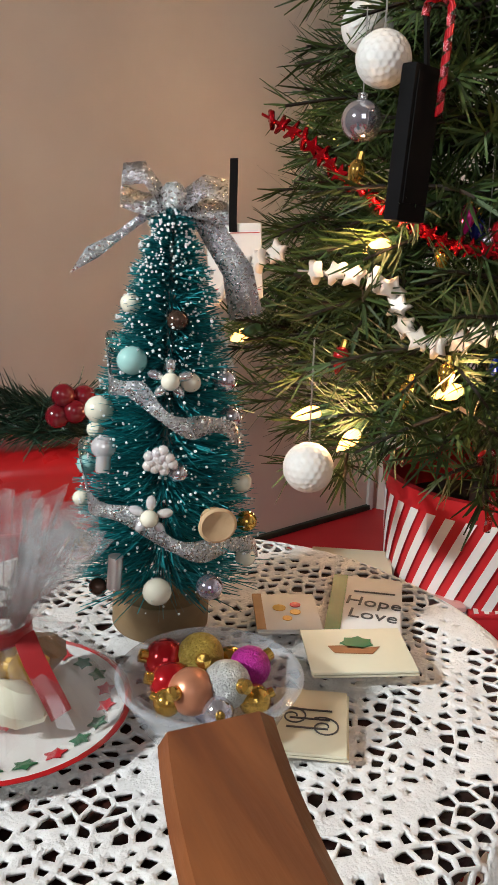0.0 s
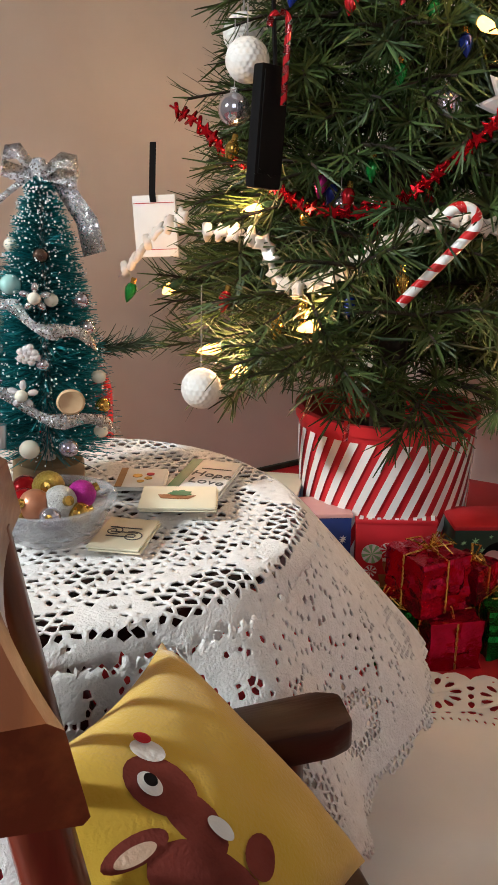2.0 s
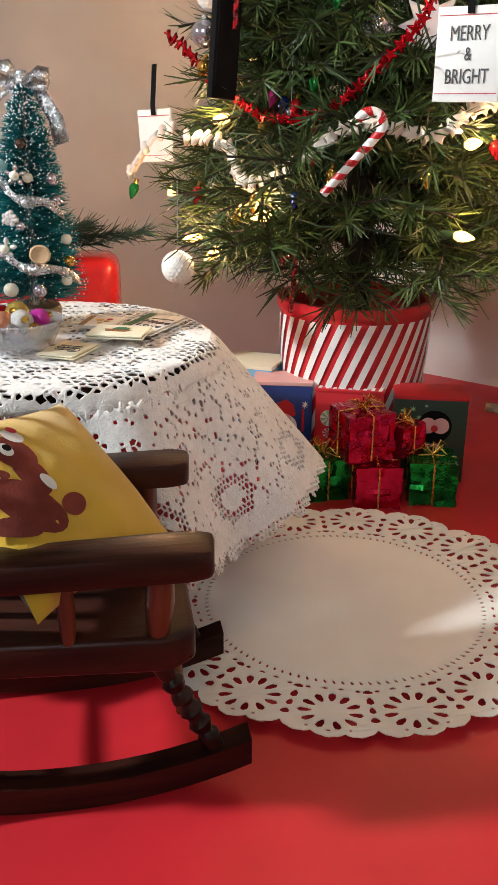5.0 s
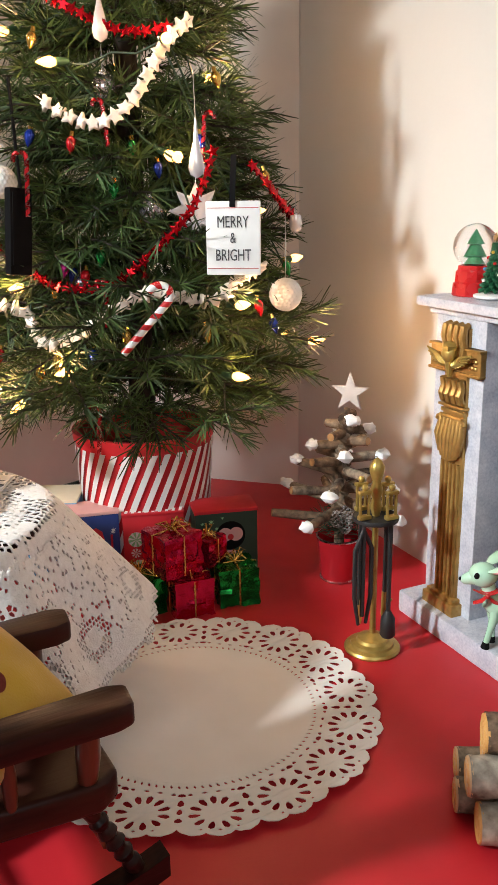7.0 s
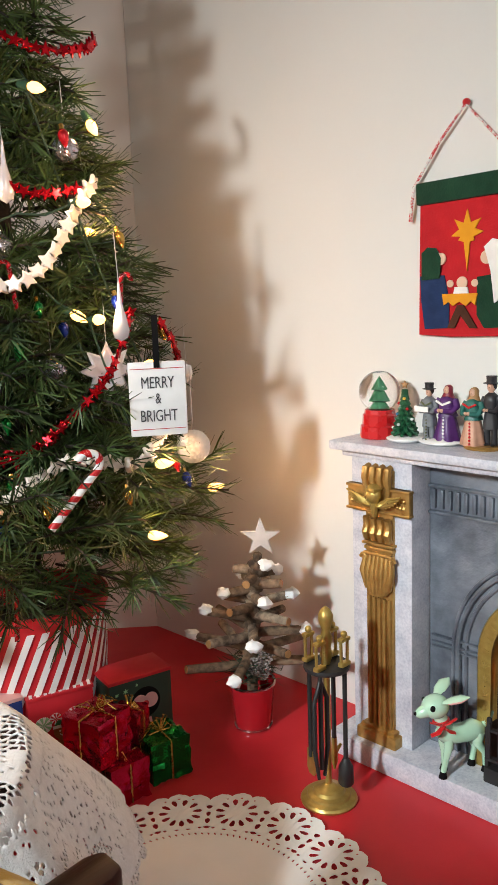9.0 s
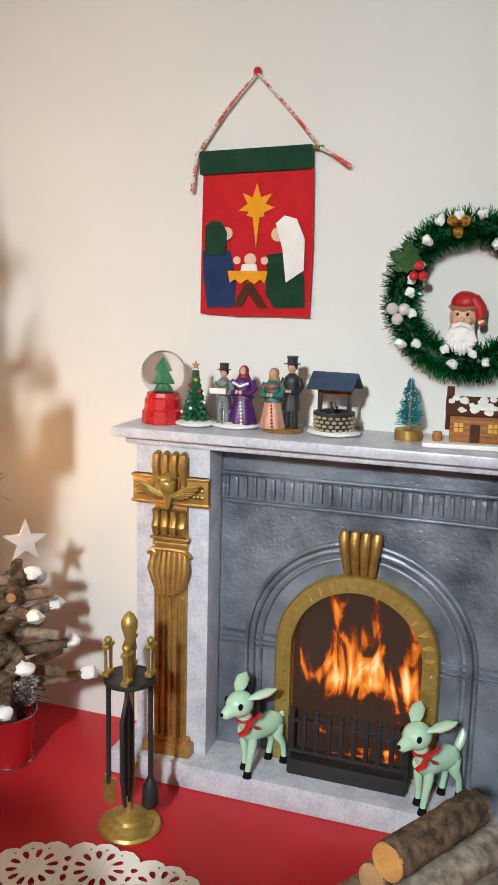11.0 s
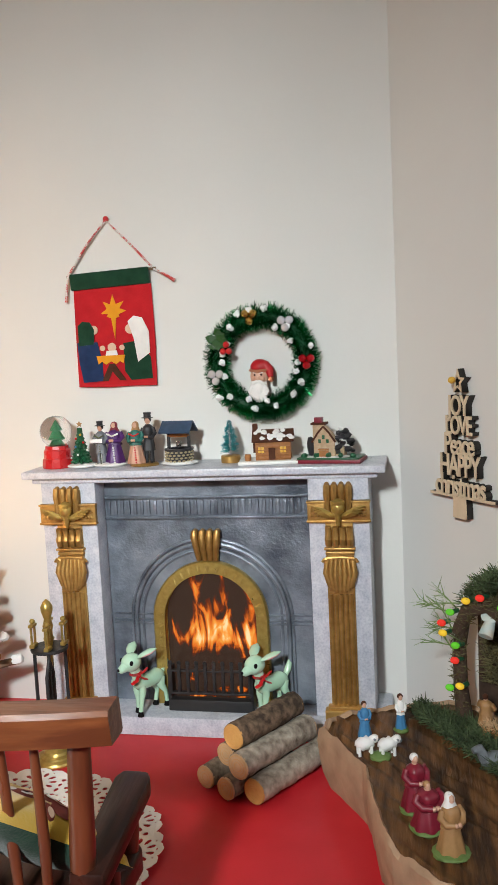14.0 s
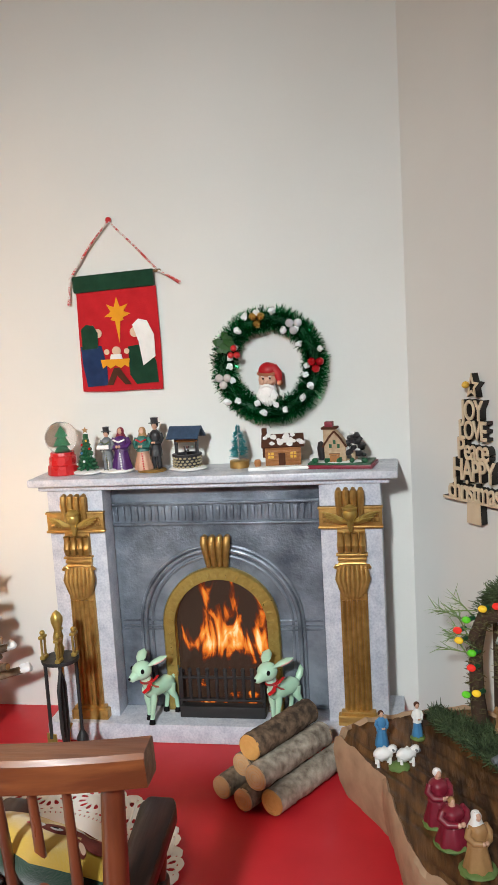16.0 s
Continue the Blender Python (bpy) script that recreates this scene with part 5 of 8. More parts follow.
star_me = flat([star(0.0047, 0.0026)], 0.0022, 0.0008)
foil_me = flat([star(0.0042, 0.0018)], 0.0012, 0.0004)
garland("star_garland", "garland of pearly cream star beads on the tree", [(0.452, 0.585, 0.238), (0.470, 0.565, 0.238), (0.485, 0.556, 0.232), (0.488, 0.552, 0.219), (0.497, 0.540, 0.211), (0.516, 0.527, 0.219), (0.539, 0.514, 0.237), (0.562, 0.500, 0.248), (0.590, 0.490, 0.242), (0.606, 0.485, 0.243), (0.622, 0.490, 0.255), (0.650, 0.505, 0.262)], STAR_BEAD, star_me, 0.0078, 0.0005, THREAD)
garland("star_garland", "garland of pearly cream star beads on the tree", [(0.500, 0.545, 0.378), (0.516, 0.535, 0.366), (0.532, 0.528, 0.360), (0.546, 0.515, 0.364), (0.560, 0.508, 0.378), (0.570, 0.503, 0.396), (0.582, 0.506, 0.412), (0.600, 0.515, 0.425)], STAR_BEAD, star_me, 0.0078, 0.0005, THREAD)
garland("star_garland", "garland of pearly cream star beads on the tree", [(0.414, 0.635, 0.208), (0.424, 0.617, 0.222), (0.434, 0.610, 0.236), (0.450, 0.600, 0.246)], STAR_BEAD, star_me, 0.0078, 0.0005, THREAD)
garland("tinsel_garland", "shiny red star tinsel garland round the tree", [(0.445, 0.620, 0.305), (0.458, 0.600, 0.294), (0.472, 0.582, 0.277), (0.490, 0.560, 0.262), (0.505, 0.545, 0.252), (0.530, 0.528, 0.250), (0.550, 0.517, 0.260), (0.575, 0.502, 0.285), (0.590, 0.497, 0.302), (0.600, 0.492, 0.325), (0.606, 0.490, 0.345)], TINSEL_RED, foil_me, 0.0052, 0.0007, TINSEL_RED)
garland("tinsel_garland", "shiny red star tinsel garland round the tree", [(0.636, 0.500, 0.335), (0.660, 0.515, 0.318), (0.685, 0.540, 0.303), (0.705, 0.565, 0.296)], TINSEL_RED, foil_me, 0.0052, 0.0007, TINSEL_RED)
garland("tinsel_garland", "shiny red star tinsel garland round the tree", [(0.500, 0.560, 0.448), (0.525, 0.537, 0.432), (0.548, 0.520, 0.418), (0.566, 0.512, 0.416), (0.585, 0.508, 0.420)], TINSEL_RED, foil_me, 0.0052, 0.0007, TINSEL_RED)
garland("tinsel_garland", "shiny red star tinsel garland round the tree", [(0.540, 0.545, 0.520), (0.570, 0.525, 0.505), (0.605, 0.525, 0.510), (0.630, 0.545, 0.525)], TINSEL_RED, foil_me, 0.0052, 0.0007, TINSEL_RED)

# ---- things on the small table ----
TEAL = mat("teal_bristles", (0.020, 0.33, 0.35), (0.010, 0.17, 0.19), 60, 0.5, island=0.5)
SNOWY = mat("white_flocking", (0.85, 0.87, 0.88), (0.75, 0.78, 0.8), 60, 0.8)
BASE_WOOD = mat("brown_wooden_disc", (0.23, 0.15, 0.075), (0.15, 0.095, 0.045), 90, 0.6, bump=0.3)
PEARL = mat("cream_pearl", (0.80, 0.76, 0.62), (0.72, 0.68, 0.55), 90, 0.22, coat=0.6)
BEAD_DARK = mat("bronze_bead", (0.12, 0.07, 0.05), (0.08, 0.05, 0.035), 90, 0.15, 0.6)
BEAD_MINT = mat("mint_glass_bead", (0.35, 0.60, 0.56), (0.28, 0.52, 0.5), 90, 0.12, coat=0.6)
GLITTER = mat("silver_lame_ribbon", (0.74, 0.75, 0.77), (0.38, 0.39, 0.41), 900, 0.28, 1.0, bump=1.0, bscale=1500)
CELLO = mat("clear_cellophane", (0.95, 0.95, 0.96), (0.9, 0.9, 0.92), 60, 0.06, metal=0.5, spec=1.0, thin=0.84, rvar=0.04)
RIBBON_RED = mat("red_satin_ribbon", (0.34, 0.010, 0.014), (0.25, 0.008, 0.010), 200, 0.4, sheen=0.3)
PINE = mat("dark_pine_sprig", (0.030, 0.070, 0.038), (0.016, 0.042, 0.024), 40, 0.5, island=0.5)
BERRY = mat("dark_red_berry", (0.20, 0.008, 0.016), (0.13, 0.006, 0.010), 60, 0.2, coat=0.5)
BARK = mat("rough_grey_bark", (0.36, 0.28, 0.20), (0.06, 0.042, 0.03), 170, 0.9, bump=1.0, bscale=500, contrast=0.45)
BARK_BROWN = mat("rough_brown_bark", (0.24, 0.16, 0.10), (0.045, 0.03, 0.02), 170, 0.9, bump=1.0, bscale=500, contrast=0.45)
BIRCH = mat("pale_birch_bark", (0.56, 0.50, 0.41), (0.10, 0.075, 0.055), 150, 0.8, bump=0.9, bscale=400, contrast=0.62)
CUT = mat("pale_cut_wood", (0.62, 0.42, 0.24), (0.50, 0.31, 0.16), 120, 0.7, bump=0.3)
CUT_ORANGE = mat("orange_cut_wood", (0.66, 0.36, 0.11), (0.55, 0.27, 0.08), 120, 0.6, bump=0.3)
MINT = mat("glazed_mint_china", (0.40, 0.66, 0.47), (0.50, 0.72, 0.56), 60, 0.18, coat=0.7)
PINK_EAR = mat("pink_glaze", (0.72, 0.42, 0.38), (0.66, 0.36, 0.33), 60, 0.25, coat=0.5)
TIN = mat("red_glossy_tin", (0.50, 0.02, 0.03), (0.44, 0.018, 0.026), 60, 0.16, 0.3, coat=0.6)
STEEL = mat("bright_tin_rim", (0.62, 0.62, 0.62), (0.5, 0.5, 0.5), 120, 0.25, 1.0)
GREEN_MODEL = mat("green_painted_resin", (0.012, 0.10, 0.04), (0.008, 0.065, 0.026), 160, 0.4, bump=0.6, bscale=500)
TINSEL_GREEN = mat("green_tinsel", (0.014, 0.32, 0.09), (0.004, 0.09, 0.028), 300, 0.20, 0.85, island=0.7)
HOLLY = mat("glossy_holly_leaf", (0.035, 0.10, 0.025), (0.02, 0.06, 0.018), 120, 0.25, coat=0.4)
GREY_RESIN = mat("grey_painted_resin", (0.20, 0.22, 0.24), (0.10, 0.11, 0.12), 200, 0.45)
PURPLE = mat("purple_painted_resin", (0.085, 0.02, 0.14), (0.06, 0.015, 0.10), 200, 0.4)
NAVY = mat("slate_blue_painted_resin", (0.035, 0.07, 0.13), (0.025, 0.05, 0.09), 200, 0.5, bump=0.3)
STONE = mat("painted_stonework", (0.42, 0.36, 0.22), (0.28, 0.23, 0.14), 300, 0.6, bump=0.4)
DARK_RESIN = mat("charcoal_painted_resin", (0.03, 0.03, 0.034), (0.02, 0.02, 0.022), 200, 0.4)
FLESH = mat("painted_flesh_resin", (0.62, 0.38, 0.27), (0.55, 0.32, 0.22), 200, 0.5)
GINGER = mat("ginger_brown_resin", (0.36, 0.15, 0.045), (0.26, 0.10, 0.03), 200, 0.5, bump=0.4)
TAN = mat("tan_painted_resin", (0.40, 0.22, 0.09), (0.30, 0.16, 0.06), 200, 0.5)
KHAKI = mat("khaki_painted_resin", (0.10, 0.11, 0.04), (0.07, 0.08, 0.03), 200, 0.5)
TEAL_RESIN = mat("teal_painted_resin", (0.03, 0.15, 0.12), (0.02, 0.11, 0.09), 200, 0.45)
BLUE_RESIN = mat("blue_painted_resin", (0.06, 0.22, 0.42), (0.045, 0.17, 0.34), 200, 0.45)
MAROON = mat("maroon_painted_resin", (0.22, 0.012, 0.03), (0.15, 0.009, 0.02), 200, 0.4)
WINDOW_GLOW = mat("yellow_painted_window", (0.75, 0.45, 0.06), (0.65, 0.36, 0.04), 90, 0.4)
BARE_WOOD = mat("pale_plywood", (0.66, 0.54, 0.38), (0.58, 0.46, 0.31), 90, 0.7, bump=0.15)
BLACK_PAINT = mat("black_painted_wood", (0.02, 0.016, 0.013), (0.012, 0.01, 0.008), 90, 0.6)
SLAB_WOOD = mat("rough_brown_wood_slab", (0.20, 0.090, 0.030), (0.036, 0.016, 0.007), 90, 0.42, bump=1.0, bscale=200, contrast=0.45, stretch=(0.35, 1.6, 1.6), coat=0.0, spec=0.3)
KRAFT = mat("crumpled_brown_paper", (0.44, 0.29, 0.18), (0.28, 0.175, 0.105), 60, 0.8, bump=1.0, bscale=110)
MOSS = mat("dry_green_moss", (0.075, 0.11, 0.045), (0.035, 0.055, 0.025), 80, 0.9, island=0.5)
MOSS_DRY = mat("dry_olive_moss", (0.15, 0.13, 0.055), (0.08, 0.07, 0.03), 80, 0.9, island=0.5)
STABLE_WOOD = mat("dark_bark_wood", (0.075, 0.042, 0.026), (0.03, 0.018, 0.012), 110, 0.9, bump=1.0, bscale=260)
LAMP_RED = mat("lit_red_lamp", (0.6, 0.02, 0.02), None, 60, 0.2, glow=(1.0, 0.05, 0.03), power=0.7)
LAMP_GREEN = mat("lit_green_lamp", (0.1, 0.5, 0.03), None, 60, 0.2, glow=(0.18, 0.8, 0.04), power=0.4)
LAMP_YELLOW = mat("lit_yellow_lamp", (0.7, 0.5, 0.03), None, 60, 0.2, glow=(1.0, 0.55, 0.04), power=0.6)


def bristles(m, p, d, L, w, rn):
    """One blade from p along d."""
    d = Vector(d).normalized()
    s = d.orthogonal().normalized()
    s = Matrix.Rotation(rn.uniform(0, 6.28), 3, d) @ s * w
    p = Vector(p)
    e = p + d * L
    m.add([p - s, p + s, e + s * 0.4, e - s * 0.4], [(0, 1, 2, 3)])


def bottle_brush(t, z0, z1, r0, n, mt, snow, seed, w=0.0003):
    rn = random.Random(seed)
    a, b = Mesh(), Mesh()
    for k in range(n):
        u = rn.random() ** 0.85
        z = z0 + (z1 - z0) * u
        R = r0 * (1 - u) ** 0.65 + r0 * 0.08
        R *= 0.86 + 0.14 * math.sin(z * 900)
        an = rn.uniform(0, 6.283)
        d = Vector((math.cos(an), math.sin(an), rn.uniform(-0.15, 0.45)))
        bristles(a, (math.cos(an) * R * 0.25, math.sin(an) * R * 0.25, z), d, R * rn.uniform(0.6, 0.78), w, rn)
        if rn.random() < snow:
            q = (math.cos(an) * R * 0.93, math.sin(an) * R * 0.93, z + 0.1 * R)
            b.ball(q, rn.uniform(0.00022, 0.00050), 5)
    part("bristles", a, mt, t, smooth=0)
    if b.v:
        part("flocking", b, SNOWY, t, "white flocking on the bristle tips")
    part("stem", Mesh().tube([(0, 0, z0 - 0.012), (0, 0, z1)], [r0 * 0.10, r0 * 0.02], 8), THREAD, t)


BX, BY, BZ = 0.3650, 0.4700, 0.1375
bt = thing("bottle_brush_tree", "teal bottle-brush tree dressed with pearls and silver ribbon", "tree", pose(BX, BY, BZ, 1.0, 1.8, 0) @ Matrix.Diagonal((1.05, 1.05, 0.98, 1)))
part("base", Mesh().lathe([(0.0, 0.0), (0.0140, 0.0), (0.0146, 0.001), (0.0146, 0.0105), (0.0138, 0.0118), (0.0, 0.0118)], 40), BASE_WOOD, bt, "brown wooden disc base")
bottle_brush(bt, 0.016, 0.133, 0.0305, 13000, TEAL, 0.16, 4)


def on_cone(h, a, out=0.0):
    u = (h - 0.018) / 0.11
    R = 0.0275 * (1 - u) ** 0.65 + 0.0005 + out
    return Vector((math.cos(a) * R, math.sin(a) * R, h))


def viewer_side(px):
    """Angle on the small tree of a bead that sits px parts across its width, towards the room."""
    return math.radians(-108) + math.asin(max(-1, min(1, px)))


BEADS = [(0.105, -0.9, 0.0030, PEARL), (0.102, 0.25, 0.0030, BEAD_DARK), (0.090, -0.55, 0.0042, BEAD_MINT), (0.085, 0.45, 0.0028, PEARL), (0.084, 0.95, 0.0036, IRID),
         (0.073, -0.95, 0.0042, PEARL), (0.066, -0.98, 0.0025, PEARL), (0.060, 0.25, 0.0028, IRID), (0.064, -0.75, 0.0036, PEARLY), (0.055, -0.98, 0.0030, BEAD_MINT),
         (0.026, 0.05, 0.0040, PEARL), (0.024, -0.55, 0.0026, BEAD_DARK), (0.033, -0.80, 0.0046, GOLD_GLASS), (0.045, -0.95, 0.0026, PEARL), (0.026, 0.55, 0.0038, IRID), (0.052, 0.98, 0.0030, PEARL),
         (0.073, 0.96, 0.0032, IRID), (0.040, 0.97, 0.0032, GOLD_GLASS), (0.030, 0.92, 0.0030, PEARL)]
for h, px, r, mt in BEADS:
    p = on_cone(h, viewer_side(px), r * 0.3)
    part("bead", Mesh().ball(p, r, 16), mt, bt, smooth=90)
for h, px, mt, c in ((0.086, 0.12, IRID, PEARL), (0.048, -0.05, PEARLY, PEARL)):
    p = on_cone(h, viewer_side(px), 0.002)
    o = Vector((p.x, p.y, 0)).normalized()
    s = Vector((0, 0, 1)).cross(o)
    fl = Mesh()
    for k in range(5):
        a = k * 1.2566 + 0.3
        d = s * math.cos(a) + Vector((0, 0, 1)) * math.sin(a)
        q = p + d * 0.0040
        fl.ball((0, 0, 0), 0.0024, 10, (1, 0.62, 0.62), frame_to(d, o.cross(d), o, *q))
    f = part("bead_flower", fl, mt, bt, "flower of shiny silvery petals", smooth=90)
    part("flower_centre", Mesh().ball(p + o * 0.002, 0.0026, 12), c, f)
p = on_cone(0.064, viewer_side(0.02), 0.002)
gl = Mesh()
for k in range(14):
    a = k * 2.4
    o = Vector((p.x, p.y, 0)).normalized()
    s = Vector((0, 0, 1)).cross(o)
    gl.ball(p + (s * math.cos(a) + Vector((0, 0, 1)) * math.sin(a)) * 0.0035 * math.sqrt(k / 13) + o * 0.001, 0.0017, 8)
part("crystal_cluster", gl, PEARLY, bt, "clear crystal bead cluster", smooth=90)
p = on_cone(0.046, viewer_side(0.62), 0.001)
o = (Vector((p.x, p.y, 0)).normalized() + Vector((-0.35, -0.8, 0))).normalized()
bn = part("button", Mesh().lathe([(0.0, 0.0), (0.0035, 0.0), (0.0036, 0.003), (0.0050, 0.0045), (0.0054, 0.0055), (0.0046, 0.0060), (0.0024, 0.0054), (0.0, 0.0054)], 28, frame_to(Vector((0, 0, 1)).cross(o), (0, 0, 1), o, *p)), CUT, bt, "cream shell button")
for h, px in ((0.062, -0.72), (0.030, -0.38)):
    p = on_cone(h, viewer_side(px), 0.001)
    part("bugle_bead", Mesh().tube([p - Vector((0.0005, 0, 0.005)), p + Vector((0, 0, 0.005))], 0.0021, 10), PEARLY, bt, "pearly tube bead")


def spiral(h0, h1, a0, a1, name="ribbon"):
    pts, wd, ww = [], [], []
    for k in range(61):
        u = k / 60
        a = a0 + (a1 - a0) * u
        h = h0 + (h1 - h0) * u + 0.0018 * math.sin(u * 17)
        p = on_cone(h, a, 0.0022 + 0.0008 * math.sin(u * 23))
        pts.append(p)
        wd.append(Vector((math.cos(a) * 0.3 * math.sin(u * 11), math.sin(a) * 0.3 * math.sin(u * 7), 1)))
        ww.append(0.0055 + 0.0012 * math.sin(u * 29))
    m = Mesh().ribbon(pts, wd, ww)
    ob = part(name, m, GLITTER, bt, "sparkling silver ribbon", smooth=60)
    ob.modifiers.new("thickness", 'SOLIDIFY').thickness = 0.0004


spiral(0.058, 0.030, math.radians(-210), math.radians(-20))
spiral(0.092, 0.066, math.radians(-215), math.radians(-25))
# bow at the tip: two loops, two tails, a knot
vx = Vector((0.93, -0.36, 0))
top = Vector((0, 0, 0.1335))
for s, lift in ((-1, 0.0), (1, -0.003)):
    pts = [top + vx * (s * 0.002), top + vx * (s * 0.008) + Vector((0, 0, 0.008 + lift)), top + vx * (s * 0.014) + Vector((0, 0, 0.007 + lift)), top + vx * (s * 0.0145) + Vector((0, 0, 0.001 + lift)), top + vx * (s * 0.008) + Vector((0, 0, -0.001)), top + vx * (s * 0.002)]
    ob = part("bow_loop", Mesh().ribbon(pts, (0.15, 0.70, 0.70), 0.0085), GLITTER, bt, "silver ribbon bow loop", smooth=70)
    ob.modifiers.new("thickness", 'SOLIDIFY').thickness = 0.0004
    q = [top + vx * (s * 0.002), top + vx * (s * 0.010) + Vector((0, 0, -0.006)), top + vx * (s * 0.018) + Vector((0, 0, -0.013 if s < 0 else -0.018)), top + vx * (s * (0.026 if s < 0 else 0.021)) + Vector((0, 0, -0.018 if s < 0 else -0.031))]
    ob = part("bow_tail", Mesh().ribbon(q, vx * 0.45 + Vector((0, 0, 0.75)) if s < 0 else vx * 0.9 + Vector((0, 0, 0.3)), [0.005, 0.0075, 0.0085, 0.0095]), GLITTER, bt, "silver ribbon tail", smooth=70)
    ob.modifiers.new("thickness", 'SOLIDIFY').thickness = 0.0004
part("bow_knot", Mesh().ball(top + Vector((0, 0, 0.001)), 0.0038, 12, (1, 1, 1.2), None, 0.3), GLITTER, bt)

# glass bowl of tiny baubles
bw = thing("glass_bowl", "clear glass bowl filled with tiny baubles", "bowl", pose(0.3655, 0.4110, 0.1368))
PLASTIC_CLEAR = mat("clear_plastic_bowl", (0.56, 0.59, 0.63), (0.48, 0.51, 0.55), 60, 0.10, spec=0.9, thin=0.66, rvar=0.04)
part("bowl", Mesh().lathe([(0.0, 0.0006), (0.0125, 0.0006), (0.0175, 0.004), (0.0208, 0.0105), (0.0218, 0.0150), (0.0238, 0.0156), (0.0242, 0.0166), (0.0230, 0.0172), (0.0205, 0.0160), (0.0192, 0.0108), (0.0160, 0.0050), (0.0115, 0.0026), (0.0, 0.0024)], 48), PLASTIC_CLEAR, bw, smooth=50)
GLITTER_GOLD = mat("gold_glitter", (0.55, 0.42, 0.10), (0.35, 0.25, 0.05), 900, 0.4, 0.7, bump=1.0, bscale=1800)
GLITTER_PINK = mat("magenta_glitter", (0.55, 0.03, 0.35), (0.38, 0.02, 0.24), 900, 0.4, 0.5, bump=1.0, bscale=1800)
GLITTER_SILVER = mat("silver_glitter", (0.66, 0.67, 0.66), (0.42, 0.43, 0.42), 900, 0.4, 0.6, bump=1.0, bscale=1800)
COPPER = mat("copper_satin", (0.60, 0.26, 0.15), (0.50, 0.20, 0.11), 200, 0.35, 0.5)
for x, y, z, r, mt, lab in ((-0.001, 0.006, 0.0185, 0.0062, GLITTER_GOLD, "gold glitter"), (-0.010, 0.010, 0.0165, 0.0058, RED_GLASS, "shiny red"), (0.0115, 0.0005, 0.0165, 0.0055, GLITTER_PINK, "magenta glitter"),
                           (0.003, -0.006, 0.0165, 0.0062, GLITTER_SILVER, "silver glitter"), (-0.0065, -0.006, 0.0160, 0.0060, COPPER, "copper satin"), (-0.0105, 0.001, 0.0150, 0.0055, RED_GLASS, "red striped"),
                           (0.0085, 0.009, 0.0140, 0.0040, GOLD_GLASS, "gold glass"), (-0.013, -0.006, 0.0140, 0.0036, GOLD_GLASS, "gold glass"), (-0.001, -0.012, 0.0130, 0.0040, IRID, "silver glass"),
                           (0.010, -0.009, 0.0125, 0.0042, GOLD_GLASS, "gold glass"), (0.0, 0.0, 0.0085, 0.0058, IRID, "silver glass"), (-0.003, 0.014, 0.0135, 0.0040, IRID, "silver glass")):
    b = thing("bauble", lab + " bauble lying in the glass bowl", "bauble", pose(0.3655 + x * 0.95, 0.4110 + y * 0.95, 0.1368 + z), "tiny baubles in the bowl")
    part("ball", Mesh().ball((0, 0, 0), r, 18), mt, b, smooth=90)
    part("cap", Mesh().lathe([(0.0, r * 1.3), (r * 0.3, r * 1.25), (r * 0.32, r * 0.92), (0.0, r * 0.9)], 10, pose(0, 0, 0, 70, 0, x * 9000)), GOLD_GLASS, b, "crimped gold cap")


# greeting cards lying on the cloth
def card(pts, z, mt, label, art):
    pts = [Vector((x, y, z)) for x, y in pts]
    o, ux, uy = pts[3], pts[2] - pts[3], pts[0] - pts[3]
    w, h = ux.length, uy.length
    c = sum(pts, Vector()) / 4
    x = ux.normalized()
    zz = Vector((0, 0, 1))
    t = thing("greeting_card", label, "card", frame_to(x, zz.cross(x), zz, *c), "greeting cards on the table")
    part("sheet", Mesh().box((0, 0, 0), (w, h, 0.0008), None, 0.0002).box((0.0006, 0.0004, -0.0012), (w, h, 0.0008), None, 0.0002), mt, t)
    for nm, polys, m2 in art(w, h):
        part(nm, flat(polys, 0.0002), m2, t, at=pose(0, 0, 0.0006))
    return t


def art_script(w, h):
    out = [("green_border", [[(-w / 2, -h / 2), (-w / 2 + 0.005, -h / 2), (-w / 2 + 0.005, h / 2), (-w / 2, h / 2)]], GREEN_PAPER)]
    return out


def curl(cx, cy, r, k=1.4, n=26):
    a = [(cx + r * (0.2 + 0.8 * i / n) * math.cos(i / n * 6.283 * k), cy + r * (0.2 + 0.8 * i / n) * math.sin(i / n * 6.283 * k)) for i in range(n)]
    b = [(cx + (r * (0.2 + 0.8 * i / n) + 0.0004) * math.cos(i / n * 6.283 * k), cy + (r * (0.2 + 0.8 * i / n) + 0.0004) * math.sin(i / n * 6.283 * k)) for i in reversed(range(n))]
    return a + b


def bars(n, w, y0, step, hgt, x0=0.0):
    return [[(x0 - w * (0.5 - 0.06 * (k % 2)), y0 - k * step), (x0 + w * (0.5 - 0.04 * (k % 3)), y0 - k * step), (x0 + w * (0.5 - 0.04 * (k % 3)), y0 - k * step + hgt), (x0 - w * (0.5 - 0.06 * (k % 2)), y0 - k * step + hgt)] for k in range(n)]


def art_pears(w, h):
    return [("orange_border", [[(-w / 2, -h / 2), (-w / 2 + 0.003, -h / 2), (-w / 2 + 0.003, h / 2), (-w / 2, h / 2)]], TAN), ("printed_fruit", [circle(0.0022, 12, -0.002, 0.002), circle(0.0018, 12, 0.003, -0.001), circle(0.0016, 12, 0.0, -0.005)], WINDOW_GLOW), ("printed_flower", [circle(0.0018, 10, 0.0035, 0.004)], RED_PAPER)]


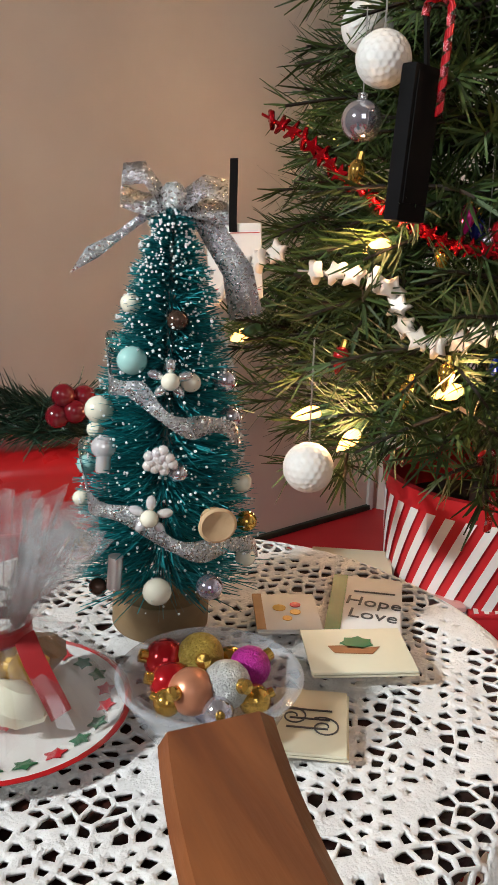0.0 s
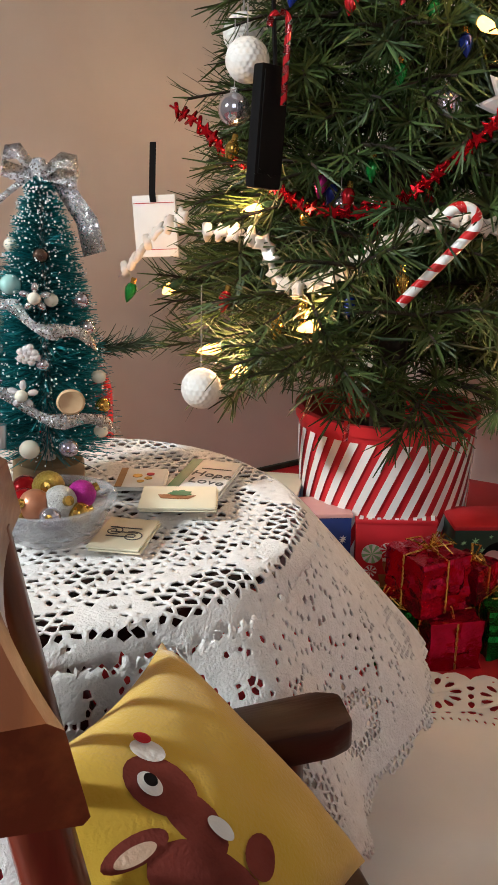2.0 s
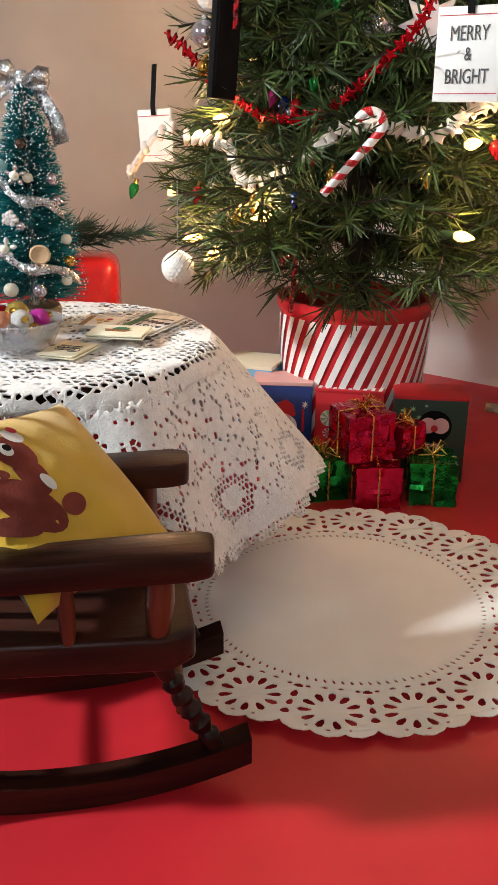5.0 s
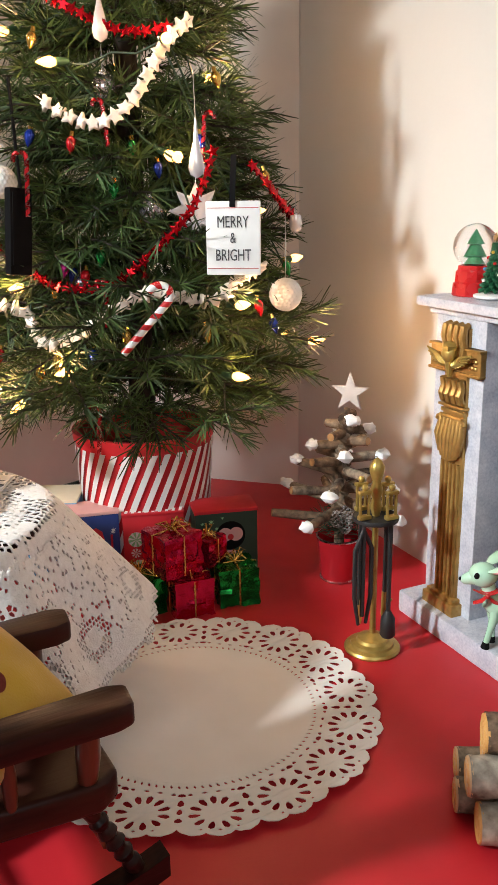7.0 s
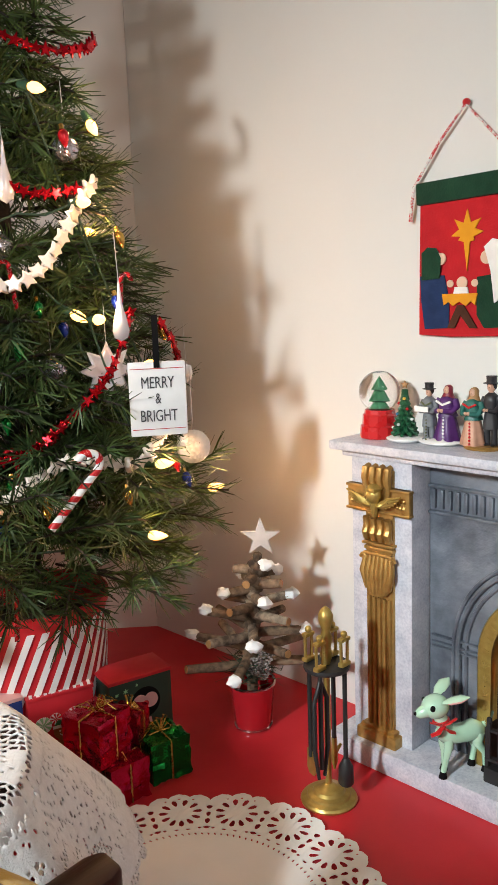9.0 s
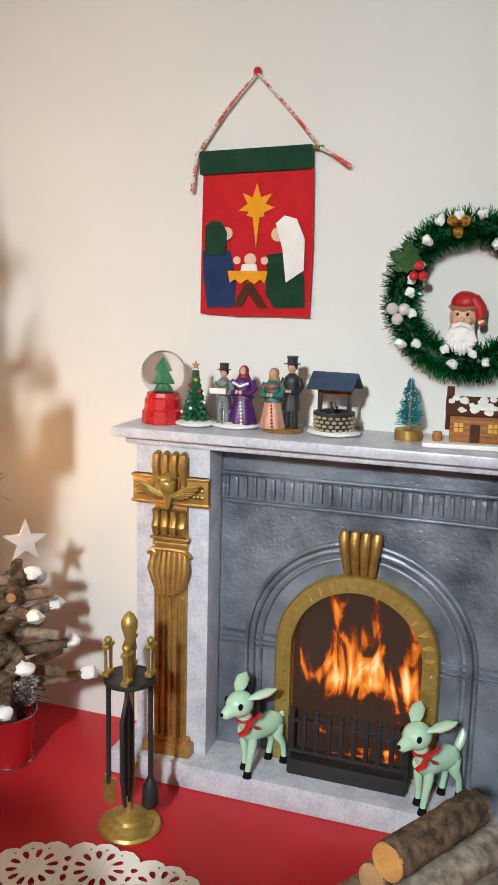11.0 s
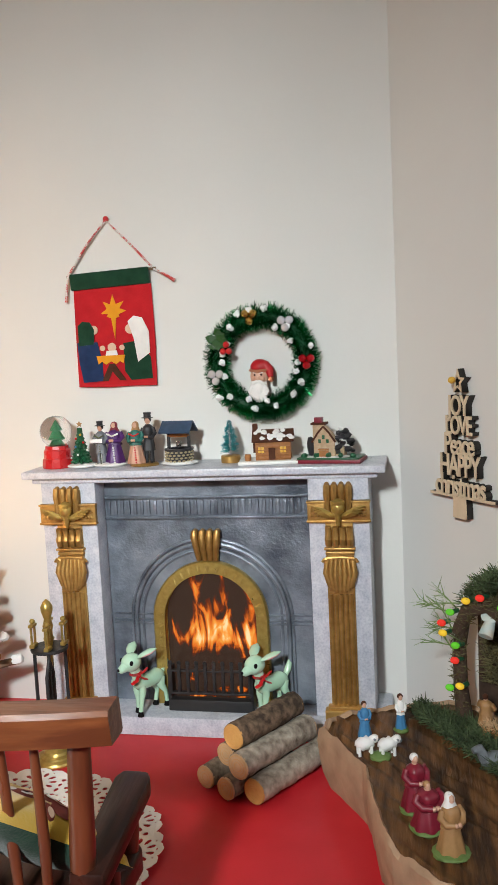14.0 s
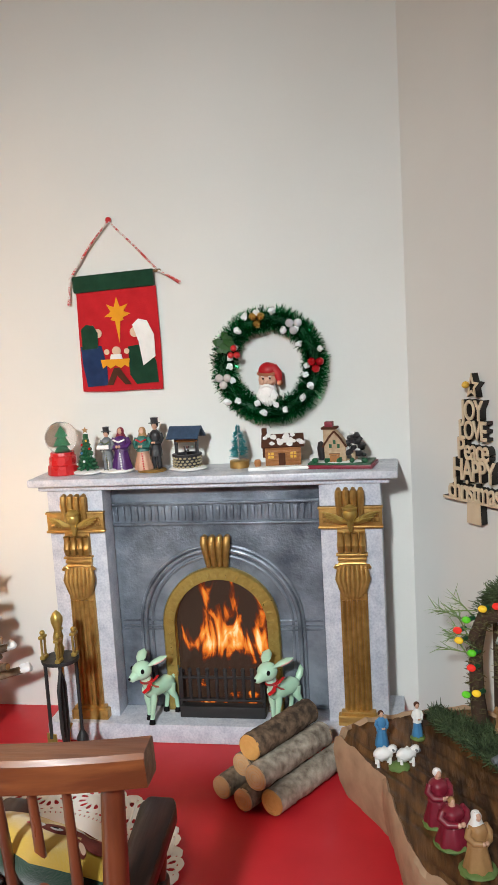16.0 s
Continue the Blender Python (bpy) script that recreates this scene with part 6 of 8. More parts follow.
def art_sleigh(w, h):
    return [("printed_sleigh", [[(-0.007, -0.002), (0.004, -0.003), (0.007, 0.001), (0.003, 0.0005), (-0.004, 0.002), (-0.0085, 0.002)]], BROWN_PAPER), ("printed_greenery", [[(0.004 * math.cos(a) * (1 + 0.3 * (k % 2)) + 0.0005, 0.0035 + 0.003 * math.sin(a) * (1 + 0.3 * (k % 2))) for k, a in enumerate([i * 0.45 for i in range(14)])]], GREEN_PAPER)]


def art_curls(w, h):
    return [("faded_writing", bars(3, w * 0.6, 0.004, 0.004, 0.0006), INK), ("flourish", [curl(-w * 0.22, 0.001, 0.004)], INK), ("flourish", [curl(w * 0.2, -0.003, 0.0045)], INK)]


cA = card([(0.430, 0.487), (0.452, 0.465), (0.433, 0.434), (0.412, 0.445)], 0.1392, PAPER, "white folded card lettered Hope and Love with green edge", art_script)
for txt, y in (("Hope", 0.003), ("Love", -0.006)):
    part("writing", flat(None, 0.0002, 0, txt, 0.0085), INK, cA, at=pose(0.003, y, 0.0006) @ Matrix(((1, 0.25, 0, 0), (0, 1, 0, 0), (0, 0, 1, 0), (0, 0, 0, 1))))
part("faded_writing", flat(bars(1, 0.014, 0.0105, 0.004, 0.0008, 0.003), 0.0002), INK, cA, at=pose(0, 0, 0.0006))
card([(0.398, 0.474), (0.418, 0.468), (0.411, 0.446), (0.391, 0.451)], 0.1404, PAPER, "small pale card printed with fruit and flowers", art_pears)
card([(0.408, 0.443), (0.431, 0.438), (0.427, 0.414), (0.397, 0.421)], 0.1420, CREAM_PAPER, "cream card printed with a small sleigh", art_sleigh)
card([(0.387, 0.421), (0.411, 0.413), (0.392, 0.388), (0.374, 0.396)], 0.1388, CREAM_PAPER, "pale card with flourished faded writing", art_curls)

# wrapped plate of sweets
PX, PY = 0.3145, 0.4300
pl = thing("plate", "white plate with red rim and painted holly", "plate", pose(PX, PY, 0.1368))
part("dish", Mesh().lathe([(0.0, 0.0006), (0.016, 0.0006), (0.024, 0.0022), (0.0325, 0.0042), (0.0330, 0.0052), (0.024, 0.0036), (0.016, 0.0020), (0.0, 0.0020)], 48), WHITE_PAINT, pl)
part("red_rim", Mesh().lathe([(0.0318, 0.0049), (0.0330, 0.0044), (0.0336, 0.0050), (0.0326, 0.0056)], 48, ring=True), RED_PAINT, pl, "painted red rim")
rn = random.Random(8)
for k in range(22):
    a = k * 0.2856
    part("painted_leaf", flat([[(q * 0.8 - 0.0005, p) for p, q in star(0.0032, 0.0018, 5)]], 0.0003), GREEN_PAPER if k % 3 else RED_PAPER, pl, at=pose(0.0275 * math.cos(a), 0.0275 * math.sin(a), 0.0046) @ pose(0, 0, 0, 0, -10, k * 16.4))
for k in range(9):
    a = k * 0.7
    r = 0.006 + 0.008 * (k % 2)
    sw = thing("sweet", "wrapped sweet heaped on the plate", "sweet", pose(PX + r * math.cos(a), PY + r * math.sin(a), 0.1368 + 0.0095 + 0.0035 * (k % 3), 0, 20, k * 50), "sweets on the plate")
    part("candy", Mesh().ball((0, 0, 0), 0.0068, 12, (1.3, 0.9, 0.8), None, 0.25), (WINDOW_GLOW, TAN, RED_PAPER, CREAM_PAPER)[k % 4], sw)
cb = thing("cellophane_bag", "crinkled clear cellophane gathered with red ribbon", "bag", pose(PX, PY, 0.1395) @ Matrix.Diagonal((1.02, 1.02, 0.68, 1)))


def crinkle(prof, amp, seg, seed):
    v, f = [], []
    n = len(prof)
    for i, (r, z) in enumerate(prof):
        for k in range(seg):
            a = 2 * math.pi * k / seg
            w = noise.noise(Vector((math.cos(a) * 4, math.sin(a) * 4, z * 60 + seed))) + 0.6 * math.sin(k * 2.4 + seed + i * 0.15)
            q = r * (1 + amp * w)
            v.append((q * math.cos(a), q * math.sin(a), z + 0.12 * r * noise.noise(Vector((a * 3, z * 200, seed)))))
    for i in range(n - 1):
        for k in range(seg):
            f.append((i * seg + k, i * seg + (k + 1) % seg, (i + 1) * seg + (k + 1) % seg, (i + 1) * seg + k))
    return Mesh().add(v, f)


part("wrap", crinkle([(0.030, 0.006), (0.029, 0.013), (0.023, 0.022), (0.013, 0.030), (0.006, 0.0355)], 0.10, 56, 1.0), CELLO, cb, smooth=0)
for k, q in enumerate((1.0, 0.72, 0.45)):
    part("gathered_top", crinkle([(0.005, 0.0355), (0.009 * q, 0.043), (0.015 * q, 0.053), (0.021 * q, 0.064), (0.0265 * q, 0.0755 + 0.004 * k)], 0.34, 64, 5.0 + k), CELLO, cb, smooth=0)
part("ribbon_band", Mesh().lathe([(0.0075, 0.033), (0.0085, 0.0338), (0.0085, 0.0378), (0.0075, 0.0385)], 24, ring=True), RIBBON_RED, cb, "dark red ribbon band")
for dx, dz in ((0.55, -0.022), (-0.9, 0.0)):
    pts = [(0.006 * (1 if dx > 0 else -1), -0.006, 0.0358), (0.014 * dx, -0.013, 0.0358 + dz * 0.2), (0.024 * dx, -0.020, 0.0358 + dz)]
    part("ribbon_tail", Mesh().ribbon(pts, (0.75, 0.3, 0.35) if dx > 0 else (0.1, 0, 1), 0.0058), RIBBON_RED, cb, "dark red ribbon tail")

# red trunk with a fir garland behind the table
rb = thing("red_chest", "glossy red rounded chest standing behind the table", "chest")
bm = bmesh.new()
bmesh.ops.create_cube(bm, size=1)
for v in bm.verts:
    v.co = Vector((0.328 + v.co.x * 0.155, 0.628 + v.co.y * 0.055, 0.0775 + v.co.z * 0.155))
bmesh.ops.bevel(bm, geom=bm.edges[:], offset=0.012, segments=4, profile=0.5, affect='EDGES')
part("body", Mesh().bm(bm), RED_PAINT, rb)
part("lid_seam", Mesh().box((0.328, 0.6, 0.118), (0.150, 0.002, 0.002), None, 0.0006), RED_PAINT, rb)
sp = thing("fir_sprig", "dark fir sprig with red berries on the chest", "garland")
ndl = Mesh()
rn = random.Random(21)
for k in range(16):
    a = rn.uniform(-0.5, 0.5) + (math.pi if k % 2 else 0)
    p0 = Vector((0.352 + rn.uniform(-0.03, 0.03), 0.618 + rn.uniform(-0.012, 0.012), 0.160 + rn.uniform(0, 0.012)))
    d = Vector((math.cos(a), math.sin(a) * 0.5 - 0.1, rn.uniform(0.0, 0.5))).normalized()
    L = rn.uniform(0.03, 0.055)
    for j in range(150):
        u = rn.random()
        q = p0 + d * L * u
        w = d + Vector((rn.uniform(-1, 1), rn.uniform(-1, 1), rn.uniform(-1, 1))) * 0.75
        bristles(ndl, q, w, rn.uniform(0.010, 0.017), 0.00045, rn)
part("needles", ndl, PINE, sp, smooth=0)
for x, y, z in ((0.349, 0.598, 0.183), (0.358, 0.600, 0.1815), (0.3535, 0.596, 0.176), (0.346, 0.597, 0.174)):
    part("berry", Mesh().ball((x, y, z), 0.0055, 16), BERRY, sp, "dark red berry", smooth=90)

# ---- beside the fireplace ----
AX, AY = 0.6775, 0.3905
ft = thing("fire_tool_stand", "brass and black stand with miniature fire tools", "fire tools", pose(AX, AY, 0))
part("base", Mesh().lathe([(0.0, 0.0), (0.0195, 0.0), (0.0200, 0.0015), (0.0190, 0.0032), (0.0155, 0.0042), (0.0150, 0.0058), (0.0115, 0.0068), (0.0105, 0.0090), (0.0060, 0.0100), (0.0030, 0.0125), (0.0, 0.0125)], 40), ANTIQUE, ft, "stepped round brass base")
part("pole", Mesh().lathe([(0.0022, 0.010), (0.0022, 0.100), (0.0045, 0.108), (0.0030, 0.113), (0.0046, 0.119), (0.0028, 0.125), (0.0050, 0.132), (0.0052, 0.136), (0.0030, 0.140), (0.0, 0.1425)], 18), ANTIQUE, ft, "turned brass pole")
part("holder_plate", Mesh().lathe([(0.0, 0.098), (0.0155, 0.098), (0.0160, 0.0995), (0.0155, 0.101), (0.0, 0.101)], 28), BLACK, ft, "black round holder plate")
for k, kind in enumerate(("tongs", "brush", "poker", "shovel")):
    a = math.radians(200 + k * 90)
    x, y = 0.0128 * math.cos(a), 0.0128 * math.sin(a)
    tl = part("tool_" + kind, Mesh().tube([(x, y, 0.030), (x, y, 0.101)], 0.0016, 8), BLACK, ft)
    h = Mesh()
    for s in (-1, 1):
        h.tube([(x + s * 0.0032, y, 0.104), (x + s * 0.0034, y, 0.119)], 0.0011, 8)
    h.box((x, y, 0.1030), (0.0092, 0.0044, 0.0030), None, 0.0008).box((x, y, 0.1205), (0.0092, 0.0044, 0.0026), None, 0.0008).ball((x, y, 0.1240), 0.0024, 10)
    part("handle", h, ANTIQUE, tl, "open brass handle")
    if kind == "shovel":
        part("blade", Mesh().prism([(-0.005, 0), (0.005, 0), (0.0055, -0.014), (0.003, -0.018), (-0.003, -0.018), (-0.0055, -0.014)], 0.001, frame_to((0.3, 0.95, 0), (0, 0, 1), (0.95, -0.3, 0), x, y, 0.034)), ANTIQUE, tl, "brass shovel blade")
    elif kind == "brush":
        part("brush_head", Mesh().lathe([(0.002, 0.034), (0.0050, 0.028), (0.0055, 0.016), (0.0040, 0.014), (0.0, 0.014)], 14, pose(x, y, 0)), BLACK, tl)
    elif kind == "tongs":
        for s in (-1, 1):
            part("prong", Mesh().tube([(x, y, 0.094), (x + s * 0.0065, y, 0.080), (x + s * 0.0065, y, 0.045), (x + s * 0.003, y, 0.024)], [0.0014, 0.0016, 0.0016, 0.0012], 8), BLACK, tl)
    else:
        part("hook", Mesh().tube([(x, y, 0.040), (x, y, 0.022), (x, y, 0.016)], [0.002, 0.0024, 0.0008], 8).tube([(x, y, 0.028), (x + 0.005, y - 0.002, 0.034)], [0.0018, 0.0010], 8), ANTIQUE, tl, "brass poker tip")

# twig tree in a red tin pail
WX, WY = 0.7165, 0.5035
tw = thing("twig_tree", "little tree of snow-tipped twigs in a red tin pail", "tree", pose(WX, WY, 0))
part("pail", Mesh().lathe([(0.0, 0.0004), (0.0145, 0.0004), (0.0150, 0.002), (0.0185, 0.038), (0.0178, 0.038), (0.0142, 0.003), (0.0, 0.003)], 36), TIN, tw, "glossy red tin pail")
for z, r in ((0.0016, 0.0152), (0.038, 0.0187)):
    part("pail_rim", Mesh().lathe([(r - 0.0006, z - 0.0010), (r + 0.0006, z - 0.0006), (r + 0.0006, z + 0.0006), (r - 0.0006, z + 0.0010)], 36, ring=True), STEEL, tw, "bright tin rim")
part("trunk", Mesh().tube([(0, 0, 0.01), (-0.001, -0.002, 0.08), (-0.002, -0.012, 0.150)], [0.0045, 0.004, 0.0025], 10), BARK_BROWN, tw)
rn = random.Random(14)
for k in range(30):
    u = k / 29
    z = 0.050 + 0.092 * u
    a = k * 2.39 + 0.4
    L = 0.043 * (1 - u) + 0.014
    d = Vector((math.cos(a), math.sin(a), rn.uniform(-0.1, 0.25)))
    c = Vector((-0.001, -0.009 * u, z))
    e = c + d * L
    tg = part("twig", Mesh().tube([c - d * 0.006, c + d * L * 0.5, e], [0.0042, 0.0040, 0.0035], 9), BARK_BROWN if k % 3 else BARK, tw)
    part("cut_end", Mesh().tube([e - d * 0.0003, e + d * 0.0005], 0.0031, 9), TAN, tg)
    if k % 2 == 0:
        part("snow_tip", Mesh().ball(e + d * 0.0010 + Vector((0, 0, 0.0008)), 0.0052, 12, (1.15, 1.15, 0.85), None, 0.5), SNOWY, tg, "white snow tip")
st = part("star", flat([star(0.0145, 0.0058)], 0.002, 0.0005), mat("frosted_grey_white_plastic", (0.56, 0.54, 0.53), (0.44, 0.42, 0.41), 90, 0.35), tw, "white star at the top", at=frame_to(*axes_facing((-0.75, -0.65)), -0.003, -0.018, 0.164))
for x, y, z in ((-0.012, -0.016, 0.060), (-0.004, -0.020, 0.066), (-0.005, -0.018, 0.054)):
    pc = Mesh()
    for i in range(7):
        for j in range(7):
            a = j * 0.9 + i * 0.45
            r = 0.0052 * math.sin(math.pi * (i + 0.8) / 8)
            pc.ball((x + r * math.cos(a), y + r * math.sin(a), z - 0.006 + i * 0.002), 0.0014, 6, (1, 1, 0.5))
    part("pine_cone", pc, mat("frosted_pine_cone", (0.10, 0.07, 0.06), (0.55, 0.52, 0.50), 500, 0.8, contrast=0.3), tw, "frosted brown pine cone")
sg = Mesh()
for k in range(260):
    a = rn.uniform(0, 6.28)
    p = Vector((rn.uniform(-0.016, 0.016), rn.uniform(-0.018, 0.012), 0.043 + rn.uniform(0, 0.018)))
    bristles(sg, p, (math.cos(a), math.sin(a), rn.uniform(-0.2, 0.5)), rn.uniform(0.012, 0.022), 0.0005, rn)
part("sprig", sg, PINE, tw, "dark green fir sprig", smooth=0)


# glazed fawns on the hearth: plain one-mesh figurines with a ribbon round the neck
def fawn(x, y, rz, s, label):
    m = Mesh()
    m.tube([(-0.0185, 0, 0.0265), (-0.015, 0, 0.0270), (-0.010, 0, 0.0280), (-0.003, 0, 0.0268), (0.004, 0, 0.0268), (0.009, 0, 0.0280), (0.0135, 0, 0.0305)], [0.0012, 0.0052, 0.0070, 0.0064, 0.0064, 0.0068, 0.0046], 16)
    m.tube([(0.0075, 0, 0.0275), (0.0115, 0, 0.0350), (0.0145, 0, 0.0440)], [0.0062, 0.0046, 0.0042], 14)
    m.ball((0.0165, 0, 0.0478), 0.0084, 18, (1.10, 0.95, 0.95))
    m.tube([(0.0195, 0, 0.0470), (0.0250, 0, 0.0450), (0.0285, 0, 0.0440), (0.0300, 0, 0.0438)], [0.0060, 0.0040, 0.0030, 0.0012], 14)
    feet = ((0.0085, 0.0040, 0.0128), (0.0090, -0.0040, 0.0080), (-0.0125, 0.0042, -0.0168), (-0.0122, -0.0042, -0.0118))
    for sx, sy, fx in feet:
        back = sx < 0
        m.tube([(sx, sy * 0.8, 0.0275), (sx + (0.0015 if back else 0.0004), sy, 0.0205), ((sx + fx) / 2 - (0.0014 if back else 0), sy, 0.0130), (fx, sy * 1.1, 0.0035)], [0.0040 if back else 0.0032, 0.0036 if back else 0.0030, 0.0021, 0.0019], 10)
    m.tube([(-0.0165, 0, 0.0290), (-0.0200, 0, 0.0335), (-0.0222, 0, 0.0385), (-0.0215, 0, 0.0415)], [0.0022, 0.0031, 0.0024, 0.0006], 10)
    pink = Mesh()
    for q in (-1, 1):
        m.tube([(0.0140, q * 0.0050, 0.0520), (0.0095, q * 0.0085, 0.0545), (0.0045, q * 0.0120, 0.0568), (0.0000, q * 0.0145, 0.0582)], [0.0018, 0.0042, 0.0044, 0.0006], 12, None, True, 0.5)
        pink.tube([(0.0130, q * 0.0074, 0.0524), (0.0098, q * 0.0104, 0.0542), (0.0055, q * 0.0134, 0.0562), (0.0020, q * 0.0150, 0.0574)], [0.0008, 0.0028, 0.0030, 0.0006], 10, None, True, 0.5)
    black = Mesh()
    for sx, sy, fx in feet:
        black.tube([(fx + 0.0004, sy * 1.1, 0.0), (fx, sy * 1.1, 0.0042)], [0.0028, 0.0021], 10)
    for q in (-1, 1):
        black.ball((0.0212, q * 0.0066, 0.0496), 0.0018, 10, (1, 0.7, 1.2))
    black.ball((0.0300, 0, 0.0446), 0.0013, 8)
    red = Mesh().lathe([(0.0046, -0.0012), (0.0056, 0), (0.0046, 0.0012)], 18, pose(0.0125, 0, 0.0375, 0, 12, 0), ring=True)
    for a in (0.6, 2.5, 3.9, 5.6):
        red.tube([(0.0140, 0.0058, 0.0365), (0.0140 + 0.0050 * math.cos(a), 0.0078, 0.0365 + 0.0045 * math.sin(a)), (0.0140 + 0.0110 * math.cos(a), 0.0068, 0.0365 + 0.0075 * math.sin(a))], [0.0012, 0.0020, 0.0016], 8, None, True, 0.35)
    red.ball((0.0140, 0.0068, 0.0365), 0.0018, 8)
    return joined("fawn_figurine", [(m, MINT), (pink, PINK_EAR), (black, BLACK_PLASTIC), (red, RED_PAINT)], label, "figurine", pose(x, y, 0.018, 0, 0, rz) @ Matrix.Scale(s, 4), "mint fawns on the hearth")


fawn(0.7420, 0.3270, 148, 1.07, "glazed mint green fawn figurine with red bow")
fawn(0.7420, 0.2120, 142, 1.07, "glazed mint green fawn figurine with red bow, behind logs")

# stacked logs
ld = Vector((0.860, -0.510, 0))
for (x, y, z), r, L, bk, ct in (((0.641, 0.249, 0.0100), 0.0098, 0.068, BARK, CUT), ((0.625, 0.229, 0.0098), 0.0096, 0.072, BARK, CUT), ((0.621, 0.206, 0.0110), 0.0108, 0.088, BIRCH, CUT_ORANGE),
                                ((0.645, 0.2325, 0.0275), 0.0098, 0.068, BARK, CUT), ((0.623, 0.2180, 0.0292), 0.0108, 0.086, BIRCH, CUT), ((0.637, 0.2240, 0.0462), 0.0108, 0.076, BARK_BROWN, CUT_ORANGE)):
    lg = thing("log", "short sawn log with rough bark, pale cut ends", "log", None, "logs stacked before the hearth")
    v, f, rings, sg_ = [], [], 26, 22
    side = Vector((0.510, 0.860, 0))
    for i in range(rings + 1):
        c = Vector((x, y, z)) + ld * L * i / rings
        for k in range(sg_):
            a = 2 * math.pi * k / sg_
            d = side * math.cos(a) + Vector((0, 0, 1)) * math.sin(a)
            q = r * (0.955 + 0.10 * noise.noise(Vector((i * 0.5, math.cos(a) * 2.5 + x * 300, math.sin(a) * 2.5 + z * 400))) + 0.06 * noise.noise(Vector((i * 1.7, k * 0.9, z * 900))))
            v.append(c + d * q)
    for i in range(rings):
        for k in range(sg_):
            f.append((i * sg_ + k, i * sg_ + (k + 1) % sg_, (i + 1) * sg_ + (k + 1) % sg_, (i + 1) * sg_ + k))
    part("bark", Mesh().add(v, f), bk, lg, smooth=70)
    for s in (0, 1):
        c = Vector((x, y, z)) + ld * (L * s)
        o = -ld if s == 0 else ld
        ce = part("cut_end", Mesh().lathe([(0.0, 0.0008), (r * 0.90, 0.0008), (r * 0.94, -0.001)], 22, frame_to(side, o.cross(side), o, *c)), ct, lg, "sawn wood face")
        for q in (0.3, 0.55, 0.78):
            part("growth_ring", Mesh().lathe([(r * q, 0.0008), (r * q + 0.0002, 0.00105), (r * q + 0.0004, 0.0008)], 20, frame_to(side, o.cross(side), o, *c), ring=True), CUT_ORANGE, ce)

# ---- things on the fireplace wall ----
WX1 = 0.7985


def on_wall(y, z, off):
    """A pose on the east wall, its own x running to the viewer's right, y up, z out of the wall."""
    return frame_to((0, -1, 0), (0, 0, 1), (-1, 0, 0), WX1 - off, y, z)


bnr = thing("felt_banner", "red felt banner with nativity cut-outs hanging from a pin", "banner", on_wall(0.3555, 0.370, 0.003))


def wavy(outline, thick, mt, name, parent, lift, label=""):
    me = flat([outline], thick)
    ob = part(name, me, mt, parent, label, at=pose(0, 0, lift))
    return ob


wavy([(-0.0385, 0.040), (-0.0392, 0.0), (-0.0395, -0.054), (-0.012, -0.0552), (0.018, -0.0545), (0.0385, -0.0548), (0.0392, -0.01), (0.0382, 0.040)], 0.0012, RED_FELT, "cloth", bnr, 0.0, "red felt cloth")
part("hem", Mesh().box((0, 0.0465, 0.0012), (0.0785, 0.0155, 0.0045), pose(0, 0, 0, 0, 0, 2), 0.0018), GREEN_FELT, bnr, "dark green felt hem")
part("rod", Mesh().tube([(-0.044, 0.0505, 0.001), (0.044, 0.0535, 0.001)], 0.0014, 8), BASE_WOOD, bnr)
STRING = mat("red_white_green_twine", (0.55, 0.05, 0.05), (0.70, 0.70, 0.66), 900, 0.9, contrast=0.2)
part("string", Mesh().tube([(-0.042, 0.052, 0.002), (-0.022, 0.079, 0.002), (-0.002, 0.1005, 0.002), (0.020, 0.078, 0.002), (0.041, 0.0545, 0.002)], 0.0011, 6), STRING, bnr, "striped twine")
for s, dx, dy in ((-1, -0.004, -0.026), (1, 0.020, -0.012)):
    part("string_end", Mesh().tube([(s * 0.042, 0.053, 0.002), (s * 0.042 + dx * 0.5, 0.053 + dy * 0.45, 0.003), (s * 0.042 + dx, 0.053 + dy, 0.002)], [0.0011, 0.0011, 0.0017], 6), STRING, bnr, "striped twine end")
wavy([(p * 0.0125, q * 0.0125 + 0.0175) for p, q in ((0, 1.15), (0.22, 0.42), (0.85, 0.62), (0.48, 0.1), (1.0, -0.1), (0.4, -0.35), (0.45, -0.55), (0.18, -0.6), (0.02, -2.2), (-0.2, -0.6), (-0.55, -0.5), (-0.42, -0.3), (-1.0, -0.25), (-0.5, 0.1), (-0.8, 0.65), (-0.22, 0.42))], 0.001, GOLD_FELT, "felt_star", bnr, 0.0014)
wavy([(-0.038, -0.012), (-0.018, -0.012), (-0.014, -0.030), (-0.014, -0.049), (-0.034, -0.050), (-0.037, -0.03)], 0.001, BLUE_FELT, "felt_robe", bnr, 0.0014)
wavy([(-0.036, 0.004), (-0.031, 0.008), (-0.024, 0.007), (-0.020, 0.0), (-0.021, -0.014), (-0.036, -0.015)], 0.001, GREEN_FELT, "felt_headcloth", bnr, 0.0026)
wavy([(p, q) for p, q in circle(0.0042, 14, -0.0205, -0.0005)], 0.001, SKIN_FELT, "felt_face", bnr, 0.0022)
wavy([(0.008, -0.014), (0.024, -0.012), (0.034, -0.028), (0.035, -0.048), (0.014, -0.049), (0.008, -0.04)], 0.001, GREEN_FELT, "felt_robe", bnr, 0.0014)
wavy([(0.014, 0.006), (0.020, 0.011), (0.028, 0.009), (0.034, -0.004), (0.034, -0.024), (0.022, -0.032), (0.019, -0.01)], 0.001, WHITE_FELT, "felt_veil", bnr, 0.0028)
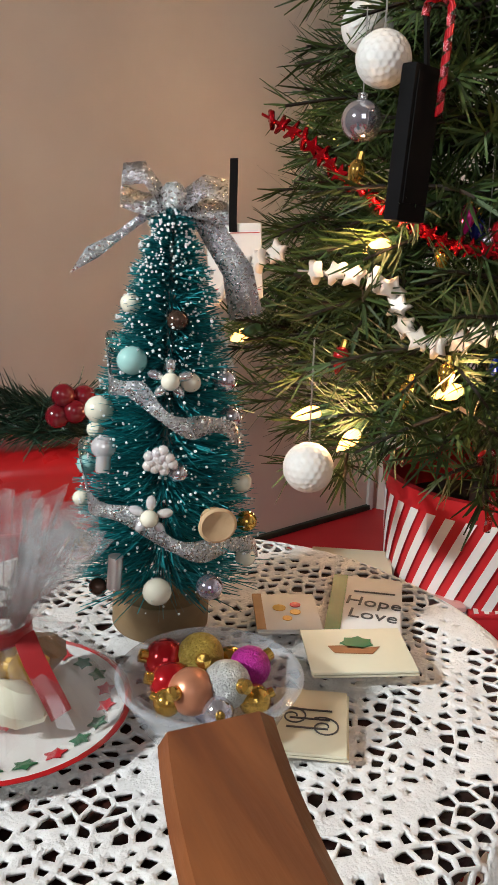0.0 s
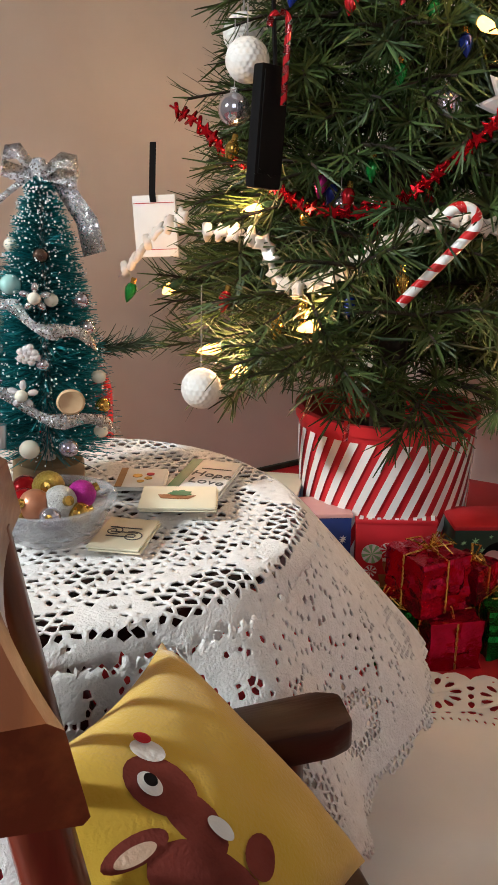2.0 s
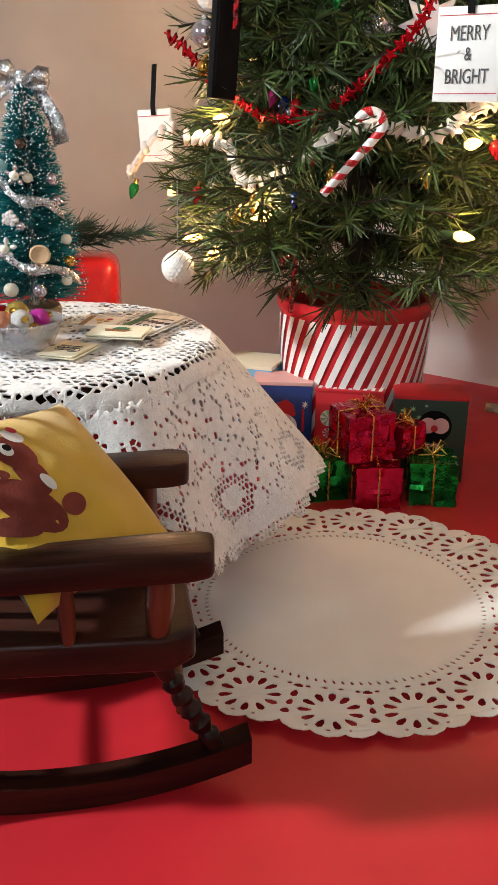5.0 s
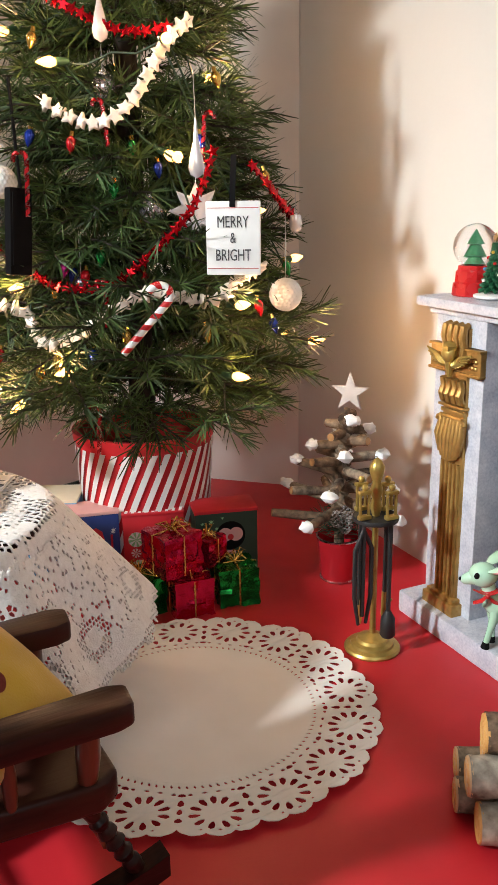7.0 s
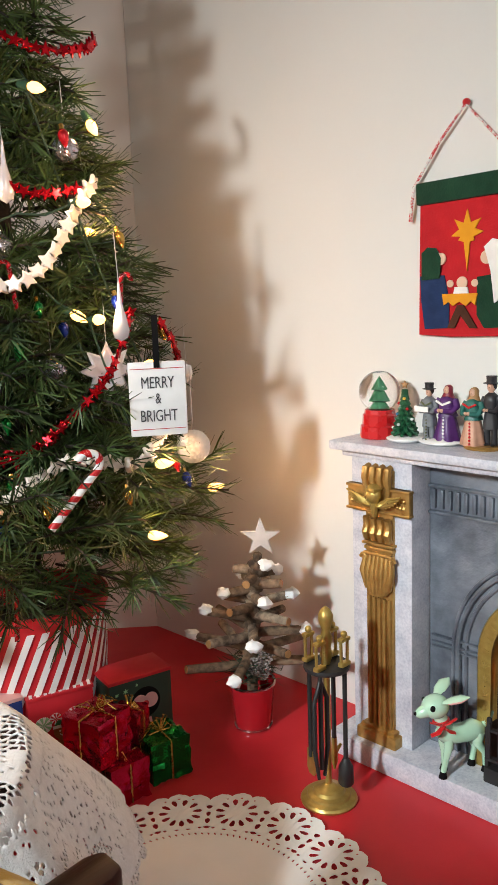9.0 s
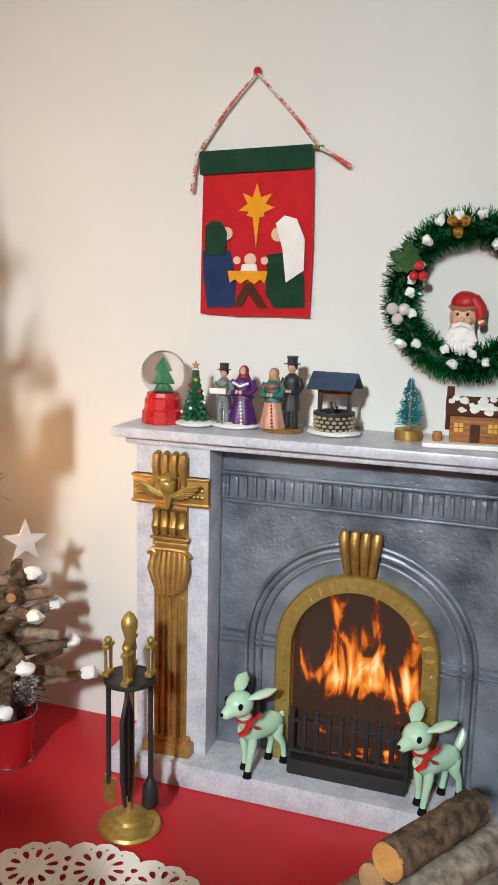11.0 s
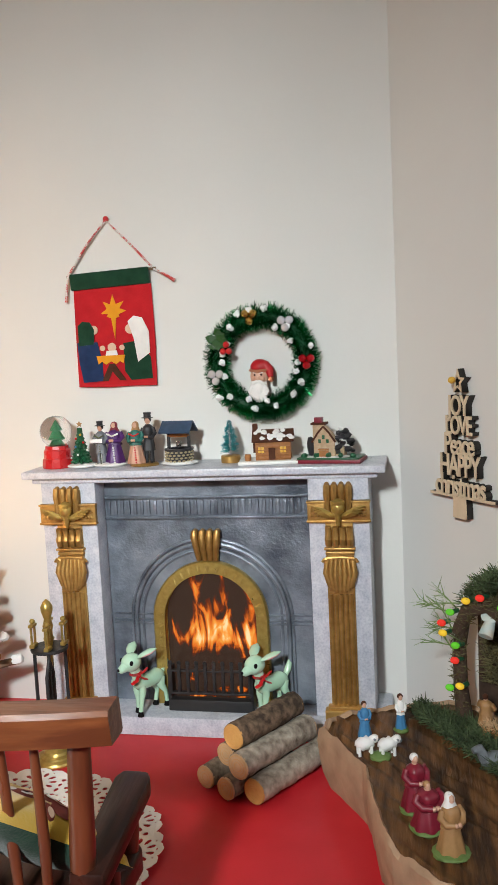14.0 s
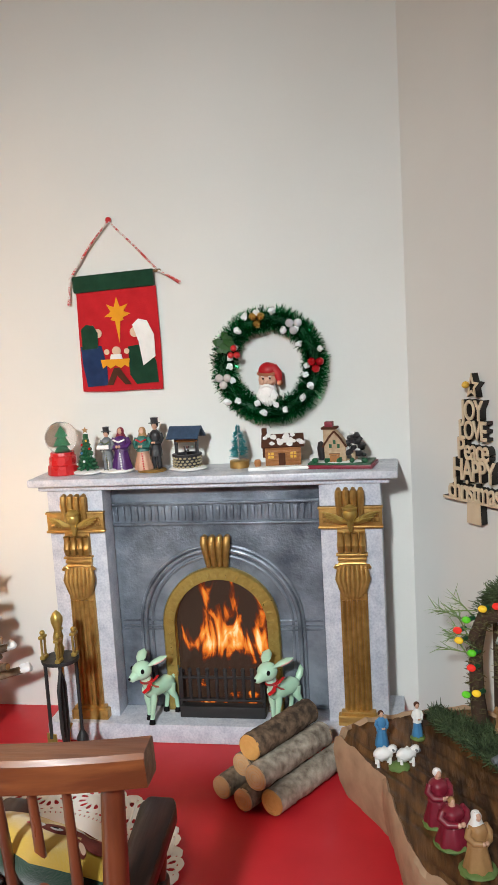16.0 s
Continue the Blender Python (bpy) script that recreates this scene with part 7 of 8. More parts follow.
wavy(circle(0.0046, 14, 0.0155, -0.001), 0.001, SKIN_FELT, "felt_face", bnr, 0.0022)
wavy([(-0.019, -0.025), (0.009, -0.025), (0.0075, -0.033), (0.004, -0.0305), (0.0, -0.0335), (-0.005, -0.0305), (-0.010, -0.0335), (-0.014, -0.0305), (-0.0175, -0.033)], 0.001, GOLD_FELT, "felt_manger", bnr, 0.0026)
wavy([(-0.015, -0.049), (-0.007, -0.033), (-0.002, -0.033), (0.009, -0.049), (0.003, -0.049), (-0.0045, -0.040), (-0.009, -0.049)], 0.001, BROWN_DARK, "felt_trestle", bnr, 0.002)
wavy([(-0.010, -0.025), (-0.009, -0.0205), (0.001, -0.0205), (0.002, -0.025)], 0.001, WHITE_FELT, "felt_bundle", bnr, 0.0022)
for x, y, r in ((-0.0035, -0.0175, 0.0042), (-0.013, -0.018, 0.0026), (0.0065, -0.018, 0.0026)):
    wavy(circle(r, 14, x, y), 0.001, SKIN_FELT, "felt_round", bnr, 0.0018)
pn = thing("wall_pin", "round red-headed pin holding the banner's string", "pin", on_wall(0.3573, 0.4715, 0.0))
part("head", Mesh().ball((0, 0, 0.004), 0.0028, 14), RED_PAINT, pn, smooth=90)
part("shaft", Mesh().tube([(0, 0, -0.002), (0, 0, 0.003)], 0.0006, 6), STEEL, pn)

# wreath
wr = thing("wreath", "green tinsel wreath with baubles, holly and a small bearded head", "wreath", on_wall(0.2150, 0.3320, 0.011))
rn = random.Random(31)
m = Mesh()
part("ring", Mesh().tube([(0.0415 * math.cos(k * 0.1571), 0.0415 * math.sin(k * 0.1571), 0) for k in range(41)], 0.0045, 8), GREEN_MODEL, wr)
for k in range(8000):
    a = rn.uniform(0, 6.283)
    b = rn.uniform(0, 6.283)
    c = Vector((math.cos(a), math.sin(a), 0))
    d = c * math.cos(b) + Vector((0, 0, 1)) * math.sin(b)
    d = d + Vector((-c.y, c.x, 0)) * rn.uniform(-0.8, 0.8)
    bristles(m, c * 0.0415 + d * 0.003, d, rn.uniform(0.006, 0.0125), 0.00045, rn)
part("tinsel", m, TINSEL_GREEN, wr, "shiny green tinsel strands", smooth=0)
for k in range(22):
    a = k * 0.2856 + rn.uniform(-0.1, 0.1)
    R = 0.0415 + rn.choice((-0.007, 0.0, 0.007))
    part("snow_tuft", Mesh().ball((R * math.cos(a), R * math.sin(a), 0.0095), 0.0029, 10, (1, 1, 0.8), None, 0.9), SNOWY, wr)
for a, mt in ((1.75, GOLD_GLASS), (0.95, PEARLY), (2.95 + 0.45, PEARLY), (0.0, RED_GLASS)):
    for j in range(3):
        c = Vector((0.0425 * math.cos(a), 0.0425 * math.sin(a), 0.0095))
        p = c + Vector((0.0042 * math.cos(j * 2.09 + 0.5), 0.0042 * math.sin(j * 2.09 + 0.5), 0))
        part("wreath_bauble", Mesh().ball(p, 0.0039, 14), mt, wr, smooth=90)
for a, r in ((2.1, 0.9), (2.75, 1.0), (3.3, 0.8)):
    lf = [(0.0, 0.0), (0.003, -0.004), (0.006, -0.0028), (0.009, -0.0052), (0.012, -0.0028), (0.015, -0.0035), (0.019, 0.0), (0.015, 0.0035), (0.012, 0.0028), (0.009, 0.0052), (0.006, 0.0028), (0.003, 0.004)]
    part("holly_leaf", flat([lf], 0.0008, 0.0003), HOLLY, wr, "glossy holly leaf", at=pose(-0.030, 0.018, 0.012, 15, -12, math.degrees(a)) @ Matrix.Scale(r, 4))
for x, y in ((-0.029, 0.0175), (-0.032, 0.0115), (-0.0265, 0.0115)):
    part("holly_berry", Mesh().ball((x, y, 0.0145), 0.0030, 12), RED_PAINT, wr, smooth=90)
# the bearded head is one plain ornament on the ring
bd = Mesh().ball((0, -0.0100, 0.002), 0.0078, 18, (1.05, 1.25, 0.8), None, 0.3)
for k in range(9):
    a = -2.75 + k * 0.29
    bd.tube([(0.0060 * math.cos(a), -0.006 + 0.004 * math.sin(a), 0.005), (0.0088 * math.cos(a), -0.010 + 0.0085 * math.sin(a), 0.0062), (0.0080 * math.cos(a), -0.010 + 0.0125 * math.sin(a), 0.004)], [0.0020, 0.0022, 0.0006], 7)
for q in (-1, 1):
    bd.tube([(0, -0.0030, 0.0085), (q * 0.0035, -0.0042, 0.0082), (q * 0.0065, -0.0066, 0.0060)], [0.0014, 0.0015, 0.0006], 7).tube([(q * 0.0016, 0.0048, 0.0074), (q * 0.0045, 0.0050, 0.0066)], 0.0008, 6)
joined("santa_ornament", [(Mesh().ball((0, 0.001, 0.0), 0.0084, 18, (1, 1.1, 0.92)).ball((0, -0.0005, 0.0082), 0.0017, 8).ball((0.0038, -0.001, 0.0060), 0.0024, 8).ball((-0.0038, -0.001, 0.0060), 0.0024, 8), FLESH),
                          (bd, WHITE_PAINT),
                          (Mesh().ball((0.001, 0.0098, -0.001), 0.0082, 16, (1.12, 0.85, 0.9), None, 0.12).tube([(0.005, 0.011, 0), (0.0098, 0.006, 0.001), (0.0108, 0.000, 0.002)], [0.0052, 0.0042, 0.0026], 10), mat("deep_red_resin", (0.46, 0.014, 0.02), (0.36, 0.010, 0.014), 120, 0.4)),
                          (Mesh().lathe([(0.0082, -0.0016), (0.0096, 0.0), (0.0082, 0.0016)], 20, pose(0, 0.0072, 0, -80, 0, 0), ring=True).ball((0.0112, -0.0018, 0.003), 0.0027, 10, (1, 1, 1), None, 0.4), COPPER),
                          (Mesh().ball((0.0030, 0.0026, 0.0074), 0.0009, 8).ball((-0.0030, 0.0026, 0.0074), 0.0009, 8), BLACK_PLASTIC)],
       "small bearded head ornament with red cap", "figurine", on_wall(0.2170, 0.3185, 0.013))

# ---- figurines along the mantel shelf ----
MZ = 0.2432
gb = thing("snow_globe", "small snow globe on a stepped red base", "snow globe", pose(0.7640, 0.4085, MZ))
part("base", Mesh().lathe([(0.0, 0.0), (0.0142, 0.0), (0.0146, 0.0008), (0.0140, 0.0085), (0.0128, 0.0095), (0.0124, 0.0165), (0.0112, 0.0178), (0.0108, 0.0205), (0.0, 0.0205)], 12), RED_PAINT, gb, "stepped bright red base", smooth=25)
part("globe", Mesh().ball((0, 0, 0.0335), 0.0150, 32), CLEAR, gb, "clear glass globe", smooth=90)
part("inner_tree", Mesh().lathe([(0.0065, 0.0228), (0.003, 0.028), (0.0055, 0.0285), (0.0025, 0.034), (0.0042, 0.0345), (0.0, 0.042)], 12), mat("mint_green_resin", (0.12, 0.50, 0.26), (0.09, 0.42, 0.2), 200, 0.4), gb)


def snow_base(t, rx, ry, h=0.0035):
    part("snow_base", Mesh().ball((0, 0, h * 0.5), 1, 20, (rx, ry, h * 0.75), None, 0.08), WHITE_PAINT, t, "white snowy base")


nt_ = thing("tree_figurine", "small green painted tree with star on snowy base", "figurine", pose(0.7600, 0.3835, MZ))
snow_base(nt_, 0.0125, 0.0135)
tm = Mesh()
for k in range(9):
    r = 0.0098 * (1 - k / 9.5)
    for j in range(9):
        a = j * 0.698 + k * 0.35
        tm.tube([(0, 0, 0.0085 + k * 0.0034), (r * math.cos(a), r * math.sin(a), 0.0052 + k * 0.0034)], [0.0026, 0.0012], 6)
part("foliage", tm, GREEN_MODEL, nt_)
part("star", flat([star(0.0030, 0.0014)], 0.001), TAN, nt_, "small copper star", at=frame_to((0, -1, 0), (0, 0, 1), (-1, 0, 0), 0, 0, 0.040))
for k, mt in enumerate((WHITE_PAINT, RED_PAINT, BLUE_RESIN, WHITE_PAINT, WINDOW_GLOW, RED_PAINT, WHITE_PAINT)):
    a = math.pi + (k - 3) * 0.45
    z = 0.009 + (k * 5 % 7) * 0.0036
    r = 0.0098 * (1 - (z - 0.006) / 0.036)
    part("painted_ball", Mesh().ball((r * math.cos(a), r * math.sin(a), z), 0.0012, 8), mt, nt_)


def folds(m_, prof, n, deep, turn=0.0):
    """A skirt turned about z whose hem ripples in n folds."""
    v, f, seg = [], [], 36
    for i, (r, z) in enumerate(prof):
        for k in range(seg):
            a = 2 * math.pi * k / seg
            q = r * (1 + deep * (1 - i / len(prof)) * math.sin(n * a + turn + 0.4 * i))
            v.append((q * math.cos(a), q * math.sin(a), z))
    for i in range(len(prof) - 1):
        f += [(i * seg + k, i * seg + (k + 1) % seg, (i + 1) * seg + (k + 1) % seg, (i + 1) * seg + k) for k in range(seg)]
    f += [tuple(reversed(range(seg))), tuple(range((len(prof) - 1) * seg, len(prof) * seg))]
    return m_.add(v, f)


def small_person(parent_pose, h, w, robe, top, hair, label, hat=None, book=False, trim=None, trousers=False, hood=False, group="figurines on the mantel"):
    """A plain painted standing figurine facing -x, as one mesh."""
    lower, upper, skin, crown = Mesh(), Mesh(), Mesh(), Mesh()
    if trousers:
        for q in (-1, 1):
            lower.tube([(0, q * w * 0.36, 0), (-w * 0.05, q * w * 0.36, h * 0.2), (0, q * w * 0.30, h * 0.42)], [w * 0.30, w * 0.28, w * 0.34], 10)
            lower.ball((-w * 0.22, q * w * 0.38, h * 0.015), w * 0.36, 8, (1.3, 0.75, 0.5))
        folds(upper, [(w * 0.78, h * 0.26), (w * 0.74, h * 0.38), (w * 0.58, h * 0.54), (w * 0.74, h * 0.68), (w * 0.66, h * 0.76), (w * 0.28, h * 0.82)], 5, 0.08)
    else:
        folds(lower, [(w * 1.02, 0.0), (w * 1.04, h * 0.05), (w * 0.84, h * 0.24), (w * 0.62, h * 0.46), (w * 0.50, h * 0.55)], 7, 0.10)
        folds(upper, [(w * 0.80, h * 0.44), (w * 0.60, h * 0.54), (w * 0.72, h * 0.67), (w * 0.64, h * 0.75), (w * 0.26, h * 0.82)], 5, 0.07)
    for q in (-1, 1):
        upper.tube([(0, q * w * 0.66, h * 0.74), (-w * 0.12, q * w * 0.92, h * 0.63), (-w * 0.55, q * w * 0.66, h * 0.54), (-w * 0.95, q * w * 0.16, h * 0.56)], [w * 0.26, w * 0.27, w * 0.25, w * 0.20], 10)
        skin.ball((-w * 1.02, q * w * 0.14, h * 0.565), w * 0.17, 8)
    skin.tube([(0, 0, h * 0.80), (0, 0, h * 0.86)], w * 0.22, 8)
    skin.ball((-h * 0.006, 0, h * 0.900), h * 0.072, 14, (0.95, 0.86, 1.15)).ball((-h * 0.075, 0, h * 0.895), h * 0.014, 6)
    crown.ball((h * 0.018, 0, h * 0.922), h * 0.078, 14, (0.98, 1.02, 1.0))
    if hood:
        folds(crown, [(w * 0.66, h * 0.70), (w * 0.52, h * 0.78), (h * 0.082, h * 0.86), (h * 0.086, h * 0.92), (h * 0.05, h * 0.985)], 3, 0.05)
        crown.v = [(p[0] + h * 0.024, p[1], p[2]) for p in crown.v]
    pieces = [(lower, robe), (upper, top), (skin, FLESH), (crown, hair)]
    if hat:
        pieces.append((Mesh().lathe([(h * 0.125, h * 0.955), (h * 0.128, h * 0.966), (h * 0.080, h * 0.972), (h * 0.076, h * 1.02), (h * 0.088, h * 1.075), (0.0, h * 1.08)], 18), hat))
    if book:
        pieces.append((Mesh().box((-w * 1.2, w * 0.2, h * 0.60), (0.0011, w * 1.7, h * 0.10), pose(0, 0, 0, 0, 0, 0), 0.0003), WHITE_PAINT))
    if trim:
        ed = Mesh()
        for k in range(9):
            u = k / 8
            ed.ball((-w * (0.52 + 0.52 * u), -w * 0.30 * u + w * 0.04, h * (0.50 - 0.46 * u)), w * 0.11, 6)
        ed.tube([(-w * 0.62, -w * 0.62, h * 0.72), (-w * 0.74, 0, h * 0.66), (-w * 0.62, w * 0.62, h * 0.72)], w * 0.10, 6)
        pieces.append((ed, trim))
    return joined("figurine", pieces, label, "figurine", parent_pose, group)


pr = thing("figurine_stand", "white snowy stand under a pair of carol singers", "figurine", pose(0.7640, 0.3570, MZ))
snow_base(pr, 0.0125, 0.0165)
small_person(pose(0.761, 0.3640, MZ + 0.0026), 0.0370, 0.0066, GREY_RESIN, GREY_RESIN, BARK_DARK, "painted carol singer in grey with top hat", DARK_RESIN, True, KHAKI, True)
small_person(pose(0.765, 0.3520, MZ + 0.0026), 0.0385, 0.0088, PURPLE, PURPLE, MAROON, "painted carol singer in purple gown edged white", None, False, WHITE_PAINT, False, True)
pr = thing("figurine_stand", "gold oval stand under a painted couple", "figurine", pose(0.7640, 0.3240, MZ))
part("gold_base", Mesh().lathe([(0.0, 0.0), (0.0125, 0.0), (0.0130, 0.0012), (0.0118, 0.0024), (0.0, 0.0024)], 24, Matrix.Diagonal((0.85, 1.05, 1, 1))), GOLD, pr)
small_person(pose(0.762, 0.3305, MZ + 0.0024), 0.0385, 0.0078, mat("peach_painted_resin", (0.55, 0.30, 0.20), (0.46, 0.24, 0.16), 200, 0.45), TEAL_RESIN, TAN, "painted lady figurine in peach gown and teal shawl", None, False, RED_PAINT, False, True)
small_person(pose(0.766, 0.3195, MZ + 0.0024), 0.0430, 0.0072, DARK_RESIN, DARK_RESIN, DARK_RESIN, "painted gentleman figurine in dark coat", DARK_RESIN, False, None, True)

wl = thing("well_figurine", "miniature stone well under a slate blue roof", "figurine", pose(0.7660, 0.2910, MZ, 0, 0, -6))
snow_base(wl, 0.0145, 0.0175)
part("well_wall", Mesh().lathe([(0.0118, 0.002), (0.0122, 0.013), (0.0134, 0.0132), (0.0134, 0.0150), (0.0095, 0.0150), (0.0095, 0.004)], 28), DARK_RESIN, wl)
for i in range(4):
    for k in range(18):
        a = k * 0.349 + i * 0.17
        part("stone", Mesh().ball((0.0120 * math.cos(a), 0.0120 * math.sin(a), 0.0040 + i * 0.0026), 0.0017, 6, (0.8, 1.0, 0.62)), STONE, wl)
for s in (-1, 1):
    part("post", Mesh().box((0, s * 0.0098, 0.0225), (0.0026, 0.0026, 0.017), None, 0.0004), DARK_RESIN, wl)
part("beam", Mesh().tube([(0, -0.011, 0.0265), (0, 0.011, 0.0265)], 0.0016, 8), GINGER, wl)
part("bucket", Mesh().lathe([(0.0, 0.0165), (0.0022, 0.0165), (0.0028, 0.0215), (0.0, 0.0215)], 12), STEEL, wl)
for s in (-1, 1):
    part("roof_slope", Mesh().box((s * 0.0058, 0, 0.0345), (0.0150, 0.0300, 0.0016), pose(0, 0, 0) @ Matrix.Translation((0, 0, 0)), 0.0004), NAVY, wl, "slate blue roof slope", at=Matrix.Translation((s * 0.0058, 0, 0.0345)) @ pose(0, 0, 0, 0, s * 40, 0) @ Matrix.Translation((-s * 0.0058, 0, -0.0345)))

b2 = thing("bottle_brush_tree", "small teal bottle-brush tree on a gold base", "tree", pose(0.7720, 0.2445, MZ))
part("base", Mesh().lathe([(0.0, 0.0), (0.0088, 0.0), (0.0088, 0.0060), (0.0080, 0.0066), (0.0, 0.0066)], 24), GOLD, b2)
bottle_brush(b2, 0.0095, 0.0385, 0.0098, 1500, TEAL, 0.06, 9, 0.00025)


def cabin():
    c = thing("cabin_figurine", "small brown cabin with snowy roof and lit windows", "figurine", pose(0.7650, 0.2075, MZ, 0, 0, 6))
    part("snow_base", Mesh().box((0, 0, 0.0016), (0.034, 0.054, 0.0032), None, 0.0012), WHITE_PAINT, c)
    part("house_body", Mesh().box((0, -0.004, 0.0112), (0.020, 0.0310, 0.0165), None, 0.0005), GINGER, c)
    for k in range(5):
        part("log_course", Mesh().tube([(-0.0102, -0.0195, 0.0050 + k * 0.0033), (-0.0102, 0.0115, 0.0050 + k * 0.0033)], 0.0010, 6), GINGER, c)
    for s in (-1, 1):
        rf = part("roof_slope", Mesh().box((0, 0, 0), (0.0160, 0.0370, 0.0018), None, 0.0004), BROWN_DARK, c, at=pose(s * 0.0060, -0.004, 0.0245, 0, s * 36, 0))
        for k in range(26):
            part("snow_patch", Mesh().ball((rn.uniform(-0.006, 0.006), rn.uniform(-0.017, 0.017), 0.0012), rn.uniform(0.0016, 0.0030), 8, (1, 1, 0.35), None, 0.4), WHITE_PAINT, rf)
    for y in (0.0065, -0.0130):
        w = part("window", Mesh().box((-0.0112, y, 0.0125), (0.0010, 0.0052, 0.0052), None, 0.0002), WINDOW_GLOW, c, "glowing yellow window")
        part("glazing_bar", Mesh().box((-0.0119, y, 0.0125), (0.0005, 0.0006, 0.0052)).box((-0.0119, y, 0.0125), (0.0005, 0.0052, 0.0006)), GINGER, w)
    part("door", Mesh().box((-0.0113, -0.003, 0.0090), (0.0010, 0.0058, 0.0105), None, 0.0002), BROWN_DARK, c)
    part("chimney", Mesh().box((0.002, 0.0120, 0.022), (0.0050, 0.0045, 0.026), None, 0.0004), BROWN_DARK, c)
    part("barrel", Mesh().lathe([(0.0026, 0.003), (0.0031, 0.006), (0.0026, 0.009), (0.0, 0.009)], 12, pose(-0.009, 0.0185, 0)), GINGER, c)


cabin()


def stone_house():
    c = thing("house_figurine", "small cream cottage model with dark tree on a maroon base", "figurine", pose(0.7630, 0.1520, MZ, 0, 0, -8))
    part("base", Mesh().box((0, 0, 0.0016), (0.032, 0.058, 0.0032), None, 0.0008), MAROON, c, "maroon base slab")
    part("ground", Mesh().box((0, 0, 0.0040), (0.030, 0.055, 0.0016), None, 0.0007), GREEN_MODEL, c)
    part("snow", Mesh().ball((-0.004, 0.002, 0.0046), 1, 18, (0.0100, 0.0230, 0.0012), None, 0.3), WHITE_PAINT, c, "white painted snow")
    SAND = mat("cream_painted_resin", (0.50, 0.38, 0.25), (0.34, 0.22, 0.12), 260, 0.6, bump=0.6)
    part("house_body", Mesh().box((0, 0.004, 0.0120), (0.018, 0.019, 0.0150), None, 0.001).box((0.002, -0.0075, 0.0085), (0.012, 0.010, 0.0080), None, 0.001), SAND, c)
    part("gable", Mesh().prism([(-0.0100, 0), (0.0100, 0), (0.0045, 0.0075), (0, 0.0125), (-0.0045, 0.0075)], 0.014, frame_to((0, 1, 0), (0, 0, 1), (1, 0, 0), -0.0100, 0.004, 0.0185)), SAND, c)
    part("tower", Mesh().box((0.001, 0.0100, 0.0255), (0.010, 0.0105, 0.0150), None, 0.001), SAND, c)
    part("roof", Mesh().box((0.001, 0.0100, 0.0335), (0.0125, 0.0135, 0.0020), None, 0.0006), BROWN_DARK, c, "dark flat roof edge")
    part("chimney", Mesh().box((0.001, 0.0105, 0.0365), (0.0070, 0.0070, 0.0050), None, 0.0005), MAROON, c)
    for q in (-1, 1):
        part("gable_edge", Mesh().tube([(-0.0105, 0.004 + q * 0.0105, 0.0180), (-0.0105, 0.004 + q * 0.0050, 0.0262), (-0.0105, 0.004, 0.0318)], 0.0009, 6), BROWN_DARK, c)
    part("porch", Mesh().box((-0.0112, 0.004, 0.0120), (0.0030, 0.0095, 0.0012), None, 0.0003).box((-0.0108, 0.004, 0.0080), (0.0010, 0.0085, 0.0060), None, 0.0003), GINGER, c)
    for y, z in ((0.0005, 0.0190), (0.0075, 0.0190), (0.004, 0.0225)):
        part("shutter", Mesh().box((-0.0105, y, z), (0.0008, 0.0022, 0.0034), None, 0.0002), GREEN_MODEL, c)
    rn2 = random.Random(17)
    for k in range(26):
        u = k / 25
        part("shrub", Mesh().ball((rn2.uniform(-0.007, 0.008), -0.011 + rn2.uniform(-0.009, 0.008) * (1.1 - 0.6 * u), 0.008 + 0.020 * u), rn2.uniform(0.0022, 0.0038), 8, (1, 1, 0.8), None, 0.5), DARK_RESIN if k % 5 else WHITE_PAINT, c)
    part("barrel", Mesh().ball((-0.002, 0.0175, 0.0135), 0.0048, 10, (0.9, 0.8, 1.9), None, 0.3), DARK_RESIN, c)
    for k in range(5):
        part("bush", Mesh().ball((-0.011, -0.022 + k * 0.011, 0.0065), 0.0026, 8, (1, 1, 1), None, 0.5), GREEN_MODEL, c)


stone_house()

# ---- word tree on the southeast wall ----
wd = Vector((-0.788, -0.616, 0))
wnorm = Vector((-0.616, 0.788, 0))
sgn = thing("word_tree_sign", "wooden word tree reading joy love peace happy christmas", "sign", frame_to(wd, (0, 0, 1), wnorm, 0.7285 + wnorm.x * 0.003, 0.0385 + wnorm.y * 0.003, 0.2650) @ Matrix.Diagonal((0.80, 1.0, 1.25, 1)))
for txt, y, size, sx in (("JOY", 0.0255, 0.0205, 0.95), ("LOVE", 0.0095, 0.0195, 0.92), ("Peace", -0.0060, 0.0225, 0.98), ("HAPPY", -0.0235, 0.0225, 0.98), ("christmas", -0.0400, 0.0235, 0.98)):
    for name, th, z, mt in (("letters", 0.0008, 0.0040, BARE_WOOD), ("letter_backing", 0.0052, 0.0010, BLACK_PAINT)):
        me = flat(None, th, 0.00035, txt, size, 0.86)
        part(name, me, mt, sgn, "pale wooden letters" if mt is BARE_WOOD else "dark sides of the letters", at=pose(0, y, z) @ Matrix.Diagonal((sx, 1.12, 1, 1)))
for name, th, z, mt in (("plate", 0.0008, 0.0040, BARE_WOOD), ("plate_backing", 0.0052, 0.0010, BLACK_PAINT)):
    part(name, flat([star(0.0105, 0.0046), star(0.0058, 0.0026)], th), mt, sgn, at=pose(0, 0.0455, z))
    part(name, flat([[(-0.046, -0.0492), (0.050, -0.0492), (0.050, -0.0470), (-0.046, -0.0470)]], th), mt, sgn, at=pose(0, 0, z))
    part(name, flat([[(-0.0105, -0.066), (0.0095, -0.066), (0.0085, -0.0493), (-0.0095, -0.0493)]], th), mt, sgn, at=pose(0, 0, z))
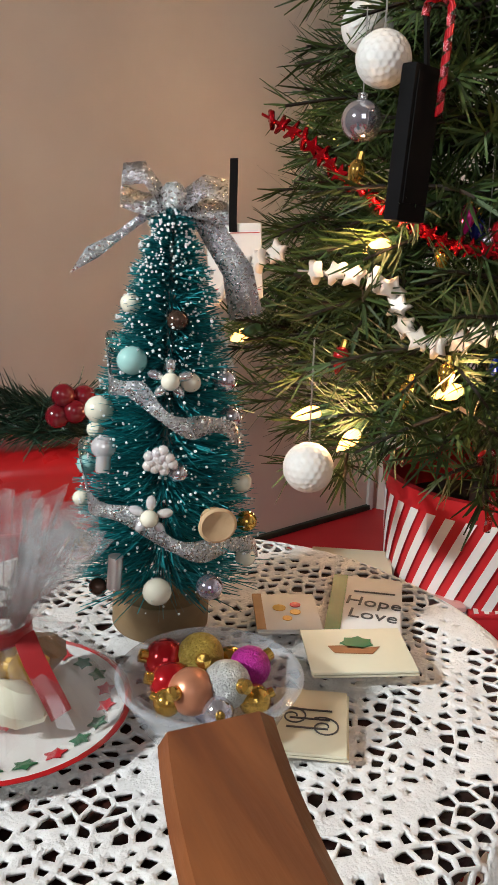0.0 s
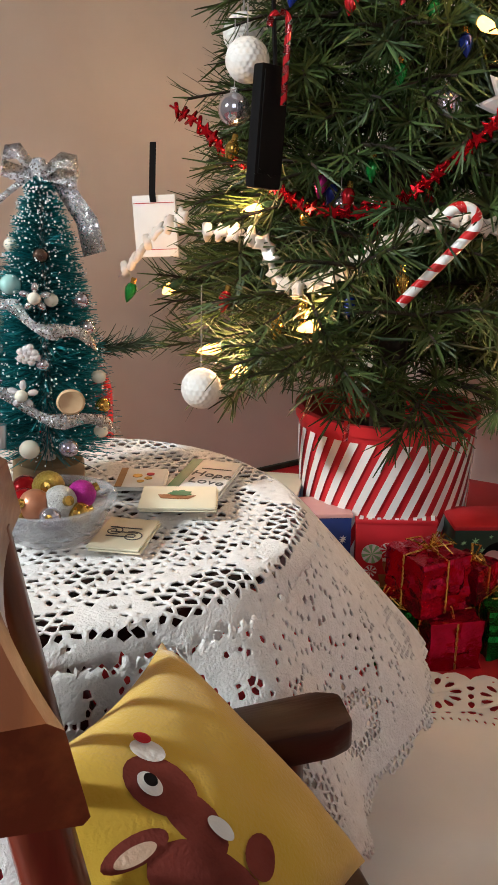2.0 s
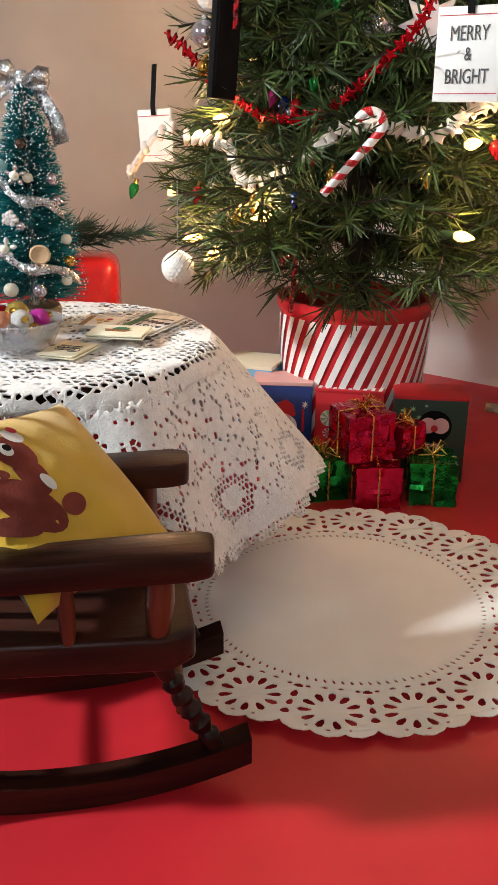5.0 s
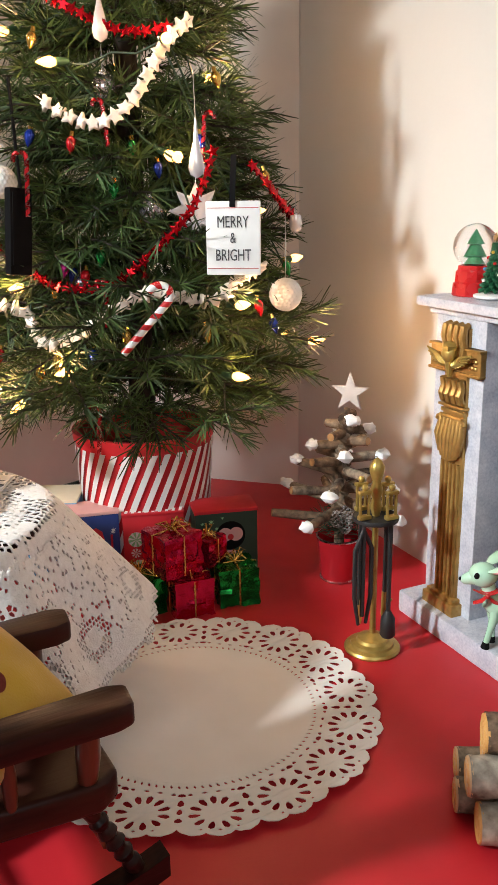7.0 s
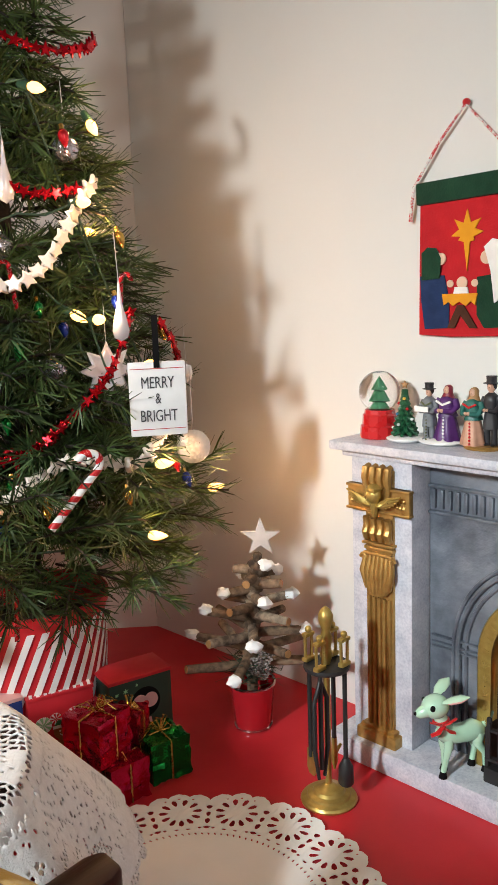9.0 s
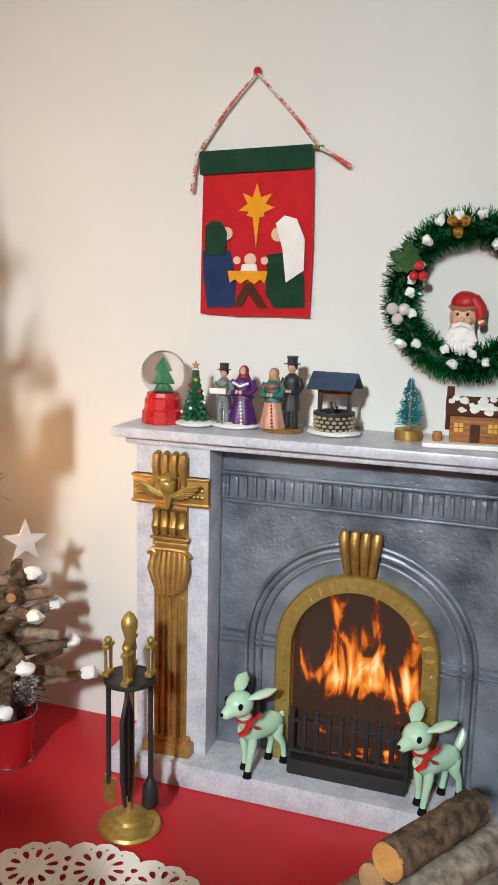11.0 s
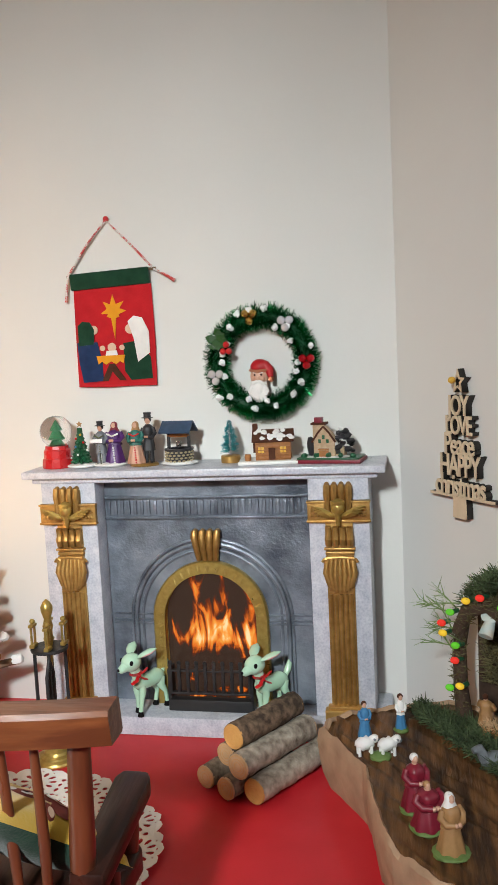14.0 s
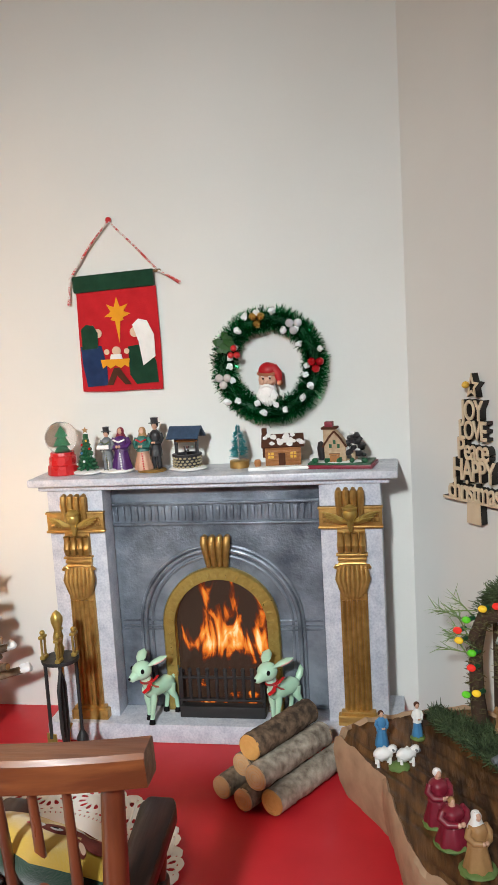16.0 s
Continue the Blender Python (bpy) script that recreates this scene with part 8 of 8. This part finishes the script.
part("yellow_pin", Mesh().ball((-0.004, 0.0470, 0.0065), 0.0029, 12), WINDOW_GLOW, sgn, "yellow pin head", smooth=90)

# ---- nativity scene on its wooden slab ----
OUT = [(0.686, 0.150), (0.661, 0.161), (0.632, 0.142), (0.600, 0.122), (0.560, 0.115), (0.520, 0.106), (0.500, 0.098), (0.472, 0.076), (0.450, 0.045), (0.466, 0.0), (0.505, -0.030), (0.560, -0.040), (0.620, -0.016), (0.690, 0.012), (0.722, 0.050), (0.706, 0.108)]
sb = thing("wooden_slab", "rough brown wooden slab edged with crumpled brown paper", "slab")
OC = Vector((sum(p[0] for p in OUT) / len(OUT), sum(p[1] for p in OUT) / len(OUT)))
dense = []
for i, p in enumerate(OUT):
    q = OUT[(i + 1) % len(OUT)]
    for k in range(8):
        dense.append((p[0] + (q[0] - p[0]) * k / 8, p[1] + (q[1] - p[1]) * k / 8))
v, f = [], []
n = len(dense)
for j, (s, z) in enumerate(((0.90, 0.0), (0.97, 0.010), (1.0, 0.022), (1.012, 0.034), (0.995, 0.0445), (0.965, 0.0475), (0.935, 0.0455))):
    for i, p in enumerate(dense):
        w = 0.026 * noise.noise(Vector((p[0] * 60, p[1] * 60, z * 90))) + 0.012 * noise.noise(Vector((p[0] * 200, p[1] * 200, z * 200)))
        v.append((OC.x + (p[0] - OC.x) * (s + w), OC.y + (p[1] - OC.y) * (s + w), max(0.0, z + 0.004 * noise.noise(Vector((p[0] * 90, p[1] * 90, 5))) * (z > 0))))
for j in range(6):
    for i in range(n):
        f.append((j * n + i, j * n + (i + 1) % n, (j + 1) * n + (i + 1) % n, (j + 1) * n + i))
part("paper_edge", Mesh().add(v, f), KRAFT, sb, "crumpled brown paper edge", smooth=30)
v, f = [(OC.x, OC.y, 0.0445)], []
for j in range(1, 25):
    for i, p in enumerate(dense):
        s = j / 24 * 0.965
        x, y = OC.x + (p[0] - OC.x) * s, OC.y + (p[1] - OC.y) * s
        # long grooves along the slab
        g = (x - OC.x) * wd.x + (y - OC.y) * wd.y
        c = (x - OC.x) * wnorm.x + (y - OC.y) * wnorm.y
        v.append((x, y, 0.0445 + 0.0016 * noise.noise(Vector((g * 25, c * 260, 1))) + 0.001 * math.sin(c * 500 + 2 * noise.noise(Vector((g * 30, c * 20, 0))))))
f += [(0, 1 + i, 1 + (i + 1) % n) for i in range(n)]
for j in range(23):
    f += [(1 + j * n + i, 1 + (j + 1) * n + i, 1 + (j + 1) * n + (i + 1) % n, 1 + j * n + (i + 1) % n) for i in range(n)]
SLAB_WOOD.node_tree.nodes["Mapping"].inputs["Rotation"].default_value = (0, 0, radians(-38))
SLAB_WOOD.node_tree.nodes["Mapping"].inputs["Scale"].default_value = (0.25, 2.2, 1)
part("top", Mesh().add(v, f), SLAB_WOOD, sb, "grooved brown wood surface", smooth=50)

GZ = 0.0452
G2 = "nativity figurines on the slab"


def at_slab(x, y, rz=0):
    return pose(x, y, GZ, 0, 0, rz)


GRASS = mat("grass_green_resin", (0.14, 0.22, 0.06), (0.10, 0.16, 0.04), 200, 0.6)
small_person(at_slab(0.648, 0.1230, 20), 0.0285, 0.0050, BLUE_RESIN, BLUE_RESIN, BROWN_DARK, "small painted shepherd in blue robe", group=G2)
small_person(at_slab(0.663, 0.0960, 20), 0.0290, 0.0042, BLUE_RESIN, WHITE_PAINT, BROWN_DARK, "small painted figure in white and blue", group=G2)
small_person(at_slab(0.5500, 0.0850, 30), 0.0370, 0.0088, MAROON, MAROON, WHITE_PAINT, "painted king figurine in maroon cloak and white collar", group=G2)
small_person(at_slab(0.5290, 0.0775, 30), 0.0300, 0.0100, MAROON, MAROON, TAN, "kneeling painted king figurine in red robe", group=G2)
small_person(at_slab(0.5040, 0.0645, 30), 0.0365, 0.0080, TAN, TAN, WHITE_PAINT, "painted elder figurine in tan robe and white headcloth", hood=True, group=G2)
for x, y, r in ((0.550, 0.085, 0.0105), (0.529, 0.0775, 0.0120), (0.504, 0.0645, 0.0115), (0.663, 0.096, 0.0060), (0.618, 0.110, 0.0080)):
    tagged(part("grass_tuft", Mesh().ball((0, 0, 0), 1, 16, (r, r, 0.0026), None, 0.25), GRASS, at=at_slab(x, y)), "green painted foot of a figurine", "base", "green figurine bases")


def sheep(x, y, rz):
    fl = Mesh().ball((0, 0, 0.0085), 0.0058, 16, (1.25, 0.82, 0.85), None, 0.35).ball((0.0070, 0, 0.0112), 0.0034, 12, (1.0, 0.9, 1.0), None, 0.3)
    gr = Mesh().tube([(0.0078, 0, 0.0108), (0.0108, 0, 0.0094)], [0.0024, 0.0014], 10)
    for q in (-1, 1):
        gr.ball((0.0068, q * 0.0034, 0.0120), 0.0012, 6, (0.8, 1.5, 0.6))
    for px in (-0.0045, 0.0045):
        for py in (-0.0026, 0.0026):
            fl.tube([(px, py, 0.0), (px, py, 0.0065)], 0.0012, 7)
    return joined("sheep_figurine", [(fl, WHITE_PAINT), (gr, GREY_RESIN)], "tiny white painted sheep on the slab", "figurine", at_slab(x, y, rz), G2)


sheep(0.6200, 0.1215, -72)
sheep(0.6205, 0.1050, -68)

# stable: bark posts, arched roof, mossy back, little lamps
ST = frame_to((-0.55, -0.835, 0), (-0.835, 0.55, 0), (0, 0, 1), 0.679, 0.048, GZ)
sta = thing("stable", "mossy bark stable with strings of little coloured lamps", "stable", ST)


def sp3(a, d, z):
    return (a, d, z)


part("post", Mesh().tube([sp3(0.002, 0.0, -0.002), sp3(-0.001, 0.001, 0.03), sp3(-0.002, 0, 0.062), sp3(0.002, 0.0, 0.082)], [0.0070, 0.0056, 0.0052, 0.0048], 12), STABLE_WOOD, sta, "rough bark post")
part("post", Mesh().tube([sp3(0.064, 0.0, -0.002), sp3(0.062, 0, 0.035), sp3(0.058, 0, 0.070)], [0.0085, 0.0072, 0.0066], 12), STABLE_WOOD, sta, "rough bark post")
part("arch_log", Mesh().tube([sp3(-0.002, 0.002, 0.074), sp3(0.006, 0.001, 0.092), sp3(0.024, 0, 0.099), sp3(0.042, 0, 0.086), sp3(0.058, 0, 0.062)], [0.0050, 0.0058, 0.0062, 0.0058, 0.0052], 12), STABLE_WOOD, sta, "bent bark roof log")
part("back_panel", Mesh().prism([(-0.004, 0), (0.072, 0), (0.072, 0.080), (0.056, 0.104), (0.030, 0.112), (0.006, 0.102), (-0.004, 0.080)], 0.004, frame_to((1, 0, 0), (0, 0, 1), (0, -1, 0), 0, -0.032, 0)), STABLE_WOOD, sta)


def moss(name, mt, n, place, L, w=0.0005, seed=1):
    r = random.Random(seed)
    m_ = Mesh()
    for k in range(n):
        p = Vector(place(r))
        bristles(m_, p, (r.uniform(-1, 1), r.uniform(-0.4, 1), r.uniform(-0.3, 1)), r.uniform(0.5, 1.0) * L, w, r)
    return part(name, m_, mt, sta, smooth=0)


moss("roof_moss", MOSS, 5200, lambda r: (lambda u: (0.004 + 0.072 * u, r.uniform(-0.034, 0.006), 0.090 + 0.028 * math.sin(math.pi * (0.10 + 0.75 * u)) + r.uniform(-0.005, 0.009)))(r.random()), 0.010, seed=2)
moss("back_moss", MOSS_DRY, 3600, lambda r: (r.uniform(0.004, 0.066), r.uniform(-0.031, -0.024), r.uniform(0.026, 0.098)), 0.009, seed=3)
moss("arch_moss", MOSS_DRY, 1500, lambda r: (lambda u: (-0.002 + 0.060 * u, r.uniform(-0.004, 0.006), 0.074 + 0.030 * math.sin(math.pi * min(1, u * 1.05)) - 0.010 * u + r.uniform(-0.004, 0.006)))(r.random()), 0.007, seed=6)
moss("post_moss", MOSS_DRY, 500, lambda r: (r.uniform(-0.006, 0.005), r.uniform(0.001, 0.006), r.uniform(0.0, 0.075)), 0.006, seed=7)
moss("ground_moss", MOSS, 6500, lambda r: (lambda u: (-0.038 + 0.130 * u, r.random() * (0.012 + 0.064 * u), r.uniform(0.0, 0.007)))(r.random()), 0.010, seed=4)
for k in range(9):
    a = rn.uniform(-0.4, 1.4)
    p = Vector((-0.004 + 0.003 * (k % 3), 0.004, 0.058 + 0.005 * k))
    fr = Mesh()
    d = Vector((-math.cos(a), 0.25, math.sin(a))).normalized()
    L = rn.uniform(0.020, 0.034)
    fr.tube([p, p + d * L * 0.6, p + d * L + Vector((0, 0, -0.003))], [0.0006, 0.0005, 0.0003], 5)
    for j in range(12):
        q = p + d * L * (0.35 + 0.05 * j)
        bristles(fr, q, d + Vector((rn.uniform(-1, 1), rn.uniform(-0.5, 0.5), rn.uniform(-1, 1))), 0.011, 0.0004, rn)
    part("fern_frond", fr, mat("pale_green_fern", (0.20, 0.30, 0.10), (0.14, 0.22, 0.07), 90, 0.6) if k == 0 else bpy.data.materials["pale_green_fern"], sta, "thin pale green frond", smooth=0)
for x, z, mt in ((0.0101, 0.1026, LAMP_YELLOW), (0.0219, 0.1068, LAMP_RED), (0.0395, 0.1021, LAMP_GREEN), (0.0446, 0.0882, LAMP_YELLOW), (0.0529, 0.0694, LAMP_RED), (-0.0038, 0.0913, LAMP_GREEN), (-0.0115, 0.0814, LAMP_RED),
                 (-0.0105, 0.0735, LAMP_YELLOW), (0.0003, 0.0657, LAMP_GREEN), (-0.0005, 0.0536, LAMP_RED), (-0.0054, 0.0307, LAMP_GREEN), (0.0035, 0.0340, LAMP_YELLOW), (0.0536, 0.0258, LAMP_YELLOW), (0.058, 0.045, LAMP_GREEN)):
    p = Vector((x, 0.010, z))
    l = part("lamp", Mesh().ball(p, 0.0030, 10, (1.25, 1, 0.9)), mt, sta, "small lit coloured lamp", smooth=90)
    part("lamp_socket", Mesh().tube([p + Vector((0.002, -0.008, 0)), p + Vector((0.001, -0.001, 0))], 0.0020, 8), GREEN_MODEL, l)


def stable_figure(a, d, z, h, w, robe, top, hair, label):
    m_ = ST @ pose(a, d, z, 0, 0, 90)
    return small_person(m_, h, w, robe, top, hair, label, group=G2)


stable_figure(0.022, 0.004, 0.002, 0.029, 0.0070, TAN, TAN, BROWN_DARK, "painted bearded figurine kneeling in the stable")
stable_figure(0.048, 0.004, 0.002, 0.024, 0.0065, BLUE_RESIN, WHITE_PAINT, BLUE_RESIN, "painted figurine in blue robe in the stable")
mg = thing("manger", "tiny straw-filled manger in the stable", "figurine", ST @ pose(0.034, 0.014, 0.001))
part("trough", Mesh().box((0, 0, 0.006), (0.016, 0.009, 0.007), None, 0.001), GINGER, mg)
sm = Mesh()
for k in range(160):
    bristles(sm, (rn.uniform(-0.008, 0.008), rn.uniform(-0.004, 0.004), 0.009), (rn.uniform(-1, 1), rn.uniform(-1, 1), rn.uniform(0, 1)), 0.007, 0.0004, rn)
part("straw", sm, CUT, mg, smooth=0)
an = thing("angel_figurine", "small painted winged figurine fixed under the stable roof", "figurine", ST @ pose(0.026, 0.010, 0.078, 0, -40, 90))
part("body", Mesh().lathe([(0.0055, 0.0), (0.0050, 0.006), (0.0036, 0.013), (0.0042, 0.018), (0.001, 0.021)], 12).ball((0, 0, 0.024), 0.0032, 10).ball((0.003, 0.0, 0.015), 0.0052, 8, (0.3, 1.5, 1.0)), mat("pale_aqua_resin", (0.50, 0.66, 0.66), (0.62, 0.58, 0.50), 120, 0.45), an)
rk = thing("donkey_figurine", "grey lying animal figurine before the stable", "figurine", ST @ pose(0.052, 0.047, -0.001, 0, 0, 120))
part("body", Mesh().ball((0, 0, 0.006), 0.008, 12, (1.4, 0.8, 0.75), None, 0.1).tube([(0.008, 0, 0.008), (0.012, 0, 0.016), (0.017, 0, 0.015)], [0.004, 0.0035, 0.0022], 10), GREY_RESIN, rk)
